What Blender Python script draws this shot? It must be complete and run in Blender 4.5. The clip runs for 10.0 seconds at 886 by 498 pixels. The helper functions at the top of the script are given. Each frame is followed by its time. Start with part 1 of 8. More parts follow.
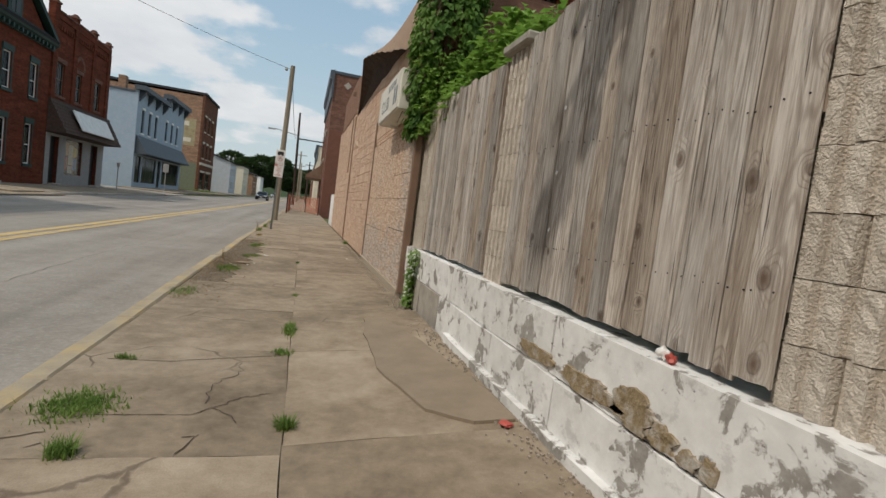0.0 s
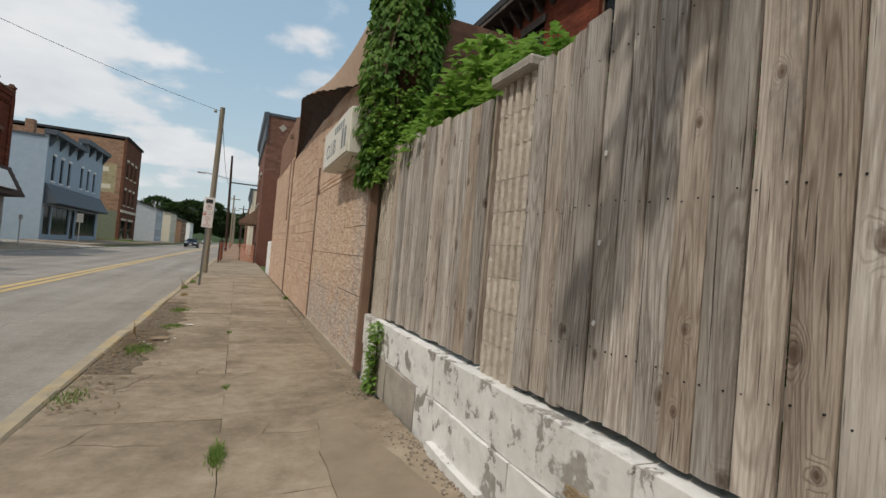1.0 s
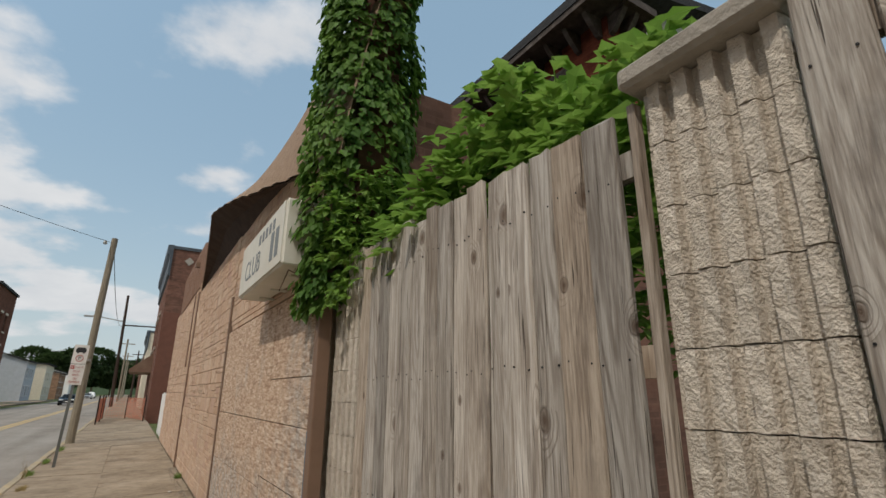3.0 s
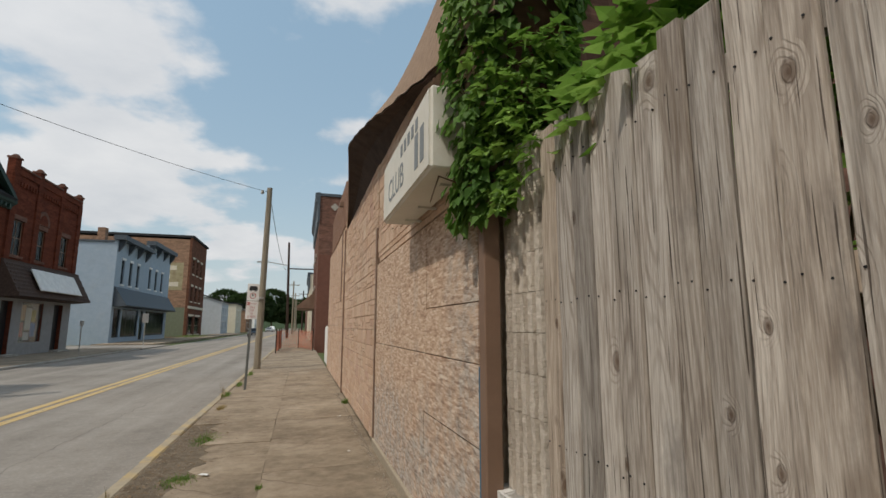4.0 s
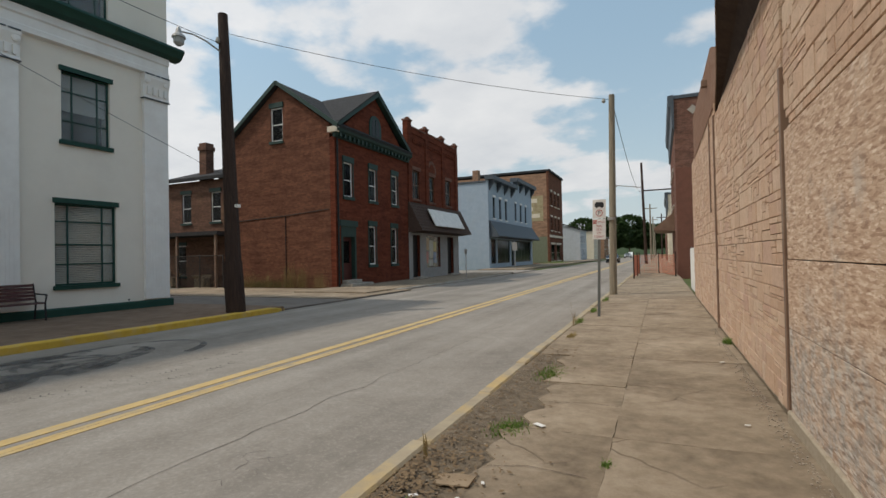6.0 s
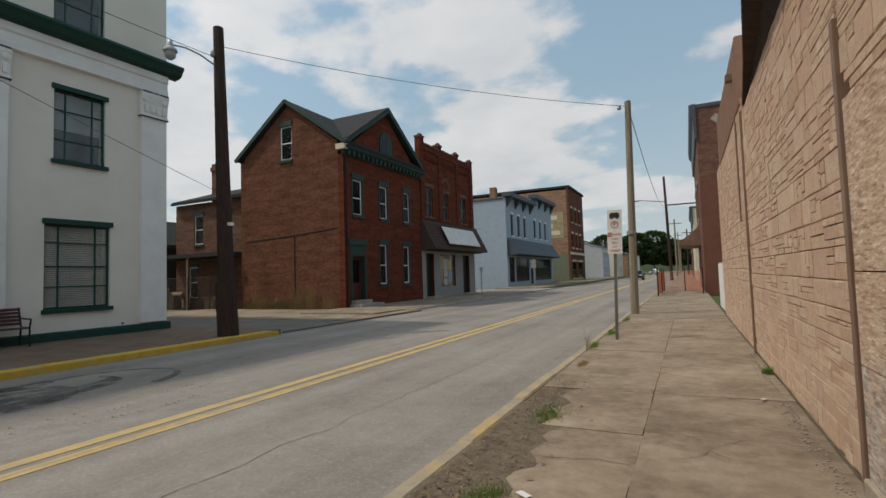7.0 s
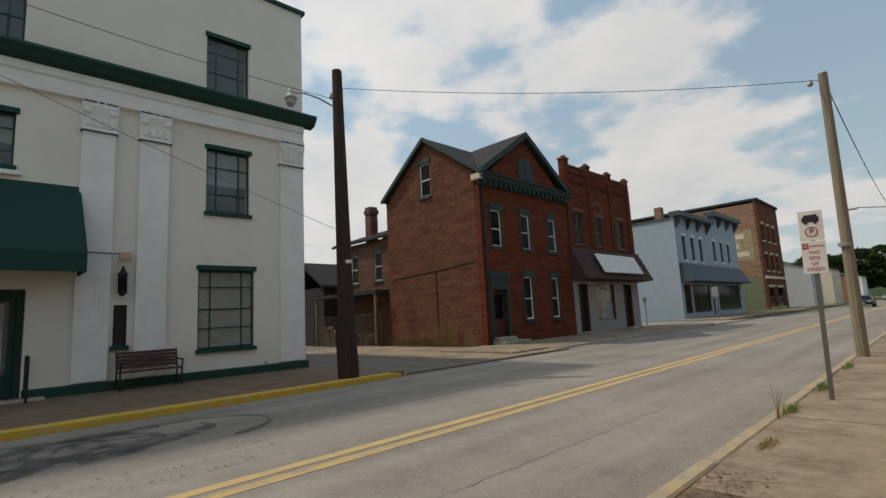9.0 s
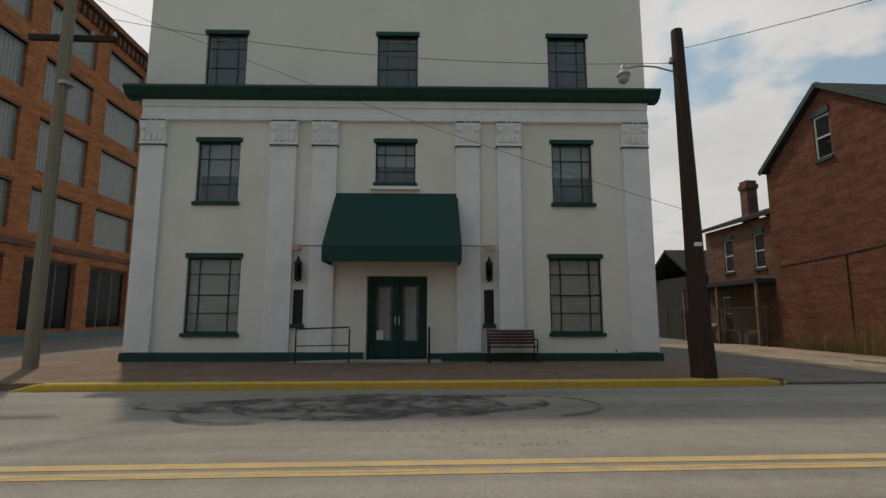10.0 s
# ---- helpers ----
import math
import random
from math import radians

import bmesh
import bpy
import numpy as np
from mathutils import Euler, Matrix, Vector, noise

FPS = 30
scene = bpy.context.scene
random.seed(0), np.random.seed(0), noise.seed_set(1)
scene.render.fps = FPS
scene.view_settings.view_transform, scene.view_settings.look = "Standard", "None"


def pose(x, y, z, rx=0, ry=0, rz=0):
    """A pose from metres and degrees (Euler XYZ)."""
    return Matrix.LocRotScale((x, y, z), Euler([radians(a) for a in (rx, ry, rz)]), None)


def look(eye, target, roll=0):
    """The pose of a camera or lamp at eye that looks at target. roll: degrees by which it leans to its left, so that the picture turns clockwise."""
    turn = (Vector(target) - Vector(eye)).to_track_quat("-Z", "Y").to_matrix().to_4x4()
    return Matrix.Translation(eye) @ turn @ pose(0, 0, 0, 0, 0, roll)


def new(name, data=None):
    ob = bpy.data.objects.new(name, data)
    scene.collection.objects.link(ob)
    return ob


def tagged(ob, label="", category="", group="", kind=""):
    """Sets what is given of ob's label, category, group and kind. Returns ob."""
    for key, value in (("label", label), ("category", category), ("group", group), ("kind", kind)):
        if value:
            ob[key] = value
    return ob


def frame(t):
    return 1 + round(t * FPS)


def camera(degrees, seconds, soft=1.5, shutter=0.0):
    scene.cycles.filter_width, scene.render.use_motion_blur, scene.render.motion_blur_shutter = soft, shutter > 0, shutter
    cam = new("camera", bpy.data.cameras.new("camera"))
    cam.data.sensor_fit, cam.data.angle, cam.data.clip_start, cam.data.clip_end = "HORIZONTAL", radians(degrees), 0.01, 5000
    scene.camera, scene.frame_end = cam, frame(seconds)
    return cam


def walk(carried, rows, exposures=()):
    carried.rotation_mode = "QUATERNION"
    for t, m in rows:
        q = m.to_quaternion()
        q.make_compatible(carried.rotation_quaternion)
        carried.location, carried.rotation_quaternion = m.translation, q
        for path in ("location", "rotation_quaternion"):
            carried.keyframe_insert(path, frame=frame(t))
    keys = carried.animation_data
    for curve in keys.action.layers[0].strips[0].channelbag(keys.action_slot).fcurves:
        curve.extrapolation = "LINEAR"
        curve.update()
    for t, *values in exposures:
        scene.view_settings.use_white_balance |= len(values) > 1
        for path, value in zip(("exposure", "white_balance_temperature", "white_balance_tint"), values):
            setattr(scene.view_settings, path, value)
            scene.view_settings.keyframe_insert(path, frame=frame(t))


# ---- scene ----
cam = camera(84.1, 10.0)
PATH = [
    (0, (-0.053, 0.055, 1.19), (0.512, 1.969, 1.056), 7.4),
    (0.5, (-0.099, 0.568, 1.235), (0.572, 2.45, 1.144), 6.6),
    (1, (-0.04, 1.063, 1.403), (0.732, 2.908, 1.447), 5.0),
    (1.5, (-0.068, 1.483, 1.538), (0.799, 3.235, 1.96), 3.3),
    (2, (0.056, 1.992, 1.602), (0.985, 3.659, 2.2), 2.4),
    (2.2, (0.064, 2.159, 1.622), (1.021, 3.797, 2.253), 1.9),
    (3.3, (0.275, 3.269, 1.597), (1.261, 4.933, 2.102), 0.0),
    (3.5, (0.31, 3.443, 1.601), (1.193, 5.183, 2.043), 0.1),
    (4, (0.302, 3.853, 1.577), (0.846, 5.752, 1.888), 0.0),
    (4.5, (0.382, 4.356, 1.527), (0.375, 6.343, 1.751), -1.0),
    (5, (0.388, 4.885, 1.419), (-0.078, 6.825, 1.55), -1.8),
    (5.5, (0.35, 5.374, 1.422), (-0.318, 7.259, 1.47), -1.7),
    (5.7, (0.342, 5.536, 1.431), (-0.393, 7.396, 1.457), -1.4),
    (6.8, (0.383, 6.615, 1.448), (-0.51, 8.403, 1.532), -1.6),
    (7, (0.386, 6.831, 1.41), (-0.501, 8.621, 1.52), -1.8),
    (7.5, (0.386, 7.341, 1.43), (-0.539, 9.106, 1.591), -2.1),
    (8, (0.354, 7.896, 1.426), (-0.591, 9.648, 1.618), -2.1),
    (8.5, (0.368, 8.378, 1.434), (-0.697, 10.057, 1.653), -2.2),
    (9, (0.3, 8.741, 1.427), (-1.103, 10.14, 1.699), -3.0),
    (9.5, (0.237, 9.043, 1.539), (-1.545, 9.902, 1.833), -2.5),
    (10, (0.266, 9.589, 1.363), (-1.713, 9.692, 1.633), 0.0),
]
walk(cam, [(t, look(eye, target, roll)) for t, eye, target, roll in PATH],
     exposures=[(0.0, 0.05, 6500, 10), (2.0, 0.02, 6500, 10), (3.5, -0.06, 6500, 10), (5.0, 0.04, 6550, 10), (5.7, 0.03, 6550, 10), (7.0, -0.15, 6600, 10), (8.0, -0.22, 6650, 10), (9.0, -0.16, 6850, 11), (10.0, -0.36, 7000, 11)])

# ---- world and sun ----
SUN_FROM = Vector((-0.503, -0.288, 0.815)).normalized()
world = bpy.data.worlds.new("sky")
scene.world = world
world.use_nodes = True
wn, wl = world.node_tree.nodes, world.node_tree.links
wn.clear()
w_out, w_bg = wn.new("ShaderNodeOutputWorld"), wn.new("ShaderNodeBackground")
w_sky = wn.new("ShaderNodeTexSky")
w_sky.sky_type, w_sky.sun_disc = "NISHITA", False
w_sky.sun_elevation = math.asin(SUN_FROM.z)
w_sky.sun_rotation = math.atan2(SUN_FROM.x, SUN_FROM.y)
w_sky.air_density, w_sky.dust_density, w_sky.ozone_density = 1.6, 1.2, 1.2
w_co = wn.new("ShaderNodeTexCoord")
w_sep, w_com = wn.new("ShaderNodeSeparateXYZ"), wn.new("ShaderNodeCombineXYZ")


def w_math(op, a, b):
    t = wn.new("ShaderNodeMath")
    t.operation = op
    for i, v in enumerate((a, b)):
        if isinstance(v, (int, float)):
            t.inputs[i].default_value = v
        else:
            wl.new(v, t.inputs[i])
    return t.outputs[0]


def w_blend(f, a, b):
    t = wn.new("ShaderNodeMix")
    t.data_type = "RGBA"
    for k, v in (("Factor", f), ("A", a), ("B", b)):
        if isinstance(v, float):
            t.inputs[k].default_value = v
        elif isinstance(v, tuple):
            t.inputs[k].default_value = (*v, 1)
        else:
            wl.new(v, t.inputs[k])
    return t.outputs["Result"]


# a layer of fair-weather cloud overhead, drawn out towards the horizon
wl.new(w_co.outputs["Generated"], w_sep.inputs[0])
w_up = w_math("MAXIMUM", w_sep.outputs["Z"], 0.0)
w_far = w_math("ADD", w_up, 0.24)
wl.new(w_math("ADD", w_math("DIVIDE", w_sep.outputs["X"], w_far), CLOUD_X := 2.6), w_com.inputs["X"])
wl.new(w_math("ADD", w_math("DIVIDE", w_sep.outputs["Y"], w_far), CLOUD_Y := 0.7), w_com.inputs["Y"])
w_noise, w_grey, w_ramp = wn.new("ShaderNodeTexNoise"), wn.new("ShaderNodeTexNoise"), wn.new("ShaderNodeMapRange")
for node, scale, detail, rough in ((w_noise, 1.7, 10, 0.52), (w_grey, 2.3, 7, 0.6)):
    node.inputs["Scale"].default_value, node.inputs["Detail"].default_value, node.inputs["Roughness"].default_value = scale, detail, rough
    wl.new(w_com.outputs[0], node.inputs["Vector"])
w_ramp.interpolation_type = "SMOOTHSTEP"
w_ramp.inputs["From Min"].default_value, w_ramp.inputs["From Max"].default_value = 0.455, 0.545
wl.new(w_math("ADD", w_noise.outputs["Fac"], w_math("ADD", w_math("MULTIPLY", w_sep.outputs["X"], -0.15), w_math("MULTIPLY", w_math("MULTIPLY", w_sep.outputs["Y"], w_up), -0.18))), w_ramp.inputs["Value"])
w_haze = w_math("POWER", w_math("SUBTRACT", 1.0, w_up), 5.0)
w_blue = w_blend(0.62, w_sky.outputs["Color"], (2.5, 3.75, 4.75))
w_blue = w_blend(w_math("MULTIPLY", w_haze, 0.8), w_blue, (4.6, 5.2, 5.5))
w_cloud = w_blend(w_grey.outputs["Fac"], (3.9, 4.2, 4.6), (7.3, 7.2, 7.05))
w_dot = wn.new("ShaderNodeVectorMath")
w_dot.operation = "DOT_PRODUCT"
wl.new(w_co.outputs["Generated"], w_dot.inputs[0])
w_dot.inputs[1].default_value = SUN_FROM
w_glare = w_math("POWER", w_math("MAXIMUM", w_dot.outputs["Value"], 0.0), 2.0)
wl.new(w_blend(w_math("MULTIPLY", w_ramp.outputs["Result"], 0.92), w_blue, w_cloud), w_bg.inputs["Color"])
wl.new(w_math("ADD", w_math("MULTIPLY", w_glare, 0.055), 0.128), w_bg.inputs["Strength"])
wl.new(w_bg.outputs["Background"], w_out.inputs["Surface"])
sun = new("sun", bpy.data.lights.new("sun", "SUN"))
sun.data.energy, sun.data.angle, sun.data.color = 2.2, radians(1.5), (1.0, 0.925, 0.82)
sun.matrix_world = look((0, 0, 30), Vector((0, 0, 30)) - SUN_FROM)


# ---- materials ----
def mat(name, c1, c2, scale=8.0, rough=0.85, bump=0.3, stretch=(1, 1, 1), c3=None, stain=0.0, stain_scale=0.8,
        metal=0.0, rand=0.0, detail=6.0, fine=60.0, spec=0.3, offset=True):
    m = bpy.data.materials.new(name)
    m.use_nodes = True
    n, l = m.node_tree.nodes, m.node_tree.links
    b = n["Principled BSDF"]
    co, mp = n.new("ShaderNodeTexCoord"), n.new("ShaderNodeMapping")
    mp.inputs["Scale"].default_value = stretch
    l.new(co.outputs["Object"], mp.inputs["Vector"])
    info = n.new("ShaderNodeObjectInfo")
    if rand and offset:
        k = n.new("ShaderNodeMath")
        k.operation = "MULTIPLY"
        k.inputs[1].default_value = 37.0
        l.new(info.outputs["Random"], k.inputs[0])
        l.new(k.outputs[0], mp.inputs["Location"])
    n1 = n.new("ShaderNodeTexNoise")
    n1.inputs["Scale"].default_value, n1.inputs["Detail"].default_value = scale, detail
    n1.inputs["Roughness"].default_value = 0.65
    l.new(mp.outputs["Vector"], n1.inputs["Vector"])
    r1 = n.new("ShaderNodeValToRGB")
    r1.color_ramp.elements[0].position, r1.color_ramp.elements[1].position = 0.3, 0.7
    r1.color_ramp.elements[0].color, r1.color_ramp.elements[1].color = (*c1, 1), (*c2, 1)
    l.new(n1.outputs["Fac"], r1.inputs["Fac"])
    colour = r1.outputs["Color"]
    n2 = n.new("ShaderNodeTexNoise")
    n2.inputs["Scale"].default_value, n2.inputs["Detail"].default_value = fine, 3
    l.new(mp.outputs["Vector"], n2.inputs["Vector"])
    if c3:
        n3 = n.new("ShaderNodeTexNoise")
        n3.inputs["Scale"].default_value, n3.inputs["Detail"].default_value = stain_scale, 8
        n3.inputs["Roughness"].default_value = 0.6
        l.new(co.outputs["Object"] if not rand else mp.outputs["Vector"], n3.inputs["Vector"])
        r3 = n.new("ShaderNodeMapRange")
        r3.inputs["From Min"].default_value, r3.inputs["From Max"].default_value = 0.5, 0.68
        r3.inputs["To Max"].default_value = stain
        l.new(n3.outputs["Fac"], r3.inputs["Value"])
        x = n.new("ShaderNodeMix")
        x.data_type = "RGBA"
        l.new(r3.outputs["Result"], x.inputs["Factor"])
        l.new(colour, x.inputs["A"])
        x.inputs["B"].default_value = (*c3, 1)
        colour = x.outputs["Result"]
    if rand:
        h = n.new("ShaderNodeHueSaturation")
        v = n.new("ShaderNodeMapRange")
        v.inputs["To Min"].default_value, v.inputs["To Max"].default_value = 1 - rand, 1 + rand
        l.new(info.outputs["Random"], v.inputs["Value"])
        l.new(v.outputs["Result"], h.inputs["Value"])
        l.new(colour, h.inputs["Color"])
        colour = h.outputs["Color"]
    l.new(colour, b.inputs["Base Color"])
    b.inputs["Roughness"].default_value = rough
    b.inputs["Metallic"].default_value = metal
    b.inputs["Specular IOR Level"].default_value = spec
    if bump:
        add = n.new("ShaderNodeMath")
        add.operation = "ADD"
        l.new(n1.outputs["Fac"], add.inputs[0])
        l.new(n2.outputs["Fac"], add.inputs[1])
        bp = n.new("ShaderNodeBump")
        bp.inputs["Strength"].default_value, bp.inputs["Distance"].default_value = bump, 0.02
        l.new(add.outputs[0], bp.inputs["Height"])
        l.new(bp.outputs["Normal"], b.inputs["Normal"])
    return m


def brick_mat(name, c1, c2, mortar, width=0.21, height=0.072, c3=None, stain=0.4, axis="xy"):
    """Brickwork for walls that are too far off for single bricks; u runs along the wall, whichever way it faces."""
    m = mat(name, c1, c2, 5, 0.95, 0.15, c3=c3, stain=stain, stain_scale=0.5, spec=0.08)
    n, l = m.node_tree.nodes, m.node_tree.links
    b = n["Principled BSDF"]
    co = n.new("ShaderNodeTexCoord")
    sep, add, com = n.new("ShaderNodeSeparateXYZ"), n.new("ShaderNodeMath"), n.new("ShaderNodeCombineXYZ")
    l.new(co.outputs["Object"], sep.inputs[0])
    l.new(sep.outputs["X"], add.inputs[0])
    l.new(sep.outputs["Y"], add.inputs[1])
    l.new(add.outputs[0], com.inputs["X"])
    l.new(sep.outputs["Z"], com.inputs["Y"])
    t = n.new("ShaderNodeTexBrick")
    t.inputs["Scale"].default_value = 1.0
    t.inputs["Brick Width"].default_value, t.inputs["Row Height"].default_value = width, height
    t.inputs["Mortar Size"].default_value = 0.008
    t.inputs["Color1"].default_value, t.inputs["Color2"].default_value = (1.18, 1.14, 1.12, 1), (0.74, 0.74, 0.77, 1)
    t.inputs["Mortar"].default_value = (*mortar, 1)
    l.new(com.outputs[0], t.inputs["Vector"])
    mul = n.new("ShaderNodeMix")
    mul.data_type, mul.blend_type = "RGBA", "MULTIPLY"
    mul.inputs["Factor"].default_value = 0.85
    old = b.inputs["Base Color"].links[0].from_socket
    # weathering in long level streaks
    mp, nz, rg, streak = n.new("ShaderNodeMapping"), n.new("ShaderNodeTexNoise"), n.new("ShaderNodeMapRange"), n.new("ShaderNodeMix")
    mp.inputs["Scale"].default_value = (0.7, 3.2, 1)
    nz.inputs["Scale"].default_value, nz.inputs["Detail"].default_value, nz.inputs["Roughness"].default_value = 1.0, 8, 0.65
    rg.inputs["From Min"].default_value, rg.inputs["From Max"].default_value = 0.33, 0.67
    rg.inputs["To Min"].default_value, rg.inputs["To Max"].default_value = 0.70, 1.24
    streak.data_type, streak.blend_type = "RGBA", "MULTIPLY"
    streak.inputs["Factor"].default_value = 1.0
    l.new(com.outputs[0], mp.inputs["Vector"])
    l.new(mp.outputs[0], nz.inputs["Vector"])
    l.new(nz.outputs["Fac"], rg.inputs["Value"])
    l.new(old, streak.inputs["A"])
    l.new(rg.outputs["Result"], streak.inputs["B"])
    l.new(streak.outputs["Result"], mul.inputs["A"])
    l.new(t.outputs["Color"], mul.inputs["B"])
    l.new(mul.outputs["Result"], b.inputs["Base Color"])
    return m


def plain(name, c, rough=0.5, metal=0.0, vary=0.12, scale=3.0, bump=0.05, **kw):
    lo = tuple(v * (1 - vary) for v in c)
    hi = tuple(min(1, v * (1 + vary)) for v in c)
    return mat(name, lo, hi, scale, rough, bump, metal=metal, **kw)


class Nodes:
    """Short hand for wiring a node material."""

    def __init__(self, name, rough=0.85, spec=0.3):
        self.m = bpy.data.materials.new(name)
        self.m.use_nodes = True
        self.n, self.l = self.m.node_tree.nodes, self.m.node_tree.links
        self.b = self.n["Principled BSDF"]
        self.b.inputs["Roughness"].default_value = rough
        self.b.inputs["Specular IOR Level"].default_value = spec
        self.co = self.n.new("ShaderNodeTexCoord").outputs["Object"]
        self.rnd = self.n.new("ShaderNodeObjectInfo").outputs["Random"]

    def coords(self, scale, shift=0.0, rot=(0, 0, 0)):
        mp = self.n.new("ShaderNodeMapping")
        mp.inputs["Scale"].default_value, mp.inputs["Rotation"].default_value = scale, rot
        self.l.new(self.co, mp.inputs["Vector"])
        if shift:
            self.l.new(self.maths("MULTIPLY", self.rnd, shift), mp.inputs["Location"])
        return mp.outputs["Vector"]

    def noise(self, vec, scale, detail=5, rough=0.6, warp=0.0):
        t = self.n.new("ShaderNodeTexNoise")
        t.inputs["Scale"].default_value, t.inputs["Detail"].default_value = scale, detail
        t.inputs["Roughness"].default_value, t.inputs["Distortion"].default_value = rough, warp
        self.l.new(vec, t.inputs["Vector"])
        return t.outputs["Fac"]

    def cells(self, vec, scale, feature="F1", what="Distance"):
        t = self.n.new("ShaderNodeTexVoronoi")
        t.feature = feature
        t.inputs["Scale"].default_value = scale
        self.l.new(vec, t.inputs["Vector"])
        return t.outputs[what]

    def maths(self, op, a, b):
        t = self.n.new("ShaderNodeMath")
        t.operation = op
        for i, v in enumerate((a, b)):
            if isinstance(v, (int, float)):
                t.inputs[i].default_value = v
            else:
                self.l.new(v, t.inputs[i])
        return t.outputs[0]

    def span(self, v, lo, hi, out0=0.0, out1=1.0):
        t = self.n.new("ShaderNodeMapRange")
        for k, x in (("From Min", lo), ("From Max", hi), ("To Min", out0), ("To Max", out1)):
            t.inputs[k].default_value = x
        self.l.new(v, t.inputs["Value"])
        return t.outputs["Result"]

    def ramp(self, v, *stops):
        t = self.n.new("ShaderNodeValToRGB")
        e = t.color_ramp.elements
        while len(e) < len(stops):
            e.new(0.5)
        for s, (p, c) in zip(e, stops):
            s.position, s.color = p, (*c, 1)
        self.l.new(v, t.inputs["Fac"])
        return t.outputs["Color"]

    def mix(self, f, a, b, blend="MIX"):
        t = self.n.new("ShaderNodeMix")
        t.data_type, t.blend_type = "RGBA", blend
        for k, v in (("Factor", f), ("A", a), ("B", b)):
            if isinstance(v, (int, float)):
                t.inputs[k].default_value = v
            elif isinstance(v, tuple):
                t.inputs[k].default_value = (*v, 1)
            else:
                self.l.new(v, t.inputs[k])
        return t.outputs["Result"]

    def tone(self, colour, value):
        t = self.n.new("ShaderNodeHueSaturation")
        self.l.new(colour, t.inputs["Color"])
        self.l.new(value, t.inputs["Value"])
        return t.outputs["Color"]

    def done(self, colour, height=None, strength=0.4, distance=0.01):
        self.l.new(colour, self.b.inputs["Base Color"])
        if height is not None:
            bp = self.n.new("ShaderNodeBump")
            bp.inputs["Strength"].default_value, bp.inputs["Distance"].default_value = strength, distance
            self.l.new(height, bp.inputs["Height"])
            self.l.new(bp.outputs["Normal"], self.b.inputs["Normal"])
        return self.m


def wood_mat(name):
    """Silvered softwood: year rings that bend round knots, drying checks, grey and brown weathering."""
    k = Nodes(name, 0.85)
    fine = k.noise(k.coords((1, 1, 0.05), 31.0), 110, 3, 0.7, 0.2)
    wide = k.noise(k.coords((1, 1, 0.07), 31.0), 17, 4, 0.6, 0.6)
    g = k.maths("ADD", k.maths("MULTIPLY", fine, 0.5), k.maths("MULTIPLY", wide, 0.5))
    c = k.ramp(g, (0.33, (0.165, 0.140, 0.118)), (0.47, (0.365, 0.322, 0.278)), (0.60, (0.55, 0.508, 0.452)))
    # knots
    sp, cb = k.n.new("ShaderNodeSeparateXYZ"), k.n.new("ShaderNodeCombineXYZ")
    k.l.new(k.coords((1, 1, 0.62), 23.0), sp.inputs[0])
    k.l.new(sp.outputs["Y"], cb.inputs["X"])
    k.l.new(sp.outputs["Z"], cb.inputs["Y"])
    vor = k.n.new("ShaderNodeTexVoronoi")
    vor.voronoi_dimensions = "2D"
    vor.inputs["Scale"].default_value = 4.8
    k.l.new(cb.outputs[0], vor.inputs["Vector"])
    pick = k.n.new("ShaderNodeSeparateColor")
    k.l.new(vor.outputs["Color"], pick.inputs[0])
    ragged = k.maths("MULTIPLY", k.maths("SUBTRACT", k.noise(k.coords((1, 1, 0.6), 5.0), 30, 3), 0.5), 0.05)
    size = k.span(pick.outputs["Red"], 0.2, 1.0, 0.55, 1.35)
    knot = k.maths("DIVIDE", k.maths("ADD", vor.outputs["Distance"], ragged), size)
    some = k.span(pick.outputs["Green"], 0.50, 0.54)
    # year rings
    flow = k.maths("ADD", k.noise(k.coords((1, 1, 0.085), 12.0), 6.0, 1, 0.4), k.maths("MULTIPLY", some, k.span(knot, 0.0, 0.30, 0.20, 0.0)))
    ring = k.maths("SINE", k.maths("MULTIPLY", flow, 120.0), 0.0)
    late = k.span(k.noise(k.coords((1, 1, 0.2), 3.0), 5.0, 2), 0.38, 0.62, 0.12, 0.62)
    c = k.mix(k.maths("MULTIPLY", k.span(ring, 0.25, 1.0), late), c, (0.175, 0.138, 0.108))
    # weathering: brown damp, silver bleaching, sooty mildew
    blot = k.noise(k.coords((1, 1, 0.30), 17.0), 3.2, 6, 0.62)
    c = k.mix(k.span(blot, 0.50, 0.70, 0, 0.55), c, (0.215, 0.165, 0.120))
    c = k.mix(k.span(k.noise(k.coords((1, 1, 0.5), 9.0), 2.0, 4), 0.53, 0.72, 0, 0.55), c, (0.50, 0.465, 0.415))
    c = k.mix(k.span(k.noise(k.coords((1, 1, 0.45), 41.0), 2.6, 7, 0.7), 0.58, 0.72, 0, 0.65), c, (0.125, 0.115, 0.108))
    # drying checks along the grain
    check = k.span(k.noise(k.coords((1, 1, 0.022), 7.0), 95, 2, 0.5), 0.665, 0.70)
    c = k.mix(k.maths("MULTIPLY", check, 0.9), c, (0.075, 0.058, 0.045))
    rim = k.maths("MULTIPLY", k.span(knot, 0.085, 0.105), k.span(knot, 0.105, 0.14, 1.0, 0.0))
    core = k.maths("MULTIPLY", some, k.span(knot, 0.02, 0.10, 0.95, 0.5))
    inside = k.maths("MULTIPLY", core, k.span(knot, 0.095, 0.115, 1.0, 0.0))
    c = k.mix(inside, c, (0.115, 0.078, 0.055))
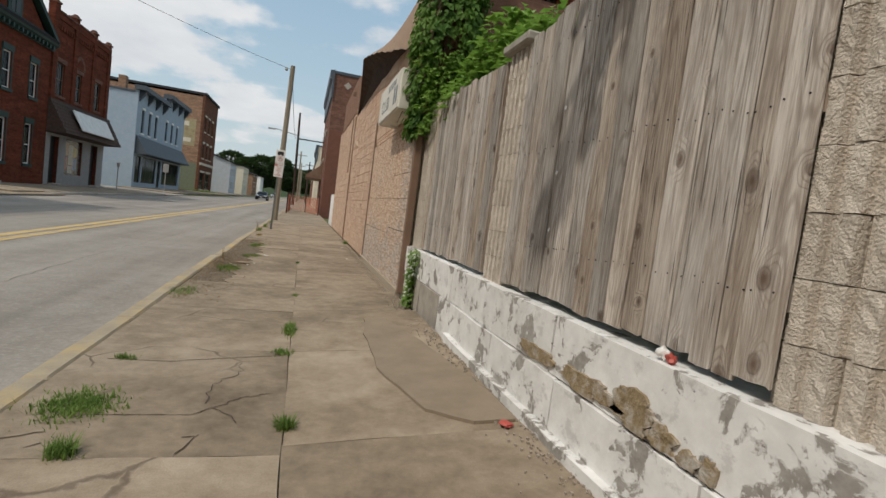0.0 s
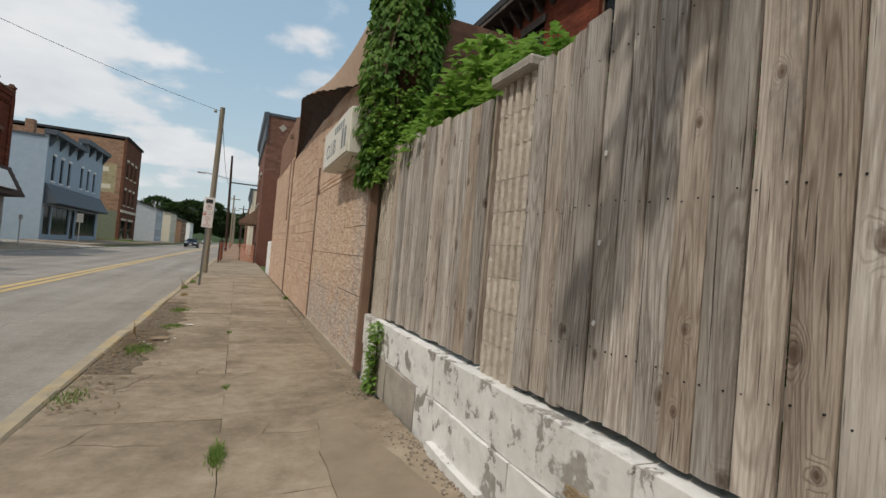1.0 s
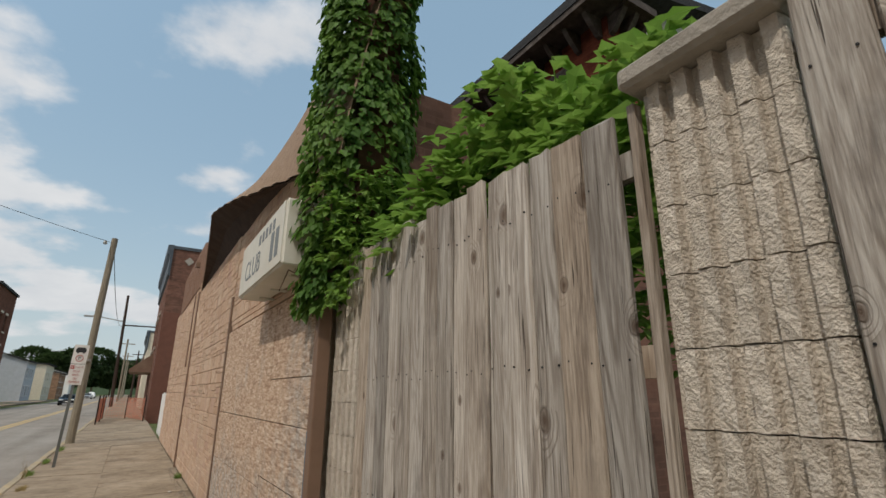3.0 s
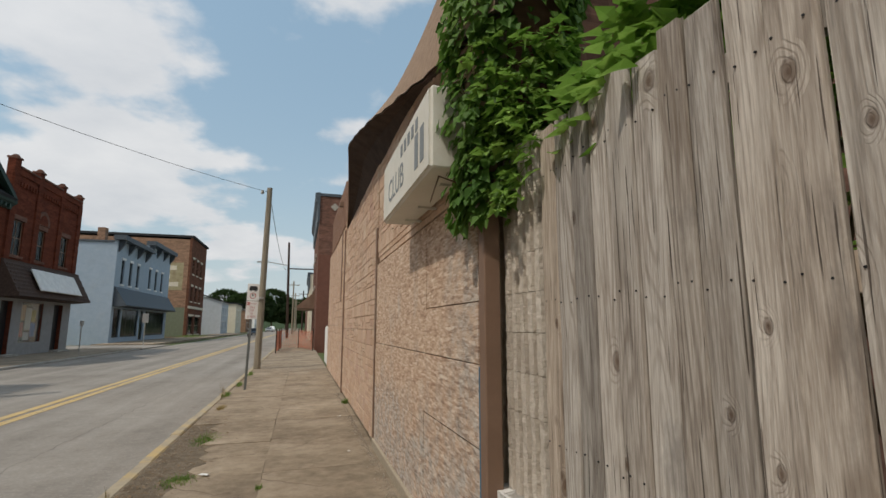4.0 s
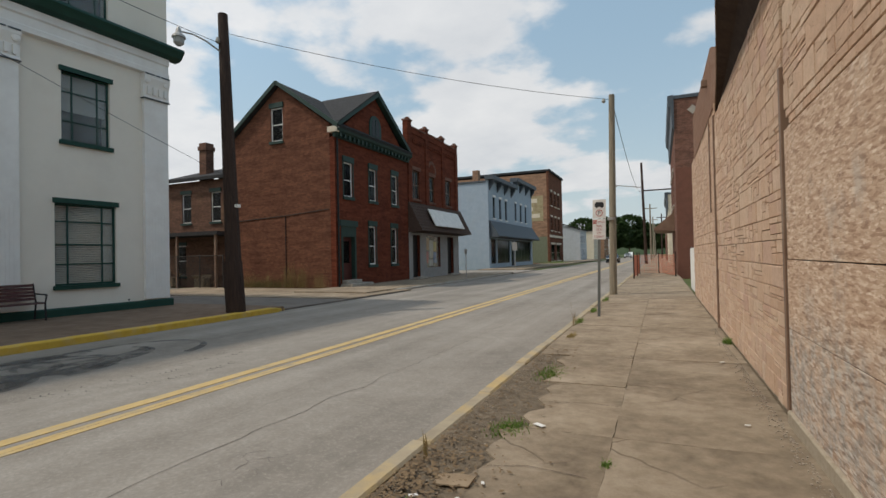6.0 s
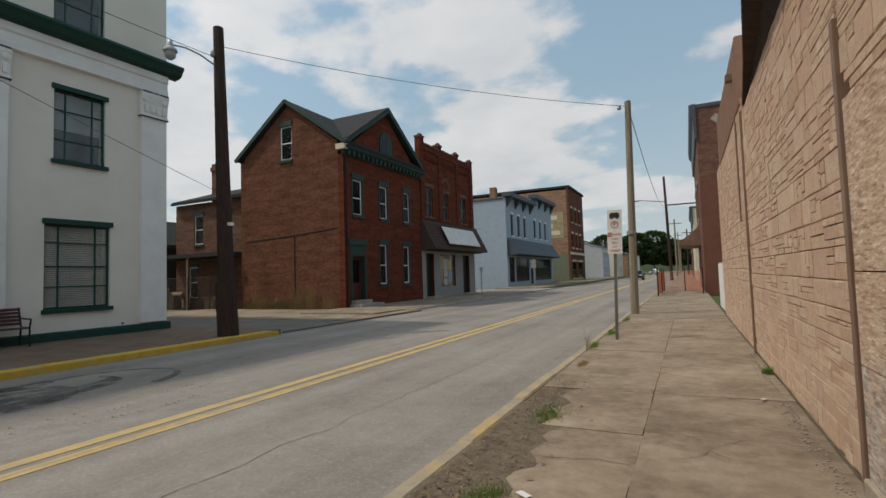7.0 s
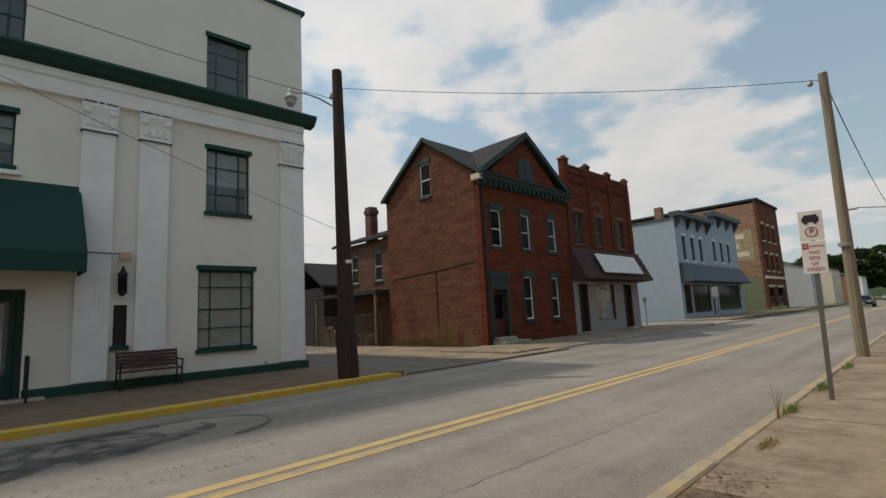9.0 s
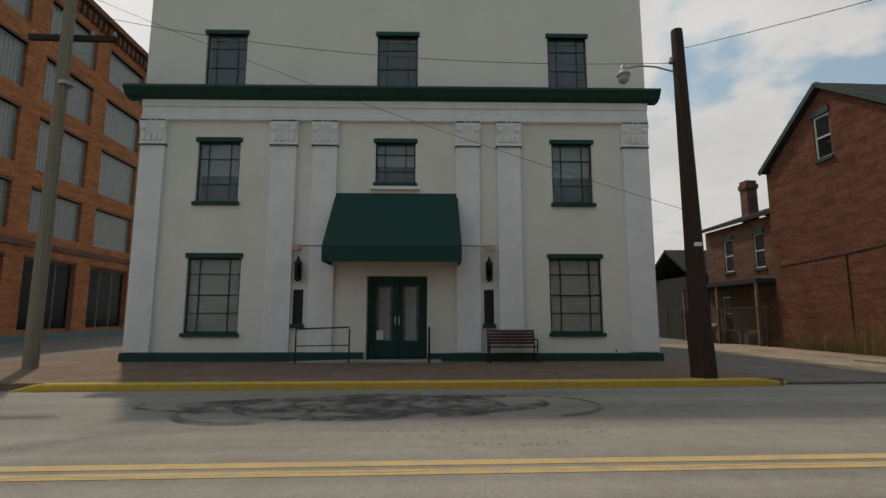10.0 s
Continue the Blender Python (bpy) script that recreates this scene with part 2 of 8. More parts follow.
    c = k.mix(k.maths("MULTIPLY", some, k.maths("MULTIPLY", rim, 0.5)), c, (0.09, 0.065, 0.05))
    other = k.maths("FRACT", k.maths("MULTIPLY", k.rnd, 5.37), 0.0)
    c = k.mix(k.span(other, 0.45, 1.0, 0.0, 0.7), c, (0.94, 0.80, 0.66), "MULTIPLY")
    c = k.tone(c, k.span(k.rnd, 0, 1, 0.66, 1.22))
    h = k.maths("SUBTRACT", k.maths("ADD", g, k.span(ring, 0.2, 1.0, 0.0, -0.16)), k.maths("ADD", k.maths("MULTIPLY", check, 0.7), k.maths("MULTIPLY", k.maths("MULTIPLY", some, rim), 0.3)))
    return k.done(c, h, 0.85, 0.006)


def osb_mat(name):
    """Pressed strands lying every way, greyed low down and at the sheet's wet end."""
    k = Nodes(name, 0.85)
    layers = []
    for i, rot in enumerate((0.30, 0.95, 1.75, 2.55)):
        v = k.coords((1, 11, 52), 0.0, (rot, 0, 0))
        bw = k.n.new("ShaderNodeRGBToBW")
        k.l.new(k.cells(v, 1.0 + 0.17 * i, "F1", "Color"), bw.inputs[0])
        layers.append(bw.outputs[0])
    top = k.maths("MAXIMUM", k.maths("MULTIPLY", layers[0], 1.0), k.maths("MULTIPLY", layers[1], 0.94))
    low = k.maths("MINIMUM", layers[2], layers[3])
    a = k.maths("ADD", k.maths("MULTIPLY", top, 0.62), k.maths("MULTIPLY", low, 0.42))
    grain = k.noise(k.coords((1, 30, 60), 0.0, (0.6, 0, 0)), 4.0, 3)
    a = k.maths("ADD", a, k.maths("MULTIPLY", k.maths("SUBTRACT", grain, 0.5), 0.25))
    c = k.ramp(a, (0.28, (0.33, 0.205, 0.135)), (0.44, (0.48, 0.325, 0.222)), (0.62, (0.58, 0.42, 0.30)), (0.84, (0.76, 0.63, 0.50)))
    sep = k.n.new("ShaderNodeSeparateXYZ")
    k.l.new(k.co, sep.inputs[0])
    ragged = k.maths("MULTIPLY", k.noise(k.coords((1, 1, 1)), 1.9, 7, 0.65), 1.7)
    foot = k.span(k.maths("ADD", sep.outputs["Z"], ragged), 1.45, 1.95, 0.9, 0.0)
    end = k.span(k.maths("ADD", k.maths("MULTIPLY", sep.outputs["Y"], 0.9), ragged), 1.15, 1.65, 0.75, 0.0)
    wet = k.maths("MULTIPLY", k.maths("MAXIMUM", foot, end), k.span(k.noise(k.coords((1, 1, 1)), 9, 5, 0.7), 0.38, 0.6, 0.15, 1.0))
    c = k.mix(wet, c, k.ramp(a, (0.30, (0.21, 0.185, 0.16)), (0.55, (0.40, 0.365, 0.325)), (0.8, (0.56, 0.53, 0.485))))
    c = k.mix(k.span(k.noise(k.coords((1, 1.0, 0.6)), 2.6, 7, 0.7), 0.54, 0.68, 0, 0.45), c, (0.42, 0.385, 0.345))
    c = k.mix(k.span(k.noise(k.coords((1, 1, 1)), 30, 4, 0.7), 0.60, 0.68, 0, 0.5), c, (0.20, 0.135, 0.092))
    return k.done(c, a, 0.2, 0.004)


def walk_mat(name):
    k = Nodes(name, 0.93)
    v = k.coords((1, 1, 1), 13.0)
    big = k.noise(v, 0.9, 8, 0.65)
    mid = k.noise(v, 6, 6, 0.7)
    grit = k.noise(v, 130, 2, 0.6)
    c = k.ramp(k.maths("ADD", k.maths("MULTIPLY", big, 0.6), k.maths("MULTIPLY", mid, 0.4)), (0.36, (0.145, 0.109, 0.073)), (0.5, (0.270, 0.211, 0.146)), (0.64, (0.385, 0.313, 0.229)))
    c = k.mix(k.span(grit, 0.35, 0.7, 0.0, 0.3), c, (0.18, 0.145, 0.105))
    warped = k.n.new("ShaderNodeVectorMath")
    warped.operation = "ADD"
    nz = k.n.new("ShaderNodeTexNoise")
    nz.inputs["Scale"].default_value, nz.inputs["Detail"].default_value = 3.0, 5
    k.l.new(v, nz.inputs["Vector"])
    sc = k.n.new("ShaderNodeVectorMath")
    sc.operation = "SCALE"
    sc.inputs["Scale"].default_value = 0.22
    k.l.new(nz.outputs["Color"], sc.inputs[0])
    k.l.new(v, warped.inputs[0])
    k.l.new(sc.outputs[0], warped.inputs[1])
    edge = k.cells(warped.outputs[0], 1.25, "DISTANCE_TO_EDGE")
    lines = k.maths("MULTIPLY", k.span(edge, 0.003, 0.016, 1.0, 0.0), k.span(k.noise(v, 0.8, 3), 0.54, 0.64))
    c = k.mix(k.maths("MULTIPLY", lines, 0.65), c, (0.085, 0.058, 0.042))
    c = k.tone(c, k.span(k.rnd, 0, 1, 0.95, 1.05))
    h = k.maths("SUBTRACT", k.maths("ADD", k.maths("MULTIPLY", mid, 0.7), k.maths("MULTIPLY", grit, 0.3)), lines)
    return k.done(c, h, 0.55, 0.012)


def road_mat(name):
    k = Nodes(name, 0.9)
    v = k.coords((1, 1, 1))
    tracks = k.noise(k.coords((1, 0.035, 1)), 1.5, 4, 0.55)
    patch = k.noise(v, 0.35, 7, 0.6)
    mid = k.noise(v, 5, 6, 0.7)
    grit = k.noise(v, 95, 2, 0.7)
    g = k.maths("ADD", k.maths("MULTIPLY", tracks, 0.4), k.maths("ADD", k.maths("MULTIPLY", patch, 0.35), k.maths("MULTIPLY", mid, 0.25)))
    c = k.ramp(g, (0.40, (0.180, 0.158, 0.132)), (0.5, (0.258, 0.230, 0.195)), (0.60, (0.330, 0.298, 0.256)))
    c = k.mix(k.span(grit, 0.40, 0.68, 0.0, 0.45), c, (0.18, 0.165, 0.145))
    c = k.mix(k.span(grit, 0.58, 0.72, 0.0, 0.3), c, (0.50, 0.47, 0.42))
    peb = k.noise(v, 28, 3, 0.75)
    c = k.mix(k.span(peb, 0.50, 0.66, 0.0, 0.38), c, (0.20, 0.18, 0.155))
    c = k.mix(k.span(peb, 0.34, 0.46, 0.25, 0.0), c, (0.46, 0.425, 0.375))
    edge = k.cells(k.coords((1, 0.6, 1)), 0.42, "DISTANCE_TO_EDGE")
    lines = k.maths("MULTIPLY", k.span(edge, 0.001, 0.006, 1.0, 0.0), k.span(mid, 0.42, 0.55))
    c = k.mix(k.maths("MULTIPLY", lines, 0.22), c, (0.13, 0.115, 0.10))
    spot = k.noise(v, 0.8, 5, 0.7)
    c = k.mix(k.span(spot, 0.66, 0.74, 0.0, 0.5), c, (0.15, 0.135, 0.12))
    return k.done(c, k.maths("ADD", k.maths("MULTIPLY", grit, 0.6), k.maths("MULTIPLY", mid, 0.4)), 0.5, 0.006)


def peel_mat(name):
    k = Nodes(name, 0.85)
    v = k.coords((1, 1, 1))
    paint = k.ramp(k.noise(v, 9, 6), (0.3, (0.65, 0.635, 0.605)), (0.7, (0.80, 0.785, 0.755)))
    bare = k.ramp(k.noise(v, 22, 5), (0.3, (0.225, 0.205, 0.18)), (0.7, (0.38, 0.355, 0.32)))
    buff = k.ramp(k.noise(v, 30, 5), (0.3, (0.22, 0.155, 0.085)), (0.7, (0.36, 0.27, 0.16)))
    flake = k.noise(v, 4.6, 10, 0.66, 0.4)
    c = k.mix(k.span(k.noise(k.coords((1, 0.8, 1)), 7.5, 8, 0.7), 0.55, 0.62, 0.0, 0.55), paint, (0.47, 0.455, 0.43))
    c = k.mix(k.span(flake, 0.555, 0.58), c, bare)
    c = k.mix(k.span(k.noise(k.coords((1, 0.55, 1.6)), 2.1, 9, 0.6, 0.4), 0.66, 0.675), c, buff)
    c = k.mix(k.span(k.noise(v, 1.1, 7), 0.5, 0.75, 0, 0.45), c, (0.46, 0.44, 0.40))
    h = k.maths("ADD", k.span(flake, 0.545, 0.56, 1.0, 0.3), k.maths("MULTIPLY", k.noise(v, 55, 4), 0.35))
    return k.done(c, h, 0.6, 0.008)


M_WALK = walk_mat("worn_concrete")
M_KERB = mat("kerb_stone", (0.30, 0.25, 0.18), (0.42, 0.35, 0.24), 4, 0.9, 0.3, c3=(0.50, 0.335, 0.11), stain=0.6, stain_scale=2.0, rand=0.06)
M_YKERB = mat("yellow_kerb_paint", (0.52, 0.33, 0.045), (0.64, 0.43, 0.07), 5, 0.8, 0.2, c3=(0.4, 0.32, 0.2), stain=0.5, stain_scale=2.5)
M_ROAD = road_mat("road")
M_LINE = mat("road_line_paint", (0.48, 0.335, 0.135), (0.57, 0.42, 0.20), 6, 0.85, 0.15, c3=(0.34, 0.29, 0.21), stain=0.85, stain_scale=3.0)
M_ASPH = mat("dark_asphalt", (0.12, 0.105, 0.09), (0.19, 0.17, 0.15), 1.5, 0.92, 0.3, c3=(0.25, 0.22, 0.18), stain=0.4)
M_SOIL = mat("dry_soil", (0.12, 0.093, 0.064), (0.245, 0.195, 0.137), 9, 0.98, 0.8, fine=120)
M_GRASSLAND = mat("grass_ground", (0.05, 0.08, 0.02), (0.12, 0.13, 0.05), 2, 0.98, 0.6)
M_BOARD = wood_mat("weathered_wood")
M_BLOCK = mat("split_face_block", (0.50, 0.435, 0.355), (0.66, 0.59, 0.50), 34, 0.95, 0.7, c3=(0.40, 0.335, 0.26), stain=0.4, stain_scale=4, rand=0.06, fine=110)
M_MORTAR = mat("mortar", (0.30, 0.25, 0.18), (0.40, 0.34, 0.26), 20, 0.95, 0.4)
M_PLINTH = peel_mat("peeling_white_paint")
M_CONC = mat("grey_concrete", (0.30, 0.27, 0.23), (0.44, 0.40, 0.34), 5, 0.92, 0.4, c3=(0.2, 0.18, 0.15), stain=0.5, stain_scale=2)
M_OSB = osb_mat("strand_board")
def veneer_mat(name):
    """Cast stone in salmon, buff and rose, a tint to each piece."""
    k = Nodes(name, 0.92)
    isl = k.n.new("ShaderNodeNewGeometry").outputs["Random Per Island"]
    pick = k.maths("FRACT", k.maths("ADD", k.maths("MULTIPLY", k.rnd, 7.31), k.maths("MULTIPLY", isl, 3.7)), 0.0)
    base = k.ramp(pick, (0.0, (0.55, 0.365, 0.25)), (0.35, (0.63, 0.445, 0.315)), (0.6, (0.67, 0.495, 0.36)), (0.8, (0.55, 0.365, 0.275)), (1.0, (0.70, 0.54, 0.395)))
    v = k.coords((1, 1, 1))
    mid = k.noise(v, 11, 6, 0.65)
    c = k.mix(k.span(mid, 0.32, 0.68, 0.0, 0.42), base, (0.36, 0.235, 0.16))
    c = k.mix(k.span(k.noise(v, 1.1, 6), 0.5, 0.7, 0.0, 0.3), c, (0.43, 0.35, 0.27))
    pit = k.span(k.noise(v, 60, 3, 0.7), 0.62, 0.70)
    c = k.mix(k.maths("MULTIPLY", pit, 0.6), c, (0.20, 0.125, 0.085))
    h = k.maths("SUBTRACT", k.maths("ADD", mid, k.maths("MULTIPLY", k.noise(k.coords((1, 0.5, 1.6)), 26, 4), 0.6)), pit)
    return k.done(c, h, 0.8, 0.014)


M_STONE = veneer_mat("salmon_stone_veneer")
M_BROWN = plain("brown_trim_paint", (0.20, 0.125, 0.085), 0.6, c3=(0.3, 0.22, 0.16), stain=0.4)
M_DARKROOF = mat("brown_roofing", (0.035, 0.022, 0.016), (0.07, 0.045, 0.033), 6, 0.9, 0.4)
M_SHINGLE = mat("tan_shingle", (0.24, 0.165, 0.11), (0.38, 0.27, 0.19), 10, 0.95, 0.5, stretch=(1, 3, 1))
M_SIGNBOX = mat("faded_white_sign", (0.62, 0.60, 0.52), (0.74, 0.71, 0.63), 3, 0.6, 0.1, c3=(0.5, 0.45, 0.33), stain=0.4)
M_INK = plain("faded_ink", (0.22, 0.24, 0.25), 0.8)
M_BLUE = plain("blue_edge_paint", (0.05, 0.14, 0.22), 0.7)
M_RED = brick_mat("painted_red_brick", (0.125, 0.037, 0.021), (0.17, 0.051, 0.029), (0.85, 0.85, 0.85), c3=(0.075, 0.028, 0.02), stain=0.55)
M_REDSIDE = brick_mat("worn_red_brick", (0.122, 0.054, 0.034), (0.182, 0.084, 0.052), (0.95, 0.95, 0.93), c3=(0.105, 0.046, 0.03), stain=0.6)
M_DARKBRICK = brick_mat("dark_brick", (0.145, 0.075, 0.055), (0.21, 0.115, 0.085), (1.1, 1.1, 1.1), c3=(0.11, 0.07, 0.055), stain=0.5)
M_OLDBRICK = brick_mat("tan_brick", (0.25, 0.15, 0.10), (0.35, 0.22, 0.145), (1.1, 1.1, 1.05), c3=(0.2, 0.13, 0.09), stain=0.6)
M_ORBRICK = brick_mat("orange_brick", (0.34, 0.135, 0.062), (0.42, 0.175, 0.085), (0.95, 0.95, 0.9), c3=(0.27, 0.11, 0.06), stain=0.4)
M_GREENTRIM = plain("dark_green_trim", (0.022, 0.047, 0.038), 0.6)
M_DKGREEN = plain("deep_green_paint", (0.010, 0.050, 0.037), 0.55)
M_CANVAS = mat("green_canvas", (0.006, 0.040, 0.030), (0.011, 0.055, 0.041), 40, 0.75, 0.2)
M_STUCCO = mat("cream_stucco", (0.725, 0.68, 0.60), (0.79, 0.745, 0.66), 1.2, 0.93, 0.25, c3=(0.56, 0.515, 0.44), stain=0.35, stain_scale=0.6, fine=90)
M_PALESIDING = mat("pale_grey_siding", (0.40, 0.43, 0.46), (0.48, 0.51, 0.54), 2, 0.8, 0.15, c3=(0.36, 0.37, 0.37), stain=0.3)
M_WHITE = mat("white_trim_paint", (0.74, 0.72, 0.69), (0.82, 0.81, 0.78), 2, 0.7, 0.1, c3=(0.6, 0.57, 0.52), stain=0.25)
M_SLATE = mat("dark_roof_slate", (0.030, 0.030, 0.031), (0.062, 0.062, 0.063), 7, 0.92, 0.4, stretch=(1, 1, 3), spec=0.1)
M_BLUEGREY = mat("blue_grey_siding", (0.28, 0.35, 0.42), (0.34, 0.41, 0.48), 1.5, 0.75, 0.1, c3=(0.34, 0.37, 0.39), stain=0.3)
M_NAVY = plain("slate_blue_trim", (0.07, 0.085, 0.10), 0.6)
M_POLE = mat("weathered_pole_wood", (0.19, 0.16, 0.115), (0.31, 0.265, 0.195), 6, 0.9, 0.5, stretch=(4, 4, 0.25))
M_DPOLE = mat("dark_creosote_wood", (0.026, 0.016, 0.012), (0.060, 0.036, 0.026), 6, 0.85, 0.5, stretch=(4, 4, 0.25))
M_POSTSTEEL = plain("dull_sign_post_steel", (0.15, 0.155, 0.145), 0.65, 0.4)
M_STEEL = plain("galvanised_steel", (0.38, 0.37, 0.35), 0.5, 0.6)
M_BLACK = plain("black_metal", (0.015, 0.015, 0.016), 0.5)
M_WIRE = plain("cable_rubber", (0.02, 0.02, 0.02), 0.7)
# near-black: rooms' darkness is put into this colour; also the shed's timber
M_NEARBLACK = plain("room_shade_and_shed_black", (0.03, 0.028, 0.026), 0.9)
M_SIGNWHITE = plain("sign_white", (0.72, 0.70, 0.66), 0.5)
M_SIGNRED = plain("sign_red", (0.42, 0.08, 0.06), 0.5)
M_SIGNBLACK = plain("sign_black", (0.03, 0.03, 0.03), 0.5)
M_ORANGE = plain("orange_netting", (0.55, 0.21, 0.13), 0.7)
M_LEAF = mat("vine_leaf", (0.05, 0.125, 0.018), (0.16, 0.28, 0.05), 3.0, 0.55, 0.1, detail=2, spec=0.2)
M_LEAF2 = mat("bright_leaf", (0.13, 0.26, 0.035), (0.30, 0.46, 0.10), 3.0, 0.5, 0.1, detail=2, spec=0.4)
M_TREE = mat("tree_foliage", (0.022, 0.045, 0.014), (0.06, 0.095, 0.028), 1.2, 0.8, 0.2)
M_GRASS = mat("weed_blades", (0.09, 0.165, 0.03), (0.22, 0.31, 0.075), 4, 0.8, 0.1)
M_WILT = mat("wilting_weeds", (0.085, 0.09, 0.03), (0.20, 0.165, 0.065), 4, 0.9, 0.1)
M_DRY = mat("dry_weeds", (0.20, 0.15, 0.06), (0.34, 0.25, 0.10), 4, 0.9, 0.1)
M_STEM = mat("stem_bark", (0.10, 0.065, 0.04), (0.18, 0.12, 0.08), 10, 0.9, 0.3)
M_MAROON = plain("maroon_bench_paint", (0.085, 0.038, 0.038), 0.5)
M_BLIND = mat("window_blind", (0.52, 0.44, 0.33), (0.70, 0.61, 0.48), 2, 0.8, 0.05)
M_CURTAIN = plain("pale_curtain", (0.42, 0.40, 0.37), 0.9)
M_BULB = plain("frosted_glass", (0.30, 0.30, 0.27), 0.35)
M_CARPAINT = plain("dark_blue_car_paint", (0.008, 0.014, 0.022), 0.22, 0.3, spec=0.6)
M_TYRE = plain("tyre_rubber", (0.012, 0.012, 0.012), 0.85)
M_CHROME = plain("bright_metal", (0.5, 0.5, 0.5), 0.25, 0.9)
M_LAMPGLASS = plain("headlight_glass", (0.75, 0.75, 0.72), 0.2)
M_CARGREY = plain("grey_car_paint", (0.32, 0.33, 0.34), 0.3, 0.4)
M_CARWHITE = plain("white_car_paint", (0.75, 0.75, 0.74), 0.35)
M_GHOST = mat("faded_painted_sign", (0.28, 0.23, 0.12), (0.42, 0.37, 0.23), 3, 0.9, 0.1, c3=(0.2, 0.12, 0.075), stain=0.75, stain_scale=1.5)
M_GLOBEGLASS = plain("dusty_lamp_glass", (0.34, 0.35, 0.34), 0.25)
M_GREENWALL = plain("pale_green_render", (0.17, 0.185, 0.125), 0.9)
M_CREAM = plain("cream_siding", (0.62, 0.55, 0.43), 0.85)
M_HILL = plain("far_woods", (0.05, 0.075, 0.04), 0.95, scale=0.05, vary=0.3)


def glass(name, tint, rough=0.06, ior=1.3):
    m = bpy.data.materials.new(name)
    m.use_nodes = True
    n, l = m.node_tree.nodes, m.node_tree.links
    b = n["Principled BSDF"]
    b.inputs["Base Color"].default_value = (*tint, 1)
    b.inputs["Roughness"].default_value = rough
    b.inputs["Transmission Weight"].default_value = 0.92
    b.inputs["IOR"].default_value = ior
    co, no, bp = n.new("ShaderNodeTexCoord"), n.new("ShaderNodeTexNoise"), n.new("ShaderNodeBump")
    no.inputs["Scale"].default_value = 1.6
    bp.inputs["Strength"].default_value, bp.inputs["Distance"].default_value = 0.08, 0.02
    l.new(co.outputs["Object"], no.inputs["Vector"])
    l.new(no.outputs["Fac"], bp.inputs["Height"])
    l.new(bp.outputs["Normal"], b.inputs["Normal"])
    return m


def leafy(m, share=0.4):
    """Lets some of the light through a leaf."""
    n, l = m.node_tree.nodes, m.node_tree.links
    b, out = n["Principled BSDF"], n["Material Output"]
    t, x = n.new("ShaderNodeBsdfTranslucent"), n.new("ShaderNodeMixShader")
    x.inputs["Fac"].default_value = share
    l.new(b.inputs["Base Color"].links[0].from_socket, t.inputs["Color"])
    l.new(b.outputs[0], x.inputs[1])
    l.new(t.outputs[0], x.inputs[2])
    l.new(x.outputs[0], out.inputs["Surface"])


for leaf_m in (M_LEAF, M_LEAF2, M_TREE, M_GRASS):
    leafy(leaf_m)
M_GLASS = glass("window_glass", (0.78, 0.82, 0.83))
M_DGLASS = glass("dark_window_glass", (0.12, 0.13, 0.13), 0.08, 1.14)
M_ATTICPANE = plain("unlit_attic_pane", (0.012, 0.013, 0.015), 0.4)


# ---- building blocks ----
def box(bm, x0, x1, y0, y1, z0, z1, F=None):
    v = [Vector((x, y, z)) for x in (x0, x1) for y in (y0, y1) for z in (z0, z1)]
    if F:
        v = [F @ p for p in v]
    v = [bm.verts.new(p) for p in v]
    for q in ((0, 1, 3, 2), (4, 6, 7, 5), (0, 4, 5, 1), (2, 3, 7, 6), (0, 2, 6, 4), (1, 5, 7, 3)):
        bm.faces.new([v[i] for i in q])
    return bm


def prism(bm, outline, a0, a1, F=None, axis="y"):
    """An outline of (p, q) points swept from a0 to a1: axis y takes (x, z), axis x takes (y, z), axis z takes (x, y)."""
    def at(p, q, a):
        v = Vector((p, a, q)) if axis == "y" else Vector((a, p, q)) if axis == "x" else Vector((p, q, a))
        return F @ v if F else v
    lo = [bm.verts.new(at(p, q, a0)) for p, q in outline]
    hi = [bm.verts.new(at(p, q, a1)) for p, q in outline]
    k = len(outline)
    bm.faces.new(lo)
    bm.faces.new(hi[::-1])
    for i in range(k):
        bm.faces.new((lo[i], hi[i], hi[(i + 1) % k], lo[(i + 1) % k]))
    return bm


def tube(bm, a, b, r0, r1=None, n=8):
    a, b = Vector(a), Vector(b)
    r1 = r0 if r1 is None else r1
    q = (b - a).to_track_quat("Z", "Y")
    rings = []
    for p, r in ((a, r0), (b, r1)):
        rings.append([bm.verts.new(p + q @ Vector((r * math.cos(2 * math.pi * i / n), r * math.sin(2 * math.pi * i / n), 0))) for i in range(n)])
    for i in range(n):
        bm.faces.new((rings[0][i], rings[0][(i + 1) % n], rings[1][(i + 1) % n], rings[1][i]))
    bm.faces.new(rings[0][::-1])
    bm.faces.new(rings[1])
    return bm


def pipe(bm, points, radii, n=8):
    """One connected round shaft through the points."""
    rings = []
    for i, (p, r) in enumerate(zip(points, radii)):
        a, b = points[max(0, i - 1)], points[min(len(points) - 1, i + 1)]
        q = (Vector(b) - Vector(a)).to_track_quat("Z", "Y")
        rings.append([bm.verts.new(Vector(p) + q @ Vector((r * math.cos(2 * math.pi * k / n), r * math.sin(2 * math.pi * k / n), 0))) for k in range(n)])
    for a, b in zip(rings, rings[1:]):
        for k in range(n):
            bm.faces.new((a[k], a[(k + 1) % n], b[(k + 1) % n], b[k]))
    bm.faces.new(rings[0][::-1])
    bm.faces.new(rings[-1])
    return bm


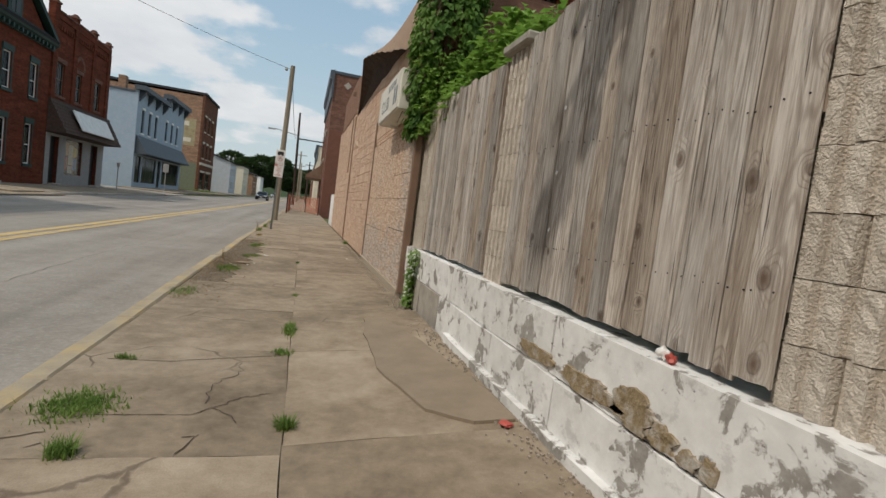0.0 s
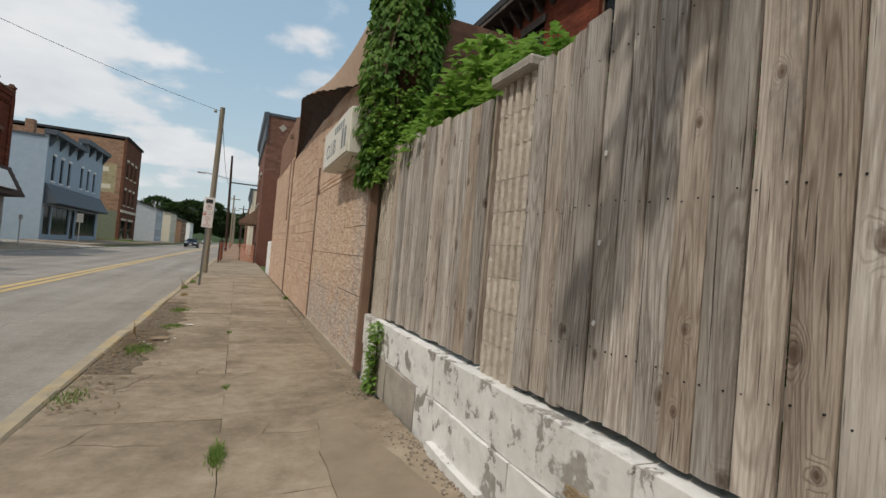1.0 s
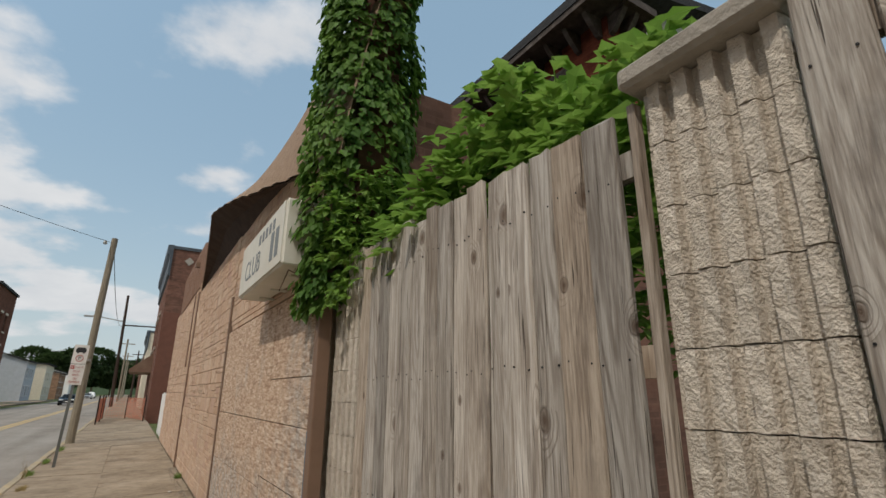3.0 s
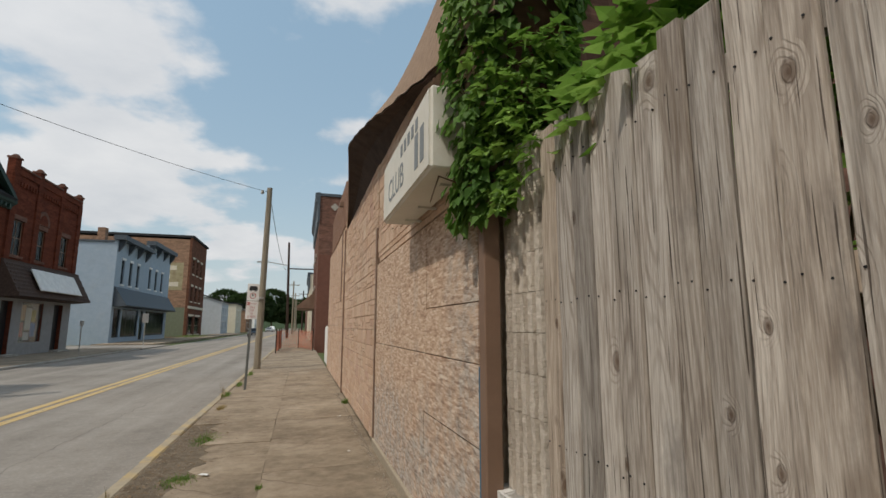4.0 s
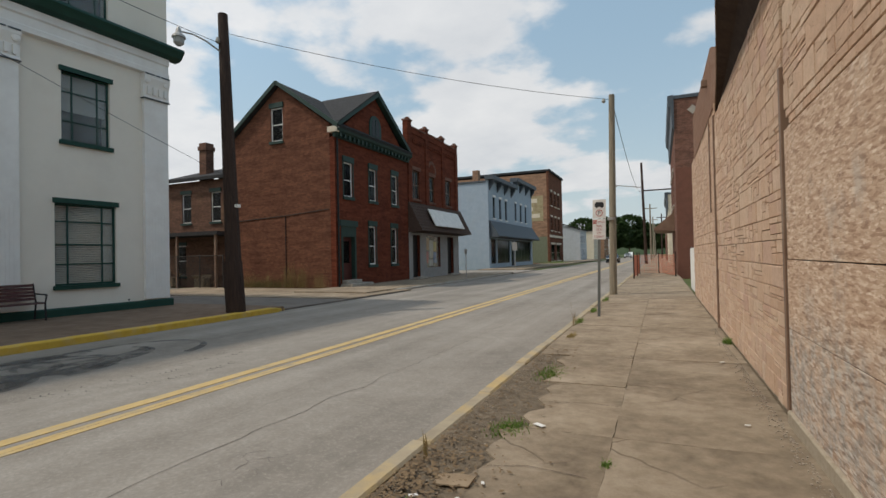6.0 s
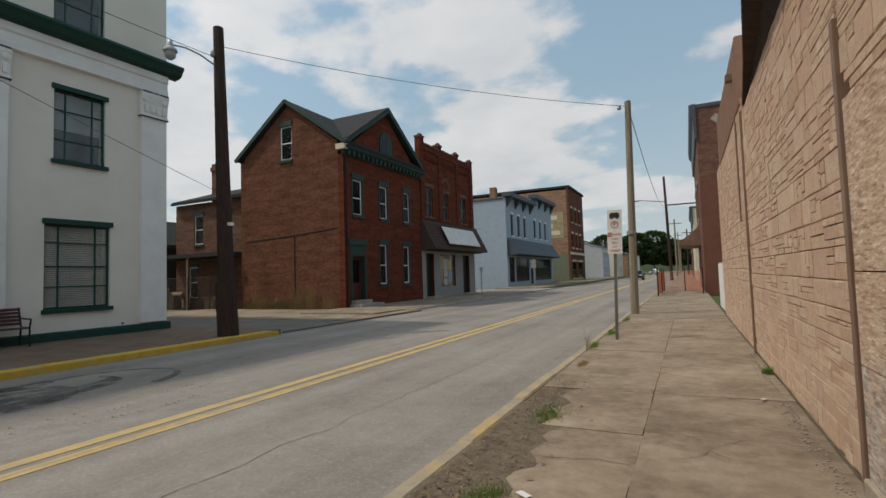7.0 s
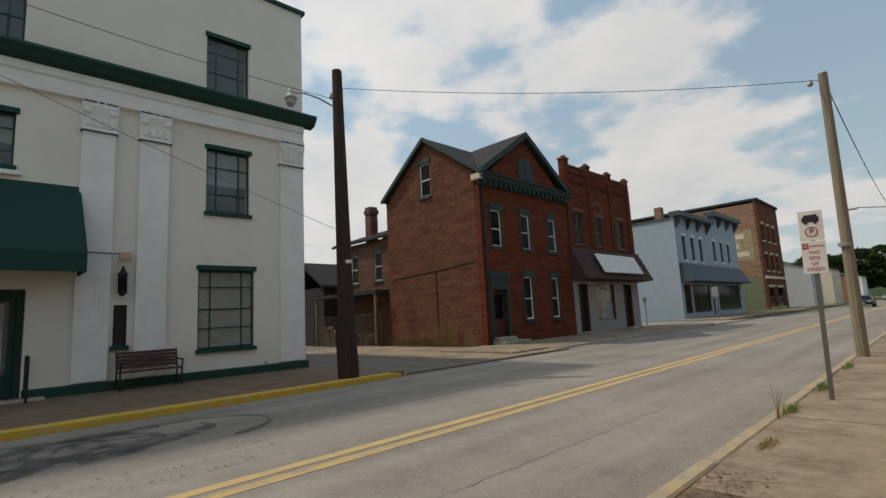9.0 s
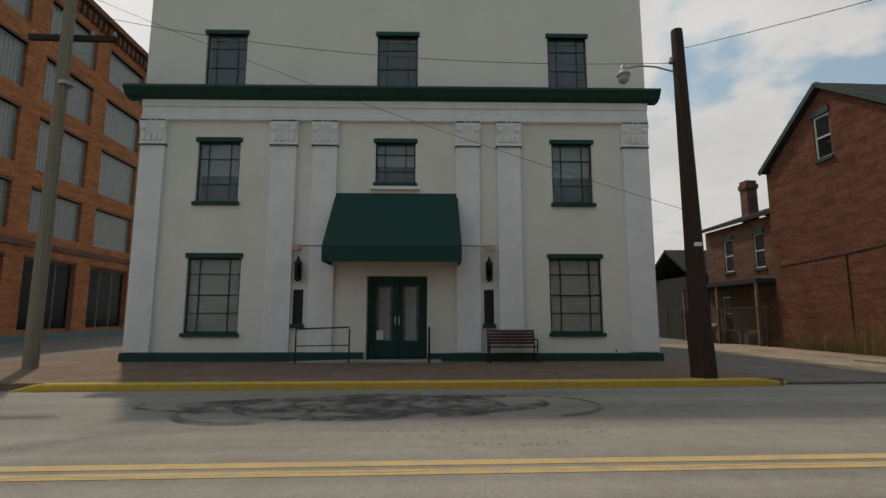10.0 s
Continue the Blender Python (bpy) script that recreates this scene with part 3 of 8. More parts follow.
def lathe(bm, profile, centre=(0, 0, 0), n=14):
    rings = []
    for r, z in profile:
        rings.append([bm.verts.new((centre[0] + r * math.cos(2 * math.pi * i / n), centre[1] + r * math.sin(2 * math.pi * i / n), centre[2] + z)) for i in range(n)])
    for a, b in zip(rings, rings[1:]):
        for i in range(n):
            bm.faces.new((a[i], a[(i + 1) % n], b[(i + 1) % n], b[i]))
    bm.faces.new(rings[0][::-1])
    bm.faces.new(rings[-1])
    return bm


def mesh_of(name, bm, material, bevel=0.0):
    if bevel:
        bmesh.ops.bevel(bm, geom=bm.edges[:], offset=bevel, segments=1, affect="EDGES", clamp_overlap=True)
    bmesh.ops.recalc_face_normals(bm, faces=bm.faces[:])
    me = bpy.data.meshes.new(name)
    bm.to_mesh(me)
    bm.free()
    me.materials.append(material)
    return me


def part(name, bm, material, parent=None, label="", bevel=0.0):
    ob = new(name, mesh_of(name, bm, material, bevel))
    ob.parent = parent
    if label:
        ob["label"] = label
    return ob


def piece(name, me, parent, m):
    ob = new(name, me)
    ob.parent = parent
    ob.matrix_basis = m
    return ob


def thing(name, label, category="", group="", kind="", m=None):
    ob = new(name)
    ob.empty_display_size = 0.2
    if m:
        ob.matrix_world = m
    return tagged(ob, label, category, group, kind)


def bb():
    return bmesh.new()


# a facade's frame: local x along the wall to the right as seen from outside, y into the wall, z up
FACE_E = Matrix(((0, -1, 0, 0), (1, 0, 0, 0), (0, 0, 1, 0), (0, 0, 0, 1)))  # looks to +x: right is +y
FACE_S = Matrix.Identity(4)  # looks to -y: right is +x


def wall_holes(F, u0, u1, z0, z1, depth, holes, top=None):
    """A wall with rectangular openings (u0, u1, z0, z1) right through it."""
    bm = bb()
    us = sorted({u0, u1, *[h[0] for h in holes], *[h[1] for h in holes]})
    for a, b in zip(us, us[1:]):
        mid = (a + b) / 2
        gaps = sorted((h[2], h[3]) for h in holes if h[0] < mid < h[1])
        z = z0
        for g0, g1 in gaps:
            if g0 > z:
                box(bm, a, b, 0, depth, z, g0, F)
            z = g1
        if z < z1:
            box(bm, a, b, 0, depth, z, z1, F)
    bmesh.ops.remove_doubles(bm, verts=bm.verts[:], dist=0.0005)
    return bm


def sash(parent, F, u0, u1, z0, z1, frame_m, glass_m, bars=(), lintel=None, sill=None, fw=0.06, deep=0.12, trim_m=None, over=0.1, blind=None, name="window", slats=0):
    """A window in an opening: frame, panes, bars, a lintel and a sill that stand proud of the wall."""
    bm = bb()
    d0, d1 = deep, deep + 0.05
    box(bm, u0, u0 + fw, d0, d1, z0, z1, F)
    box(bm, u1 - fw, u1, d0, d1, z0, z1, F)
    box(bm, u0 + fw, u1 - fw, d0, d1, z0, z0 + fw, F)
    box(bm, u0 + fw, u1 - fw, d0, d1, z1 - fw, z1, F)
    w = part(name, bm, frame_m, parent)
    cuts_u = [u0 + fw, *[u0 + (u1 - u0) * f for k, f in bars if k == "v"], u1 - fw]
    cuts_z = [z0 + fw, *[z0 + (z1 - z0) * f for k, f in bars if k == "h"], z1 - fw]
    t = fw * 0.35
    for k, f in bars:
        if k == "v":
            c = u0 + (u1 - u0) * f
            part("glazing_bar", box(bb(), c - t, c + t, d0 + 0.004, d1 - 0.004, z0 + fw, z1 - fw, F), frame_m, w)
        else:
            c = z0 + (z1 - z0) * f
            part("glazing_bar", box(bb(), u0 + fw, u1 - fw, d0 + 0.002, d1 - 0.002, c - t, c + t, F), frame_m, w)
    g = part("pane", box(bb(), u0 + fw * 0.8, u1 - fw * 0.8, d0 + 0.02, d0 + 0.028, z0 + fw * 0.8, z1 - fw * 0.8, F), glass_m, w)
    g.visible_shadow = False
    if blind:
        if slats:
            bm, k = bb(), 0
            z = z0 + fw
            while z < z1 - fw:
                box(bm, u0 + fw, u1 - fw, d1 + 0.05, d1 + 0.06, z, z + slats * 0.72, F)
                z += slats
            part("blind", bm, blind, w)
        else:
            part("blind", box(bb(), u0 + fw, u1 - fw, d1 + 0.05, d1 + 0.06, z0 + (z1 - z0) * 0.45, z1 - fw, F), blind, w)
    if lintel:
        part("lintel", box(bb(), u0 - over, u1 + over, -0.07, d0, z1, z1 + lintel, F), trim_m or frame_m, w)
    if sill:
        part("sill", box(bb(), u0 - over, u1 + over, -0.09, d0, z0 - sill, z0, F), trim_m or frame_m, w)
    return w


def lettering(text, size, parent, material, m, name="lettering"):
    cu = bpy.data.curves.new(name, "FONT")
    cu.body, cu.size, cu.align_x, cu.align_y, cu.extrude = text, size, "CENTER", "CENTER", 0.001
    tmp = bpy.data.objects.new(name, cu)
    scene.collection.objects.link(tmp)
    me = bpy.data.meshes.new_from_object(tmp.evaluated_get(bpy.context.evaluated_depsgraph_get()))
    bpy.data.objects.remove(tmp)
    me.materials.clear()
    me.materials.append(material)
    ob = new(name, me)
    ob.parent, ob.matrix_basis = parent, m
    return ob


# ---- ground, road, pavements ----
tagged(part("ground", box(bb(), -400, 400, -300, 900, -0.6, -0.16), M_GRASSLAND), "rough grassy earth under the whole street", "ground", kind="structure")
tagged(part("road", box(bb(), -10.2, -1.47, -60, 420, -0.5, -0.1), M_ROAD), "pale worn asphalt two-lane street with cracks", "road", kind="structure")
for x in (-4.62, -4.90):
    tagged(part("road_line", box(bb(), x - 0.085, x + 0.085, -60, 420, -0.1, -0.094), M_LINE), "worn yellow double centre line on the road", "road line", kind="structure")


def crack(points, width, z, name, seed, step=0.16, material=None):
    rng = random.Random(seed)
    bm = bb()
    prev = None
    for (x0, y0), (x1, y1) in zip(points, points[1:]):
        n = max(2, int(math.hypot(x1 - x0, y1 - y0) / step))
        for i in range(n):
            f = i / n
            x, y = x0 + (x1 - x0) * f + 0.07 * noise.noise(Vector((y0 + (y1 - y0) * f, seed, 0)) * 1.7) + rng.uniform(-0.022, 0.022), y0 + (y1 - y0) * f
            w = width * rng.uniform(0.4, 1.0)
            d = Vector((x1 - x0, y1 - y0)).normalized()
            cur = (bm.verts.new((x - w * d.y, y + w * d.x, z)), bm.verts.new((x + w * d.y, y - w * d.x, z)))
            if prev:
                bm.faces.new((prev[0], prev[1], cur[1], cur[0]))
            prev = cur
    return part(name, bm, material or M_TAR, None)


M_TAR = plain("crack_tar", (0.13, 0.115, 0.10), 0.9)
tagged(crack([(-3.0, -8), (-2.94, -2), (-2.9, 3), (-2.99, 6), (-3.05, 9), (-2.9, 13), (-2.85, 18), (-2.97, 25), (-3.0, 34), (-2.9, 70)], 0.005, -0.096, "road_crack", 3), "long dark crack along the near lane", "road crack", kind="structure")
tagged(crack([(-4.2, -3), (-3.6, 4), (-3.9, 7)], 0.008, -0.096, "road_crack", 4), "short wandering crack in the road", "road crack", kind="structure")

SPOT = (-2.42, 8.5)
tagged(crack([(-4.60, -20), (-4.64, 2), (-4.60, 7), (-4.65, 12), (-4.61, 20), (-4.63, 60)], 0.004, -0.0925, "road_crack", 6), "thin crack running along the centre line", "road crack", kind="structure")
rng = random.Random(29)
for k in range(6):
    a = rng.uniform(0, 6.28)
    x, y = SPOT[0] + rng.gauss(0, 0.16), SPOT[1] + rng.gauss(0, 0.22)
    tagged(crack([(x, y), (x + 0.10 * math.cos(a), y + 0.16 * math.sin(a)), (x + 0.18 * math.cos(a + 0.6), y + 0.28 * math.sin(a + 0.6))], 0.004, -0.0965, "road_crack", 40 + k, 0.05), "short crazed crack in a worn spot of the lane", "road crack", kind="structure")

# dark swirls of tyre rubber on the far lane
bm = bb()
rng = random.Random(8)
for k in range(17):
    cx, cy = -8.0 + rng.uniform(-0.45, 0.35), 6.7 + 0.28 * k
    ry, rx = rng.uniform(0.8, 1.7), rng.uniform(0.45, 1.0)
    a0, span, w = rng.uniform(0, 6.28), rng.uniform(4.2, 6.2), rng.uniform(0.08, 0.2)
    prev = None
    for i in range(41):
        a = a0 + span * i / 40
        p = Vector((cx + rx * math.cos(a), cy + ry * math.sin(a), -0.097 + 0.0002 * k))
        o = Vector((math.cos(a), math.sin(a) * 0.4, 0)) * w
        cur = (bm.verts.new(p - o), bm.verts.new(p + o))
        if prev:
            bm.faces.new((prev[0], prev[1], cur[1], cur[0]))
        prev = cur
# broken tread prints beside the loops
for row, (x0, x1, y0, y1) in enumerate(((-6.35, -6.15, 8.6, 11.9), (-6.05, -5.95, 9.2, 12.1), (-5.7, -5.45, 9.9, 11.4))):
    n = int((y1 - y0) / 0.085)
    for i in range(n):
        if rng.random() < 0.5:
            continue
        f = i / n
        x, y = x0 + (x1 - x0) * f - 0.5 * max(0.0, f - 0.5) ** 2 * 2 + rng.uniform(-0.02, 0.02), y0 + (y1 - y0) * f
        for s in (-1, 1):
            q = [(x, y), (x + s * 0.06, y + 0.04), (x + s * 0.06, y + 0.06), (x, y + 0.02)]
            bm.faces.new([bm.verts.new((a, b, -0.0965)) for a, b in q])
M_SKID = mat("tyre_marks", (0.075, 0.07, 0.065), (0.17, 0.16, 0.145), 4, 0.85, 0.0)
sk = M_SKID.node_tree
sk_t, sk_x, sk_n, sk_c = (sk.nodes.new("ShaderNode" + q) for q in ("BsdfTransparent", "MixShader", "TexNoise", "TexCoord"))
sk_n.inputs["Scale"].default_value, sk_n.inputs["Detail"].default_value = 3.0, 8
sk.links.new(sk_c.outputs["Object"], sk_n.inputs["Vector"])
sk_r = sk.nodes.new("ShaderNodeMapRange")
sk_r.inputs["From Min"].default_value, sk_r.inputs["From Max"].default_value = 0.30, 0.66
sk_r.inputs["To Min"].default_value, sk_r.inputs["To Max"].default_value = 0.15, 0.95
sk.links.new(sk_n.outputs["Fac"], sk_r.inputs["Value"])
sk.links.new(sk_r.outputs["Result"], sk_x.inputs["Fac"])
sk.links.new(sk.nodes["Principled BSDF"].outputs[0], sk_x.inputs[1])
sk.links.new(sk_t.outputs[0], sk_x.inputs[2])
sk.links.new(sk_x.outputs[0], sk.nodes["Material Output"].inputs["Surface"])
tagged(part("tyre_marks", bm, M_SKID), "dark looping tyre marks burnt into the lane", "tyre marks", kind="stuff")

# near kerb, in stones
me_kerb = mesh_of("kerb_stone", box(bb(), -0.075, 0.075, -0.745, 0.745, -0.3, 0.0), M_KERB, 0.02)
kerb = thing("kerb", "worn stone kerb with faded yellow paint", "kerb", kind="structure")
rng = random.Random(5)
for i in range(40):
    piece("kerb_stone", me_kerb, kerb, pose(-1.395 + rng.uniform(-0.01, 0.01), -5 + 1.5 * i, 0.005 + rng.uniform(-0.012, 0.008), rng.uniform(-0.4, 0.4), 0, rng.uniform(-0.5, 0.5)))
tagged(part("kerb_far", box(bb(), -1.47, -1.32, 54.25, 400, -0.3, 0.0), M_KERB), "straight kerb running far down the street", "kerb", kind="structure")

# near pavement: soil bed, then slabs
tagged(part("verge_soil", box(bb(), -1.32, 1.36, -6, 58, -0.3, -0.018), M_SOIL), "dry dirt under and between the pavement slabs", "soil", kind="structure")
pavement = thing("pavement", "brown stained concrete pavement slabs with weedy joints", "pavement", kind="structure")
rng = random.Random(11)


def rise(y):
    """How far the pavement climbs towards the wall, in degrees."""
    return 4.3 if y < 4.2 else 4.3 - 3.3 * (y - 4.2) / 3.0 if y < 7.2 else 1.0


def slab(x0, x1, y0, y1, dz=0.0, tilt=0.0, up=0.0):
    g = 0.0015
    cx, cy = (x0 + x1) / 2, (y0 + y1) / 2
    hx, hy = (x1 - x0) / 2 - g, (y1 - y0) / 2 - g
    bm = bb()
    ring = []
    k = 6 if x0 > -0.5 or x0 < -1.0 else 11
    for side in range(4):
        for i in range(k):
            f = -1 + 2 * i / k
            p = ((f, -1), (1, f), (-f, 1), (-1, -f))[side]
            j = 0.006
            e = 0.09 if p[0] == -1 and x0 > -1.0 and x1 < 0 else j
            ring.append((p[0] * hx + rng.uniform(-e, e), p[1] * hy + rng.uniform(-j, j)))
    prism(bm, ring, -0.12, 0.0, axis="z")
    ob = part("slab", bm, M_WALK, pavement)
    ob.matrix_basis = pose(cx, cy, dz + (cx - x0) * math.tan(radians(up)), tilt, rng.uniform(-0.25, 0.25) - up, 0)
    return ob


JOINTS = [-5, -3.4, -1.9, -0.35, 1.0, 2.33, 3.92, 5.3, 6.75, 8.3, 9.85, 11.4, 12.95, 14.5, 16.05, 17.6, 19.15, 20.7, 22.3, 24, 26, 28, 30, 32.5, 35, 38, 41, 44, 48, 53, 58]
for i, (a, b) in enumerate(zip(JOINTS, JOINTS[1:])):
    left = -1.3
    if 6.7 < a < 12:
        left = (-0.84, -0.74, -0.90)[i % 3]
    slab(left, -0.03, a, b, rng.uniform(-0.006, 0.003), rng.uniform(-0.12, 0.12))
    slab(-0.03, 1.29 if a < 6.5 else 1.305, a + 0.1 * (i % 2), b + 0.1 * ((i + 1) % 2), rng.uniform(-0.004, 0.002), rng.uniform(-0.08, 0.08), rise((a + b) / 2))
tagged(part("pavement_far", box(bb(), -1.32, 1.3, 58, 400, -0.3, -0.01), M_WALK), "pavement running on down the street", "pavement", kind="structure")

# a smoother, darker patch with a rounded edge beside the wall
rng = random.Random(17)
ring = []
core = [(0.66, 4.95), (0.60, 4.4), (0.58, 3.45), (0.74, 2.72), (0.98, 2.5), (1.24, 2.5), (1.22, 2.9), (1.12, 3.7), (0.98, 4.5), (0.88, 4.95)]
for (x0, y0), (x1, y1) in zip(core, core[1:] + core[:1]):
    for k in range(4):
        ring.append((0.03 + x0 + (x1 - x0) * k / 4 + rng.uniform(-0.012, 0.012), y0 + (y1 - y0) * k / 4 + rng.uniform(-0.012, 0.012)))
tagged(part("pavement_patch", prism(bb(), ring, -0.05, 0.010, axis="z"), mat("cement_patch", (0.205, 0.16, 0.112), (0.275, 0.218, 0.155), 3, 0.92, 0.2, c3=(0.31, 0.25, 0.18), stain=0.4, fine=120)), "smooth darker cement patch in the pavement", "pavement patch", kind="structure").matrix_basis = pose(-0.03, 0, 0.004, 0, -4.3, 0)


M_CRACK = plain("dirt_in_cracks", (0.07, 0.052, 0.038), 0.95)


def walk_crack(points, seed, width=0.0042):
    tagged(crack(points, width, 0.0035, "pavement_crack", seed, 0.045, M_CRACK), "jagged crack across the worn pavement", "crack", kind="structure")


for k, pts in enumerate([[(-1.15, 3.60), (-0.79, 3.59), (-0.49, 3.69), (-0.05, 3.82)], [(-0.95, 2.75), (-0.47, 2.76), (-0.29, 2.98), (-0.05, 3.10)], [(-0.42, 2.9), (-0.46, 3.15), (-0.30, 3.42), (-0.33, 3.65)], [(-0.40, 2.85), (-0.30, 2.75), (-0.22, 2.62)],
                         [(-0.47, 2.35), (-0.46, 2.52), (-0.38, 2.56)], [(-0.46, 2.52), (-0.58, 2.50)], [(-1.18, 2.5), (-1.08, 2.56), (-0.95, 2.57)], [(-1.07, 2.42), (-0.98, 2.50)], [(0.66, 2.58), (0.76, 2.50), (0.98, 2.45), (1.2, 2.42)], [(0.62, 3.1), (0.60, 3.8), (0.58, 4.6)],
                         [(-0.8, 9.0), (-0.5, 9.1), (-0.05, 9.05)], [(-0.7, 10.6), (-0.3, 10.7), (0.0, 10.65)], [(-1.2, 13.2), (-0.6, 13.5), (-0.1, 13.4)], [(-0.9, 14.0), (-0.4, 14.4), (0.0, 14.3)]]):
    walk_crack(pts, 30 + k)

# far side: yellow kerb, pavement, side street
def far_kerb():
    """A painted kerb, uneven along its length, that sinks into the road at both ends."""
    bm, prev = bb(), None
    for i in range(81):
        y = 1.7 + 16.2 * i / 80
        x = -9.94 - 0.12 * max(0.0, (y - 14.5) / 3.4) + 0.012 * noise.noise(Vector((y * 0.9, 2, 0)))
        drop = max(0.0, (y - 16.9) / 1.0, (2.2 - y) / 0.5) * 0.13
        z = 0.05 - drop + 0.006 * noise.noise(Vector((y * 2.1, 7, 0)))
        bend = 0.5 * max(0.0, (y - 17.0)) ** 2
        cur = [bm.verts.new((x + dx - bend, y, zz)) for dx, zz in ((0.0, -0.4), (0.0, z - 0.03), (-0.025, z), (-0.17, z), (-0.19, z - 0.02), (-0.19, -0.4))]
        if prev:
            for k in range(5):
                bm.faces.new((prev[k], prev[k + 1], cur[k + 1], cur[k]))
        else:
            bm.faces.new(cur)
        prev = cur
    bm.faces.new(prev[::-1])
    return bm


tagged(part("yellow_kerb", far_kerb(), M_YKERB), "bright yellow painted kerb before the white building", "kerb", kind="structure")
tagged(part("far_pavement", box(bb(), -14.9, -10.10, -2.4, 17.4, -0.4, 0.045), M_FARWALK := mat("brown_brick_pavement", (0.13, 0.085, 0.055), (0.21, 0.145, 0.10), 3, 0.9, 0.2, c3=(0.26, 0.2, 0.15), stain=0.5)), "brown stained pavement before the white building", "pavement", kind="structure")
tagged(part("side_pavement", box(bb(), -48, -14.904, -2.4, 0.9, -0.4, 0.041), M_FARWALK), "brown stained pavement along the side street", "pavement", kind="structure")
tagged(part("side_lot", box(bb(), -60, -10.205, 17.405, 25.2, -0.4, -0.05), M_ASPH), "patched dark asphalt side street between the houses", "side street", kind="structure")
tagged(part("concrete_apron", box(bb(), -24, -10.21, 20.9, 25.9, -0.4, -0.035), M_WALK), "pale worn concrete apron before the red house", "apron", kind="structure")
tagged(part("house_pavement", box(bb(), -14.7, -10.9, 23.2, 45.5, -0.4, 0.02), M_WALK), "tan concrete pavement before the brick houses", "pavement", kind="structure")
tagged(part("house_kerb", box(bb(), -10.9, -10.7, 25.5, 44.5, -0.4, 0.0), M_CONC, bevel=0.02), "grey stone kerb before the brick houses", "kerb", kind="structure")
tagged(part("house_gutter", box(bb(), -10.695, -10.205, 25.21, 400, -0.4, -0.102), M_ROAD), "edge of the road before the brick houses", "road", kind="structure")
tagged(part("side_road", box(bb(), -60, -10.905, 45.6, 54, -0.4, -0.06), M_ROAD), "cross street beside the blue building", "side street", kind="structure")
tagged(part("blue_pavement", box(bb(), -17.2, -12.3, 54.1, 130, -0.4, 0.02), M_WALK), "concrete pavement before the blue building", "pavement", kind="structure")
tagged(part("corner_road", box(bb(), -60, -10.205, -40, -2.405, -0.4, -0.06), M_ASPH), "dark side street beside the white building", "side street", kind="structure")

# ---- the plinth wall ----
plinth = thing("retaining_wall", "low masonry wall with peeling white paint under the fence", "wall", kind="structure")
def rough_block(name, x0, x1, y0, y1, z0, z1, material, seed, amp=0.012, step=0.12, parent=None, label=""):
    """A block with an uneven, worn surface."""
    bm = box(bb(), x0, x1, y0, y1, z0, z1)
    cuts = max(1, int((y1 - y0) / step))
    for i in range(1, cuts):
        y = y0 + (y1 - y0) * i / cuts
        bmesh.ops.bisect_plane(bm, geom=bm.verts[:] + bm.edges[:] + bm.faces[:], plane_co=(0, y, 0), plane_no=(0, 1, 0))
    zc = max(1, int((z1 - z0) / step))
    for i in range(1, zc):
        z = z0 + (z1 - z0) * i / zc
        bmesh.ops.bisect_plane(bm, geom=bm.verts[:] + bm.edges[:] + bm.faces[:], plane_co=(0, 0, z), plane_no=(0, 0, 1))
    for v in bm.verts:
        n = noise.noise_vector(v.co * 3.1 + Vector((seed, 0, 0)))
        v.co += Vector((n.x * amp, 0, n.z * amp * 0.6))
    return part(name, bm, material, parent, label)


for i, (a, b) in enumerate([(-4.0, -1.6), (-1.6, 0.6), (0.6, 2.4), (2.4, 4.3), (4.3, 6.1), (6.14, 6.49)]):
    rough_block("cap_course", 1.325, 1.75, a + 0.004, b - 0.004, 0.42, 0.735, M_PLINTH, i * 7.0, parent=plinth)
for i, (a, b) in enumerate([(-4.0, -2.2), (-2.2, -0.4), (-0.4, 1.3), (1.3, 2.3), (2.3, 3.2), (3.2, 3.95), (3.95, 4.6), (4.6, 5.4), (5.42, 6.0)]):
    rough_block("base_block", 1.305 if b < 4 else 1.315, 1.74, a + 0.006, b - 0.006, 0.06, 0.412, M_PLINTH if b < 5 else M_CONC, i * 5.0 + 2, parent=plinth)
rough_block("base_block", 1.335, 1.74, 6.0, 6.49, -0.1, 0.412, M_PLINTH, 66, parent=plinth)
M_BUFF = mat("bare_buff_render", (0.20, 0.145, 0.08), (0.34, 0.26, 0.155), 24, 0.95, 0.6, c3=(0.50, 0.47, 0.42), stain=0.8, stain_scale=14)


def scar(y, z, ry, rz, x, seed, parent, lean=0.0):
    """A flaked-off patch with a ragged outline, a few millimetres thick."""
    ring = []
    for i in range(40):
        a = 2 * math.pi * i / 40
        d = Vector((math.cos(a), math.sin(a), 0))
        r = 1 + 0.42 * noise.noise(d * 1.6 + Vector((seed, 0, 0))) + 0.22 * noise.noise(d * 6 + Vector((0, seed, 0)))
        ring.append((y + ry * r * d.x, max(0.426, z + rz * r * d.y + lean * ry * r * d.x)))
    return part("bare_patch", prism(bb(), ring, x, x + 0.028, axis="x"), M_BUFF, parent, "buff render laid bare where the paint has flaked off")


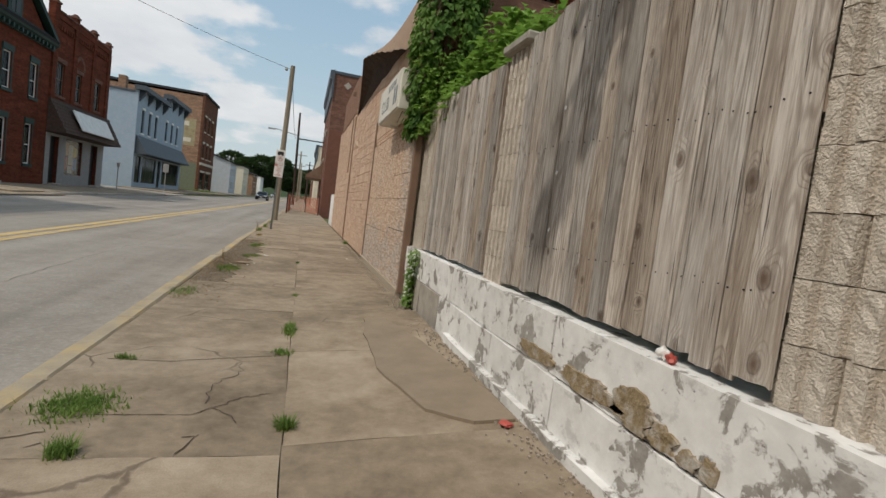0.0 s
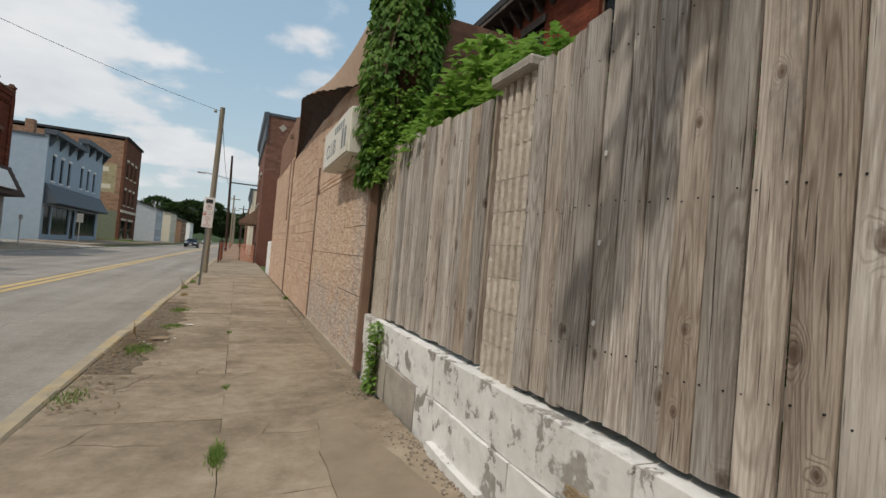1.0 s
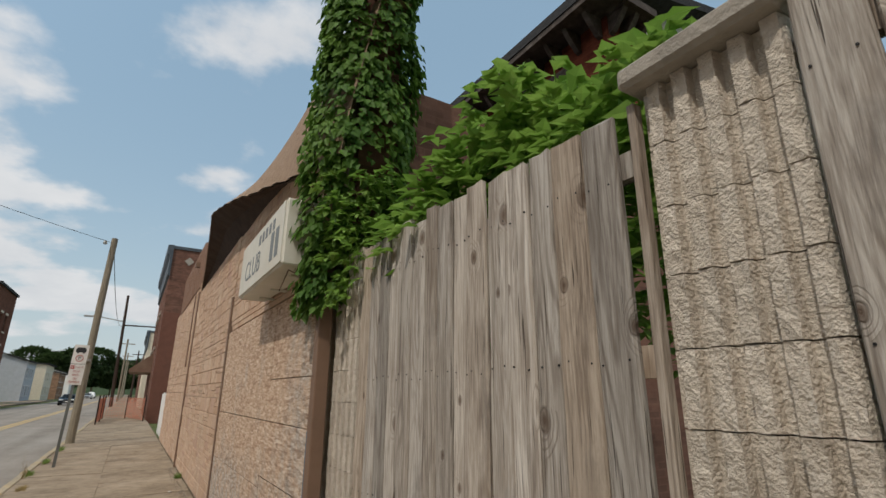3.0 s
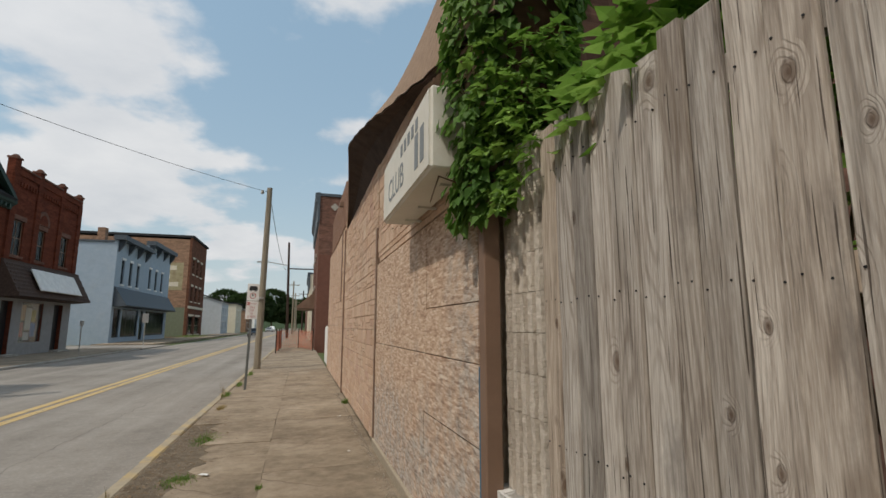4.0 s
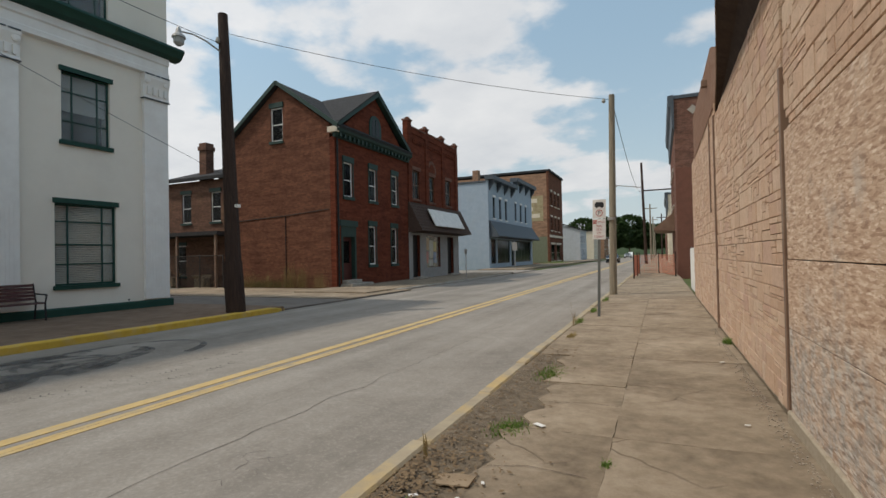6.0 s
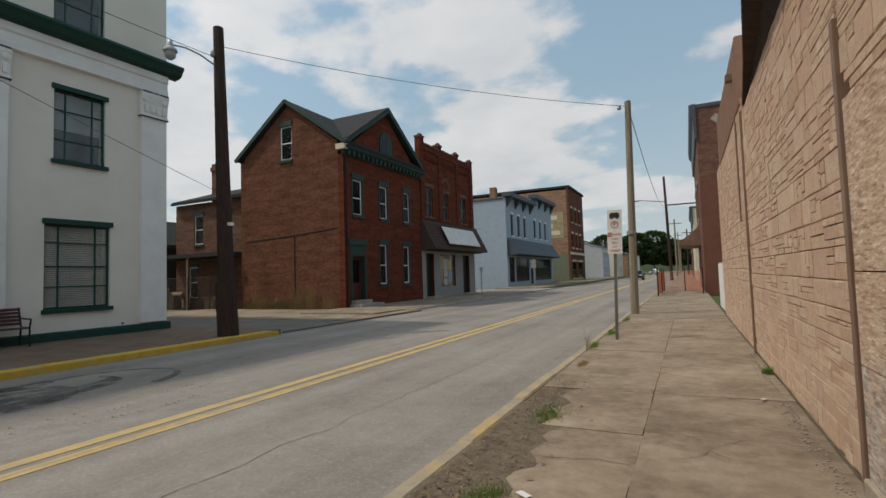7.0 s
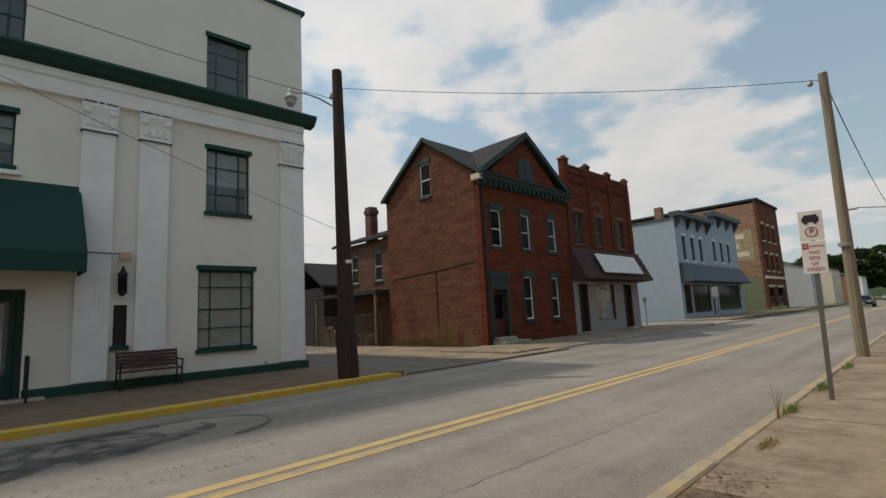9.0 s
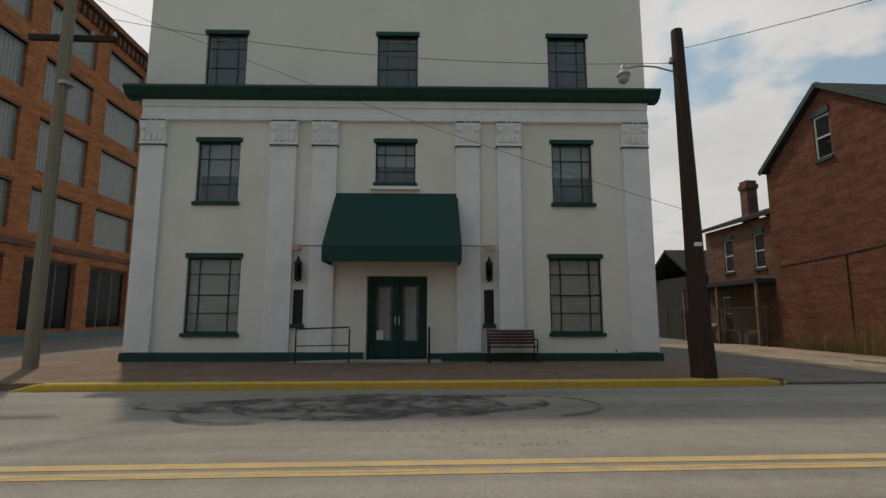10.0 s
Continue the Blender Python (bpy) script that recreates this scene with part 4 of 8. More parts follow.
for y, z, ry, rz, lean in ((2.55, 0.485, 0.20, 0.045, 0.0), (2.02, 0.485, 0.24, 0.055, 0.0), (1.70, 0.505, 0.13, 0.085, 0.0), (1.52, 0.47, 0.07, 0.05, 0.0), (1.38, 0.455, 0.045, 0.035, 0.0), (1.29, 0.46, 0.03, 0.05, 0.0)):
    scar(y, z, ry, rz, 1.309, y * 5.3, plinth, lean)
rough_block("footing", 1.255, 1.5, -4.0, 4.2, -0.2, 0.15, M_PLINTH, 31, parent=plinth)

# ---- split-face block piers ----
def pier_block(width, height, depth, ribs, seed):
    """One ribbed block: broken-faced ribs with grooves between them, facing -x."""
    rng = random.Random(seed)
    bm = bb()
    pitch = width / ribs
    us, ds = [], []
    for i in range(ribs):
        a = -width / 2 + pitch * i
        us += [a + 0.02 * pitch, a + 0.10 * pitch, a + 0.34 * pitch, a + 0.60 * pitch, a + 0.70 * pitch, a + 0.98 * pitch]
        ds += [0.0, 1.0, 1.0, 1.0, 0.0, 0.0]
    zs = [0.001 + (height - 0.004) * j / 6 for j in range(7)]
    grid = []
    for j, z in enumerate(zs):
        row = []
        for u, d in zip(us, ds):
            out = d * (0.032 + rng.uniform(-0.0045, 0.0035))
            row.append(bm.verts.new((-out, u, z)))
        grid.append(row)
    for j in range(6):
        for i in range(len(us) - 1):
            bm.faces.new((grid[j][i], grid[j][i + 1], grid[j + 1][i + 1], grid[j + 1][i]))
    edge = [grid[0][i] for i in range(len(us))] + [grid[j][-1] for j in range(1, 7)] + [grid[6][i] for i in range(len(us) - 2, -1, -1)] + [grid[j][0] for j in range(5, 0, -1)]
    back = [bm.verts.new((depth, v.co.y, v.co.z)) for v in edge]
    k = len(edge)
    for i in range(k):
        bm.faces.new((edge[i], edge[(i + 1) % k], back[(i + 1) % k], back[i]))
    bm.faces.new(back)
    return bm


def pier(y0, y1, courses, cap, z0=0.735, x=1.432, c=0.203, face=True):
    p = thing("fence_pier", "cream ribbed split-face concrete block pier" + (" with a concrete cap" if cap else ""), "pier", "fence piers", m=pose(x, (y0 + y1) / 2, z0))
    w = y1 - y0
    part("mortar_core", box(bb(), 0.012, 0.30, -w / 2 + 0.012, w / 2 - 0.012, 0, c * courses), M_MORTAR, p)
    half = w / 2
    for k in range(courses):
        if w > 0.5:
            cuts = [-w / 2, w / 2 - (0.4 if k % 2 else 0.2), w / 2]
        else:
            cuts = [-w / 2, w / 2]
        for a, b in zip(cuts, cuts[1:]):
            me = mesh_of("block", pier_block(b - a - 0.006, c, 0.31, max(1, round((b - a) / 0.09)), k * 9 + int(a * 100)), M_BLOCK)
            piece("block", me, p, Matrix.Translation((0, (a + b) / 2, k * c)))
    if cap:
        part("cap", box(bb(), -0.09, 0.38, -w / 2 - 0.012, w / 2 + 0.028, c * courses, c * courses + 0.075), M_CONC, p, "rough grey concrete cap", bevel=0.015)
    return p


pier(0.30, 1.24, 9, True, x=1.452)
pier(3.376, 3.795, 9, True, c=0.1965)
pier(5.98, 6.46, 9, False)

# ---- board fence ----
def board(height, width, seed):
    """A weathered plank with a dog-eared, slightly uneven top, standing on z = 0, its face towards -x."""
    rng = random.Random(seed)
    bm = bb()
    n = 7
    t = 0.022
    rows = []
    bow, lean = rng.uniform(-0.003, 0.003), rng.uniform(-0.002, 0.002)
    for j in range(n + 1):
        f = j / n
        z = height * f
        dy = bow * math.sin(math.pi * f) + lean * f
        dx = rng.uniform(-0.003, 0.003)
        w = width / 2 - (0.006 if j == n else rng.uniform(0, 0.002))
        rows.append([bm.verts.new((dx + a, dy + b, z + (rng.uniform(-0.008, 0.008) if j in (0, n) else 0))) for a, b in
                     ((-t / 2, -w + 0.006), (-t / 2 - 0.0015, 0), (-t / 2, w - 0.006), (-t / 2 + 0.009, w), (t / 2, w), (t / 2, -w), (-t / 2 + 0.009, -w))])
    for a, b in zip(rows, rows[1:]):
        k = len(a)
        for i in range(k):
            bm.faces.new((a[i], a[(i + 1) % k], b[(i + 1) % k], b[i]))
    bm.faces.new(rows[0][::-1])
    bm.faces.new(rows[-1])
    return bm


def fence(edges, z_bottom, top, label, seed, x=1.41):
    """A run of boards between the given joints."""
    rng = random.Random(seed)
    y0, y1 = edges[0], edges[-1]
    f = thing("wooden_fence", label, "fence", "fence panels", m=pose(x, (y0 + y1) / 2, z_bottom))
    for k, (a, b) in enumerate(zip(edges, edges[1:])):
        w, c = b - a, (a + b) / 2
        h = top(c) - z_bottom + rng.uniform(-0.016, 0.012)
        ob = part("board", board(h, w - rng.choice((0.002, 0.003, 0.004, 0.005, 0.006)), seed * 100 + k), M_BOARD, f)
        ob.matrix_basis = pose(rng.uniform(-0.010, 0.010), c - (y0 + y1) / 2, rng.uniform(-0.012, 0.012), rng.uniform(-0.09, 0.09), rng.uniform(-0.25, 0.25), rng.uniform(-3.5, 3.5))
        bm = bb()
        for z in (0.3, 0.92, (top(c) - z_bottom) * 0.87):
            for s in (-0.3, 0.3):
                q = (s * w + rng.uniform(-0.01, 0.01), z + rng.uniform(-0.012, 0.012))
                tube(bm, (-0.0145, *q), (-0.008, *q), 0.0036, n=6)
        tagged(part("nails", bm, M_BLACK, ob), kind="stuff")
    for z in (0.3, 0.92, (top((y0 + y1) / 2) - z_bottom) * 0.87):
        part("rail", box(bb(), 0.016, 0.056, -(y1 - y0) / 2 - 0.04, (y1 - y0) / 2, z - 0.045, z + 0.045), M_BOARD, f)
    return f


fence([1.20, 1.345, 1.44, 1.545, 1.68, 1.82, 1.96, 2.10, 2.24, 2.375, 2.52, 2.66, 2.80, 2.965, 3.08, 3.22, 3.372], 0.775, lambda y: 2.53 + 0.10 * min(1.0, (3.4 - y) / 1.0), "tall weathered grey-brown board fence on the painted wall", 3)
f2 = fence([3.885, 4.03, 4.185, 4.315, 4.455, 4.60, 4.735, 4.87, 5.00, 5.115, 5.26, 5.40, 5.54, 5.68, 5.82, 5.965], 0.772, lambda y: 2.475 + 0.05 * min(1.0, (y - 3.9) / 1.0), "weathered grey-brown board fence beside the block piers", 4)
part("end_post", box(bb(), -0.02, 0.018, 3.800 - 4.925, 3.828 - 4.925, 0.0, 1.70), M_BOARD, f2, "narrow grey board standing on edge against the pier", bevel=0.003)
fence([-3.0 + 0.1415 * i for i in range(24)], 0.775, lambda y: 2.62, "weathered board fence running on along the painted wall", 6)


# ---- boarded-up club building ----
club = thing("club_building", "boarded-up low building clad in salmon stone veneer and strand board", "building", m=pose(1.31, 6.5, 0))
CX, CY = 1.31, 6.5
part("block_wall", box(bb(), 0.04, 0.3, 0.0, 16.8, -0.2, 4.3), M_MORTAR, club)
part("rear_wall", box(bb(), 9.0, 9.3, 0.0, 16.8, -0.2, 4.3), M_DARKBRICK, club)
part("end_wall", box(bb(), 0.3, 9.0, 0.0, 0.3, -0.2, 4.3), M_DARKBRICK, club)
part("end_wall", box(bb(), 0.3, 9.0, 16.5, 16.8, -0.2, 4.3), M_DARKBRICK, club)
part("roof", box(bb(), 0.3, 9.0, 0.3, 16.5, 4.1, 4.25), M_SLATE, club)
part("footing", box(bb(), -0.05, 0.04, 0.02, 4.12, -0.2, 0.13), M_MORTAR, club, "worn concrete strip along the wall's foot", bevel=0.01)
# courses of brick beside the post and over the boards
me_br = mesh_of("brick", box(bb(), -0.03, 0.04, -0.1, 0.1, 0, 0.062), M_STONE, 0.005)
for k in range(33):
    piece("brick", me_br, club, Matrix.Translation((0.025, 0.13, 0.12 + k * 0.07)))
for k in range(2):
    for i in range(18):
        piece("brick", me_br, club, Matrix.Translation((0.02, 0.3 + 0.21 * i + 0.1 * k, 2.44 + k * 0.07)))
part("post", box(bb(), -0.045, 0.05, -0.115, -0.02, 0.1, 2.55), M_BROWN, club, "brown painted metal post", bevel=0.006)
part("strip", box(bb(), -0.035, 0.045, 4.13, 4.20, 0.02, 2.95), M_BROWN, club, bevel=0.004)
part("strip", box(bb(), -0.035, 0.045, 9.60, 9.69, 0.02, 3.95), M_BROWN, club, bevel=0.004)
part("strip", box(bb(), -0.03, 0.045, 10.53, 10.62, 2.22, 4.4), M_BROWN, club, bevel=0.004)


def osb(y0, y1, z0, z1, tone=0):
    bm = box(bb(), -0.018 - 0.004 * tone, 0.0, y0 + 0.004, y1 - 0.004, z0 + 0.004, z1 - 0.004)
    return part("strand_board", bm, M_OSB, club, bevel=0.002)


osb(0.06, 1.30, 1.72, 2.42)
osb(1.30, 3.95, 1.36, 2.42, 1)
osb(0.06, 1.30, 1.36, 1.72, 1)
osb(0.04, 1.38, 0.90, 1.36, 2)
osb(1.38, 4.11, 0.80, 1.36, 1)
osb(0.04, 1.38, 0.1, 0.90)
osb(1.38, 4.11, 0.1, 0.80, 1)
osb(3.95, 4.11, 1.36, 2.42)
part("sheet_edge", box(bb(), -0.03, 0.0, 0.015, 0.036, 0.1, 1.35), M_BLUE, club, "blue painted edge of a board")

# stone veneer
rng = random.Random(21)
rest = bb()
count = 0


def stone(bm, y0, y1, z0, z1, out):
    g = 0.0035
    a = [(y0 + g, z0 + g), (y1 - g, z0 + g), (y1 - g, z1 - g), (y0 + g, z1 - g)]
    mid_y, mid_z = (y0 + y1) / 2, (z0 + z1) / 2
    base = [bm.verts.new((0.045, y, z)) for y, z in a]
    ring = [bm.verts.new((0.0 + rng.uniform(-0.004, 0.004), y, z)) for y, z in a]
    top = [bm.verts.new((-out + rng.uniform(-0.004, 0.004), y + (mid_y - y) * rng.uniform(0.02, 0.06), z + (mid_z - z) * rng.uniform(0.03, 0.14))) for y, z in a]
    for lo, hi in ((base, ring), (ring, top)):
        for i in range(4):
            bm.faces.new((lo[i], lo[(i + 1) % 4], hi[(i + 1) % 4], hi[i]))
    bm.faces.new(top)


def ashlar(y0, y1, z0, z1, depth=0):
    """Cuts one course block into rough rectangles of many sizes."""
    w, h = y1 - y0, z1 - z0
    if depth > 4 or (w < 0.34 and h < 0.12) or (w < 0.5 and rng.random() < 0.38):
        return [(y0, y1, z0, z1)]
    if h > 0.085 and (w < 0.2 or rng.random() < 0.5):
        c = z0 + h * rng.choice((0.28, 0.36, 0.5, 0.64, 0.72))
        return ashlar(y0, y1, z0, c, depth + 1) + ashlar(y0, y1, c, z1, depth + 1)
    if w > 0.16:
        c = y0 + w * rng.uniform(0.3, 0.7)
        return ashlar(y0, c, z0, z1, depth + 1) + ashlar(c, y1, z0, z1, depth + 1)
    return [(y0, y1, z0, z1)]


for y_start, y_end, z_end in ((4.20, 9.60, 3.85), (9.69, 16.7, 4.1), (0.06, 4.13, 3.8)):
    z = 0.06 if y_start > 1 else 2.58
    while z < z_end:
        h = rng.uniform(0.20, 0.23)
        y = y_start
        while y < y_end - 0.01:
            y2 = min(y + rng.uniform(0.42, 0.75), y_end)
            if y_end - y2 < 0.15:
                y2 = y_end
            for q0, q1, s0, s1 in ashlar(y, y2, z, z + h):
                out = rng.uniform(0.003, 0.009)
                if y < 7.6 and count < 300 and z < 2.9:
                    bm = bb()
                    stone(bm, q0, q1, s0, s1, out)
                    part("stone", bm, M_STONE, club)
                    count += 1
                else:
                    stone(rest, q0, q1, s0, s1, out)
            y = y2
        z += h
tagged(part("stone_rest", rest, M_STONE, club), kind="stuff")

# bulging roof edge: a skirt that bows out from the wall
def eave(y):
    """Outer edge of the skirt, in the building's own space."""
    pts = [(-0.35, -0.06, 3.30), (1.2, -0.16, 3.62), (2.6, -0.27, 3.95), (3.8, -0.36, 4.22), (4.95, -0.41, 4.41), (5.15, -0.38, 4.36), (6.2, -0.28, 4.22), (7.6, -0.15, 4.08), (9.5, 0.0, 3.98)]
    for a, b in zip(pts, pts[1:]):
        if a[0] <= y <= b[0]:
            f = (y - a[0]) / (b[0] - a[0])
            return a[1] + (b[1] - a[1]) * f, a[2] + (b[2] - a[2]) * f
    return pts[-1][1:]


def soffit(y):
    pts = [(-0.35, 3.2), (1.5, 3.75), (3.9, 3.86), (9.5, 3.9)]
    for a, b in zip(pts, pts[1:]):
        if a[0] <= y <= b[0]:
            return a[1] + (b[1] - a[1]) * (y - a[0]) / (b[0] - a[0])
    return 3.88


bm_s, bm_t = bb(), bb()
prev = None
for i in range(61):
    y = -0.35 + 9.85 * i / 60
    ex, ez = eave(y)
    j = 0.012 * math.sin(i * 2.1) + 0.01 * math.sin(i * 0.7)
    ridge_z = ez + 0.25 + 1.35 * max(0, min(1, (5.0 - y) / 4.5))
    s = (bm_s.verts.new((0.03, y, soffit(y))), bm_s.verts.new((ex * 0.5 + 0.05, y, (soffit(y) + ez) / 2 + 0.06)), bm_s.verts.new((ex + 0.012, y, ez + j - 0.012)))
    t = (bm_t.verts.new((ex, y, ez + j)), bm_t.verts.new((ex * 0.45 + 0.05, y, ez + (ridge_z - ez) * 0.35)), bm_t.verts.new((0.22, y, ridge_z)), bm_t.verts.new((0.5, y, ridge_z)))
    if prev:
        for a, b in zip((0, 1), (1, 2)):
            bm_s.faces.new((prev[0][a], prev[0][b], s[b], s[a]))
        for a, b in zip((0, 1, 2), (1, 2, 3)):
            bm_t.faces.new((prev[1][a], prev[1][b], t[b], t[a]))
    prev = (s, t)
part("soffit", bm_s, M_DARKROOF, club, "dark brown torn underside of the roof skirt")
part("roof_skirt", bm_t, M_SHINGLE, club, "tan shingled roof skirt that bows out over the pavement")
part("parapet_panel", box(bb(), -0.02, 0.25, 9.7, 15.2, 4.1, 5.25), M_METALPANEL := mat("brown_ribbed_panel", (0.26, 0.16, 0.11), (0.34, 0.215, 0.155), 4, 0.7, 0.2), club, "brown ribbed metal parapet panel")
bm = bb()
for i in range(36):
    box(bm, -0.035, -0.02, 9.75 + i * 0.15, 9.79 + i * 0.15, 4.1, 5.25)
part("panel_ribs", bm, M_METALPANEL, club)
part("gutter_bracket", box(bb(), -0.14, 0.0, 10.4, 10.55, 4.75, 4.87), M_BROWN, club)

# sign box
sb = thing("sign_box", "faded cream metal sign box with peeling lettering above the boards", "sign", m=pose(1.0, 7.45, 2.52))
part("case", box(bb(), 0.012, 0.28, -0.86, 0.86, 0, 0.53), M_SIGNBOX, sb, bevel=0.012)
part("face", box(bb(), 0.0, 0.014, -0.84, 0.84, 0.02, 0.51), M_SIGNBOX, sb)
lettering("CLUB", 0.27, sb, M_INK, Matrix.Translation((-0.002, 0.25, 0.2)) @ pose(0, 0, 0, 90, 0, -90))
for i in range(5):
    part("lettering_bar", box(bb(), -0.003, 0.0, -0.55 + 0.13 * i, -0.48 + 0.13 * i, 0.36, 0.45), M_INK, sb)
for i in range(2):
    part("lettering_bar", box(bb(), -0.003, 0.0, -0.72 + 0.16 * i, -0.62 + 0.16 * i, 0.1, 0.34), M_INK, sb)
for y in (-0.55, 0.1, 0.6):
    part("bracket", box(bb(), 0.16, 0.31, y, y + 0.035, -0.018, 0.0), M_SIGNBOX, sb)


# ---- leaves ----
def leaf(bm, at, size, rng, droop=0.6, out=None):
    """One pointed leaf of two bent halves."""
    d = Vector((rng.uniform(-1, 1), rng.uniform(-1, 1), rng.uniform(-1.0, 0.15) * droop))
    if out:
        d += out * 0.9
    d.normalize()
    side = d.cross(Vector((rng.uniform(-0.3, 0.3), rng.uniform(-0.3, 0.3), 1))).normalized()
    up = side.cross(d).normalized()
    p = Vector(at)
    a, tip = bm.verts.new(p), bm.verts.new(p + d * size - up * size * 0.15)
    l0 = bm.verts.new(p + d * size * 0.4 + side * size * 0.32 + up * size * 0.1)
    r0 = bm.verts.new(p + d * size * 0.4 - side * size * 0.32 + up * size * 0.1)
    m = bm.verts.new(p + d * size * 0.45)
    bm.faces.new((a, m, l0))
    bm.faces.new((l0, m, tip))
    bm.faces.new((a, r0, m))
    bm.faces.new((r0, tip, m))


def shingle_leaf(bm, at, size, rng, out):
    """A leaf that hangs flat against the mass it covers, its face outwards."""
    tan = Vector((-out.y, out.x, 0))
    d = (Vector((0, 0, -1)) * 0.75 + out * rng.uniform(0.15, 0.7) + tan * rng.uniform(-0.7, 0.7)).normalized()
    nrm = (out + Vector((rng.uniform(-0.35, 0.35), rng.uniform(-0.35, 0.35), rng.uniform(0.1, 0.6)))).normalized()
    side = d.cross(nrm).normalized()
    p = Vector(at)
    a, tip = bm.verts.new(p), bm.verts.new(p + d * size - nrm * size * 0.1)
    m = bm.verts.new(p + d * size * 0.5 - nrm * size * 0.05)
    for s in (1, -1):
        e = bm.verts.new(p + d * size * 0.38 + side * s * size * 0.36 + nrm * size * 0.1)
        bm.faces.new((a, m, e) if s > 0 else (a, e, m))
        bm.faces.new((e, m, tip) if s > 0 else (e, tip, m))


def cluster(bm, at, size, rng, n=5, out=None):
    for _ in range(n):
        leaf(bm, Vector(at) + Vector((rng.uniform(-1, 1), rng.uniform(-1, 1), rng.uniform(-1, 1))) * size * 0.3, size * rng.uniform(0.7, 1.2), rng, out=out)


rng = random.Random(77)
vine = thing("climbing_vine", "tall column of dark green creeper overgrowing a chimney stump", "vine", m=pose(1.62, 6.55, 2.3))
part("chimney_stump", box(bb(), -0.14, 0.2, -0.16, 0.18, -2.3, 3.35), M_DARKBRICK, vine, "brick stump hidden by the leaves")
bm = bb()
for i in range(3000):
    z = rng.uniform(-0.1, 3.62)
    f = z / 3.6
    rx = 0.41 + 0.06 * noise.noise(Vector((z * 1.7, 3, 1))) - 0.1 * max(0, f - 0.8) / 0.2
    if f < 0.12:
        rx *= 0.75
    a = rng.uniform(0, 2 * math.pi)
    bulge = 1 + 0.22 * noise.noise(Vector((math.cos(a) * 1.4, math.sin(a) * 1.4, z * 2.2)))
    dirv = Vector((math.cos(a), math.sin(a), 0))
    sway = Vector((-0.12 * (1 - f), 0, 0))
    for q in range(3):
        shingle_leaf(bm, dirv * rx * bulge * rng.uniform(0.86, 1.05) + sway + Vector((rng.uniform(-0.04, 0.04), rng.uniform(-0.04, 0.04), z + rng.uniform(-0.05, 0.05))), rng.uniform(0.06, 0.12), rng, dirv)
part("leaves", bm, M_LEAF, vine)
bm = bb()
for i in range(210):
    a, z = rng.uniform(math.pi * 1.05, math.pi * 1.8), rng.uniform(0.2, 0.9)
    dirv = Vector((math.cos(a), math.sin(a), 0))
    cluster(bm, dirv * rng.uniform(0.22, 0.42) + Vector((-0.06, -0.12, z)), 0.08, rng, 4, dirv)
for i in range(24):
    p = Vector((-0.22 + rng.uniform(-0.10, 0.05), rng.uniform(-0.62, 0.15), rng.uniform(0.22, 0.6)))
    for k in range(rng.randint(2, 6)):
        q = p + Vector((rng.uniform(-0.06, 0.05), rng.uniform(-0.09, 0.05), rng.uniform(-0.11, -0.02)))
        tube(bm, p, q, 0.0025, 0.002, 4)
        for j in range(5):
            leaf(bm, q, rng.uniform(0.05, 0.09), rng, 0.5, Vector((-0.6, -0.3, 0.0)))
        p = q
part("lower_leaves", bm, M_LEAF2, vine, "lighter drooping leaves at the vine's foot")
bm = bb()
for i in range(26):
    a = rng.uniform(0, 6.28)
    p = Vector((math.cos(a) * 0.25 - 0.1, math.sin(a) * 0.25, rng.uniform(-0.1, 0.9)))
    for k in range(4):
        q = p + Vector((rng.uniform(-0.14, 0.14), rng.uniform(-0.16, 0.12), rng.uniform(-0.2, 0.1)))
        tube(bm, p, q, 0.005, 0.004, 5)
        p = q
tagged(part("stems", bm, M_STEM, vine), kind="stuff")

bush = thing("shrub", "bright green leafy shrub growing over the fence top", "shrub", m=pose(2.05, 5.0, -0.1))
bm = bb()
for i in range(1300):
    y = rng.uniform(-1.15, 0.95)
    top = 3.28 + 0.34 * noise.noise(Vector((y * 2.2, 0, 5))) - 0.30 * abs(y + 0.15) - 0.25 * max(0.0, y - 0.4)
    z = top - abs(rng.gauss(0, 0.5))
    x = rng.uniform(-0.5, 0.7)
    if x < -0.4 and z < 2.6:
        x += 0.3
    cluster(bm, (x, y, z), 0.12, rng, 4, Vector((-0.5, 0, 0.35)))
for i in range(70):
    y = rng.uniform(-1.1, 0.85)
    p = Vector((rng.uniform(-0.3, 0.4), y, 3.22 + 0.34 * noise.noise(Vector((y * 2.2, 0, 5))) - 0.30 * abs(y + 0.15) - 0.25 * max(0.0, y - 0.4)))
    q = p + Vector((rng.uniform(-0.12, 0.05), rng.uniform(-0.1, 0.1), rng.uniform(0.08, 0.24)))
    tube(bm, p, q, 0.005, 0.003, 4)
    for k in range(6):
        leaf(bm, p.lerp(q, 0.3 + 0.14 * k), rng.uniform(0.10, 0.17), rng, 0.4)
for i in range(60):
    p = Vector((-0.58 + rng.uniform(-0.08, 0.04), 0.55 + rng.gauss(0, 0.16), 2.62 + rng.gauss(0, 0.09)))
    leaf(bm, p, rng.uniform(0.09, 0.15), rng, 0.5, Vector((-0.8, -0.2, 0.3)))
part("leaves", bm, M_LEAF2, bush)
bm = bb()
for i in range(14):
    p = Vector((rng.uniform(-0.1, 0.3), rng.uniform(-0.3, 0.3), 0.1))
    for k in range(5):
        q = p + Vector((rng.uniform(-0.15, 0.15), rng.uniform(-0.28, 0.28), 0.62))
        tube(bm, p, q, 0.016 - 0.002 * k, 0.014 - 0.002 * k, 5)
        p = q
tagged(part("stems", bm, M_STEM, bush), kind="stuff")

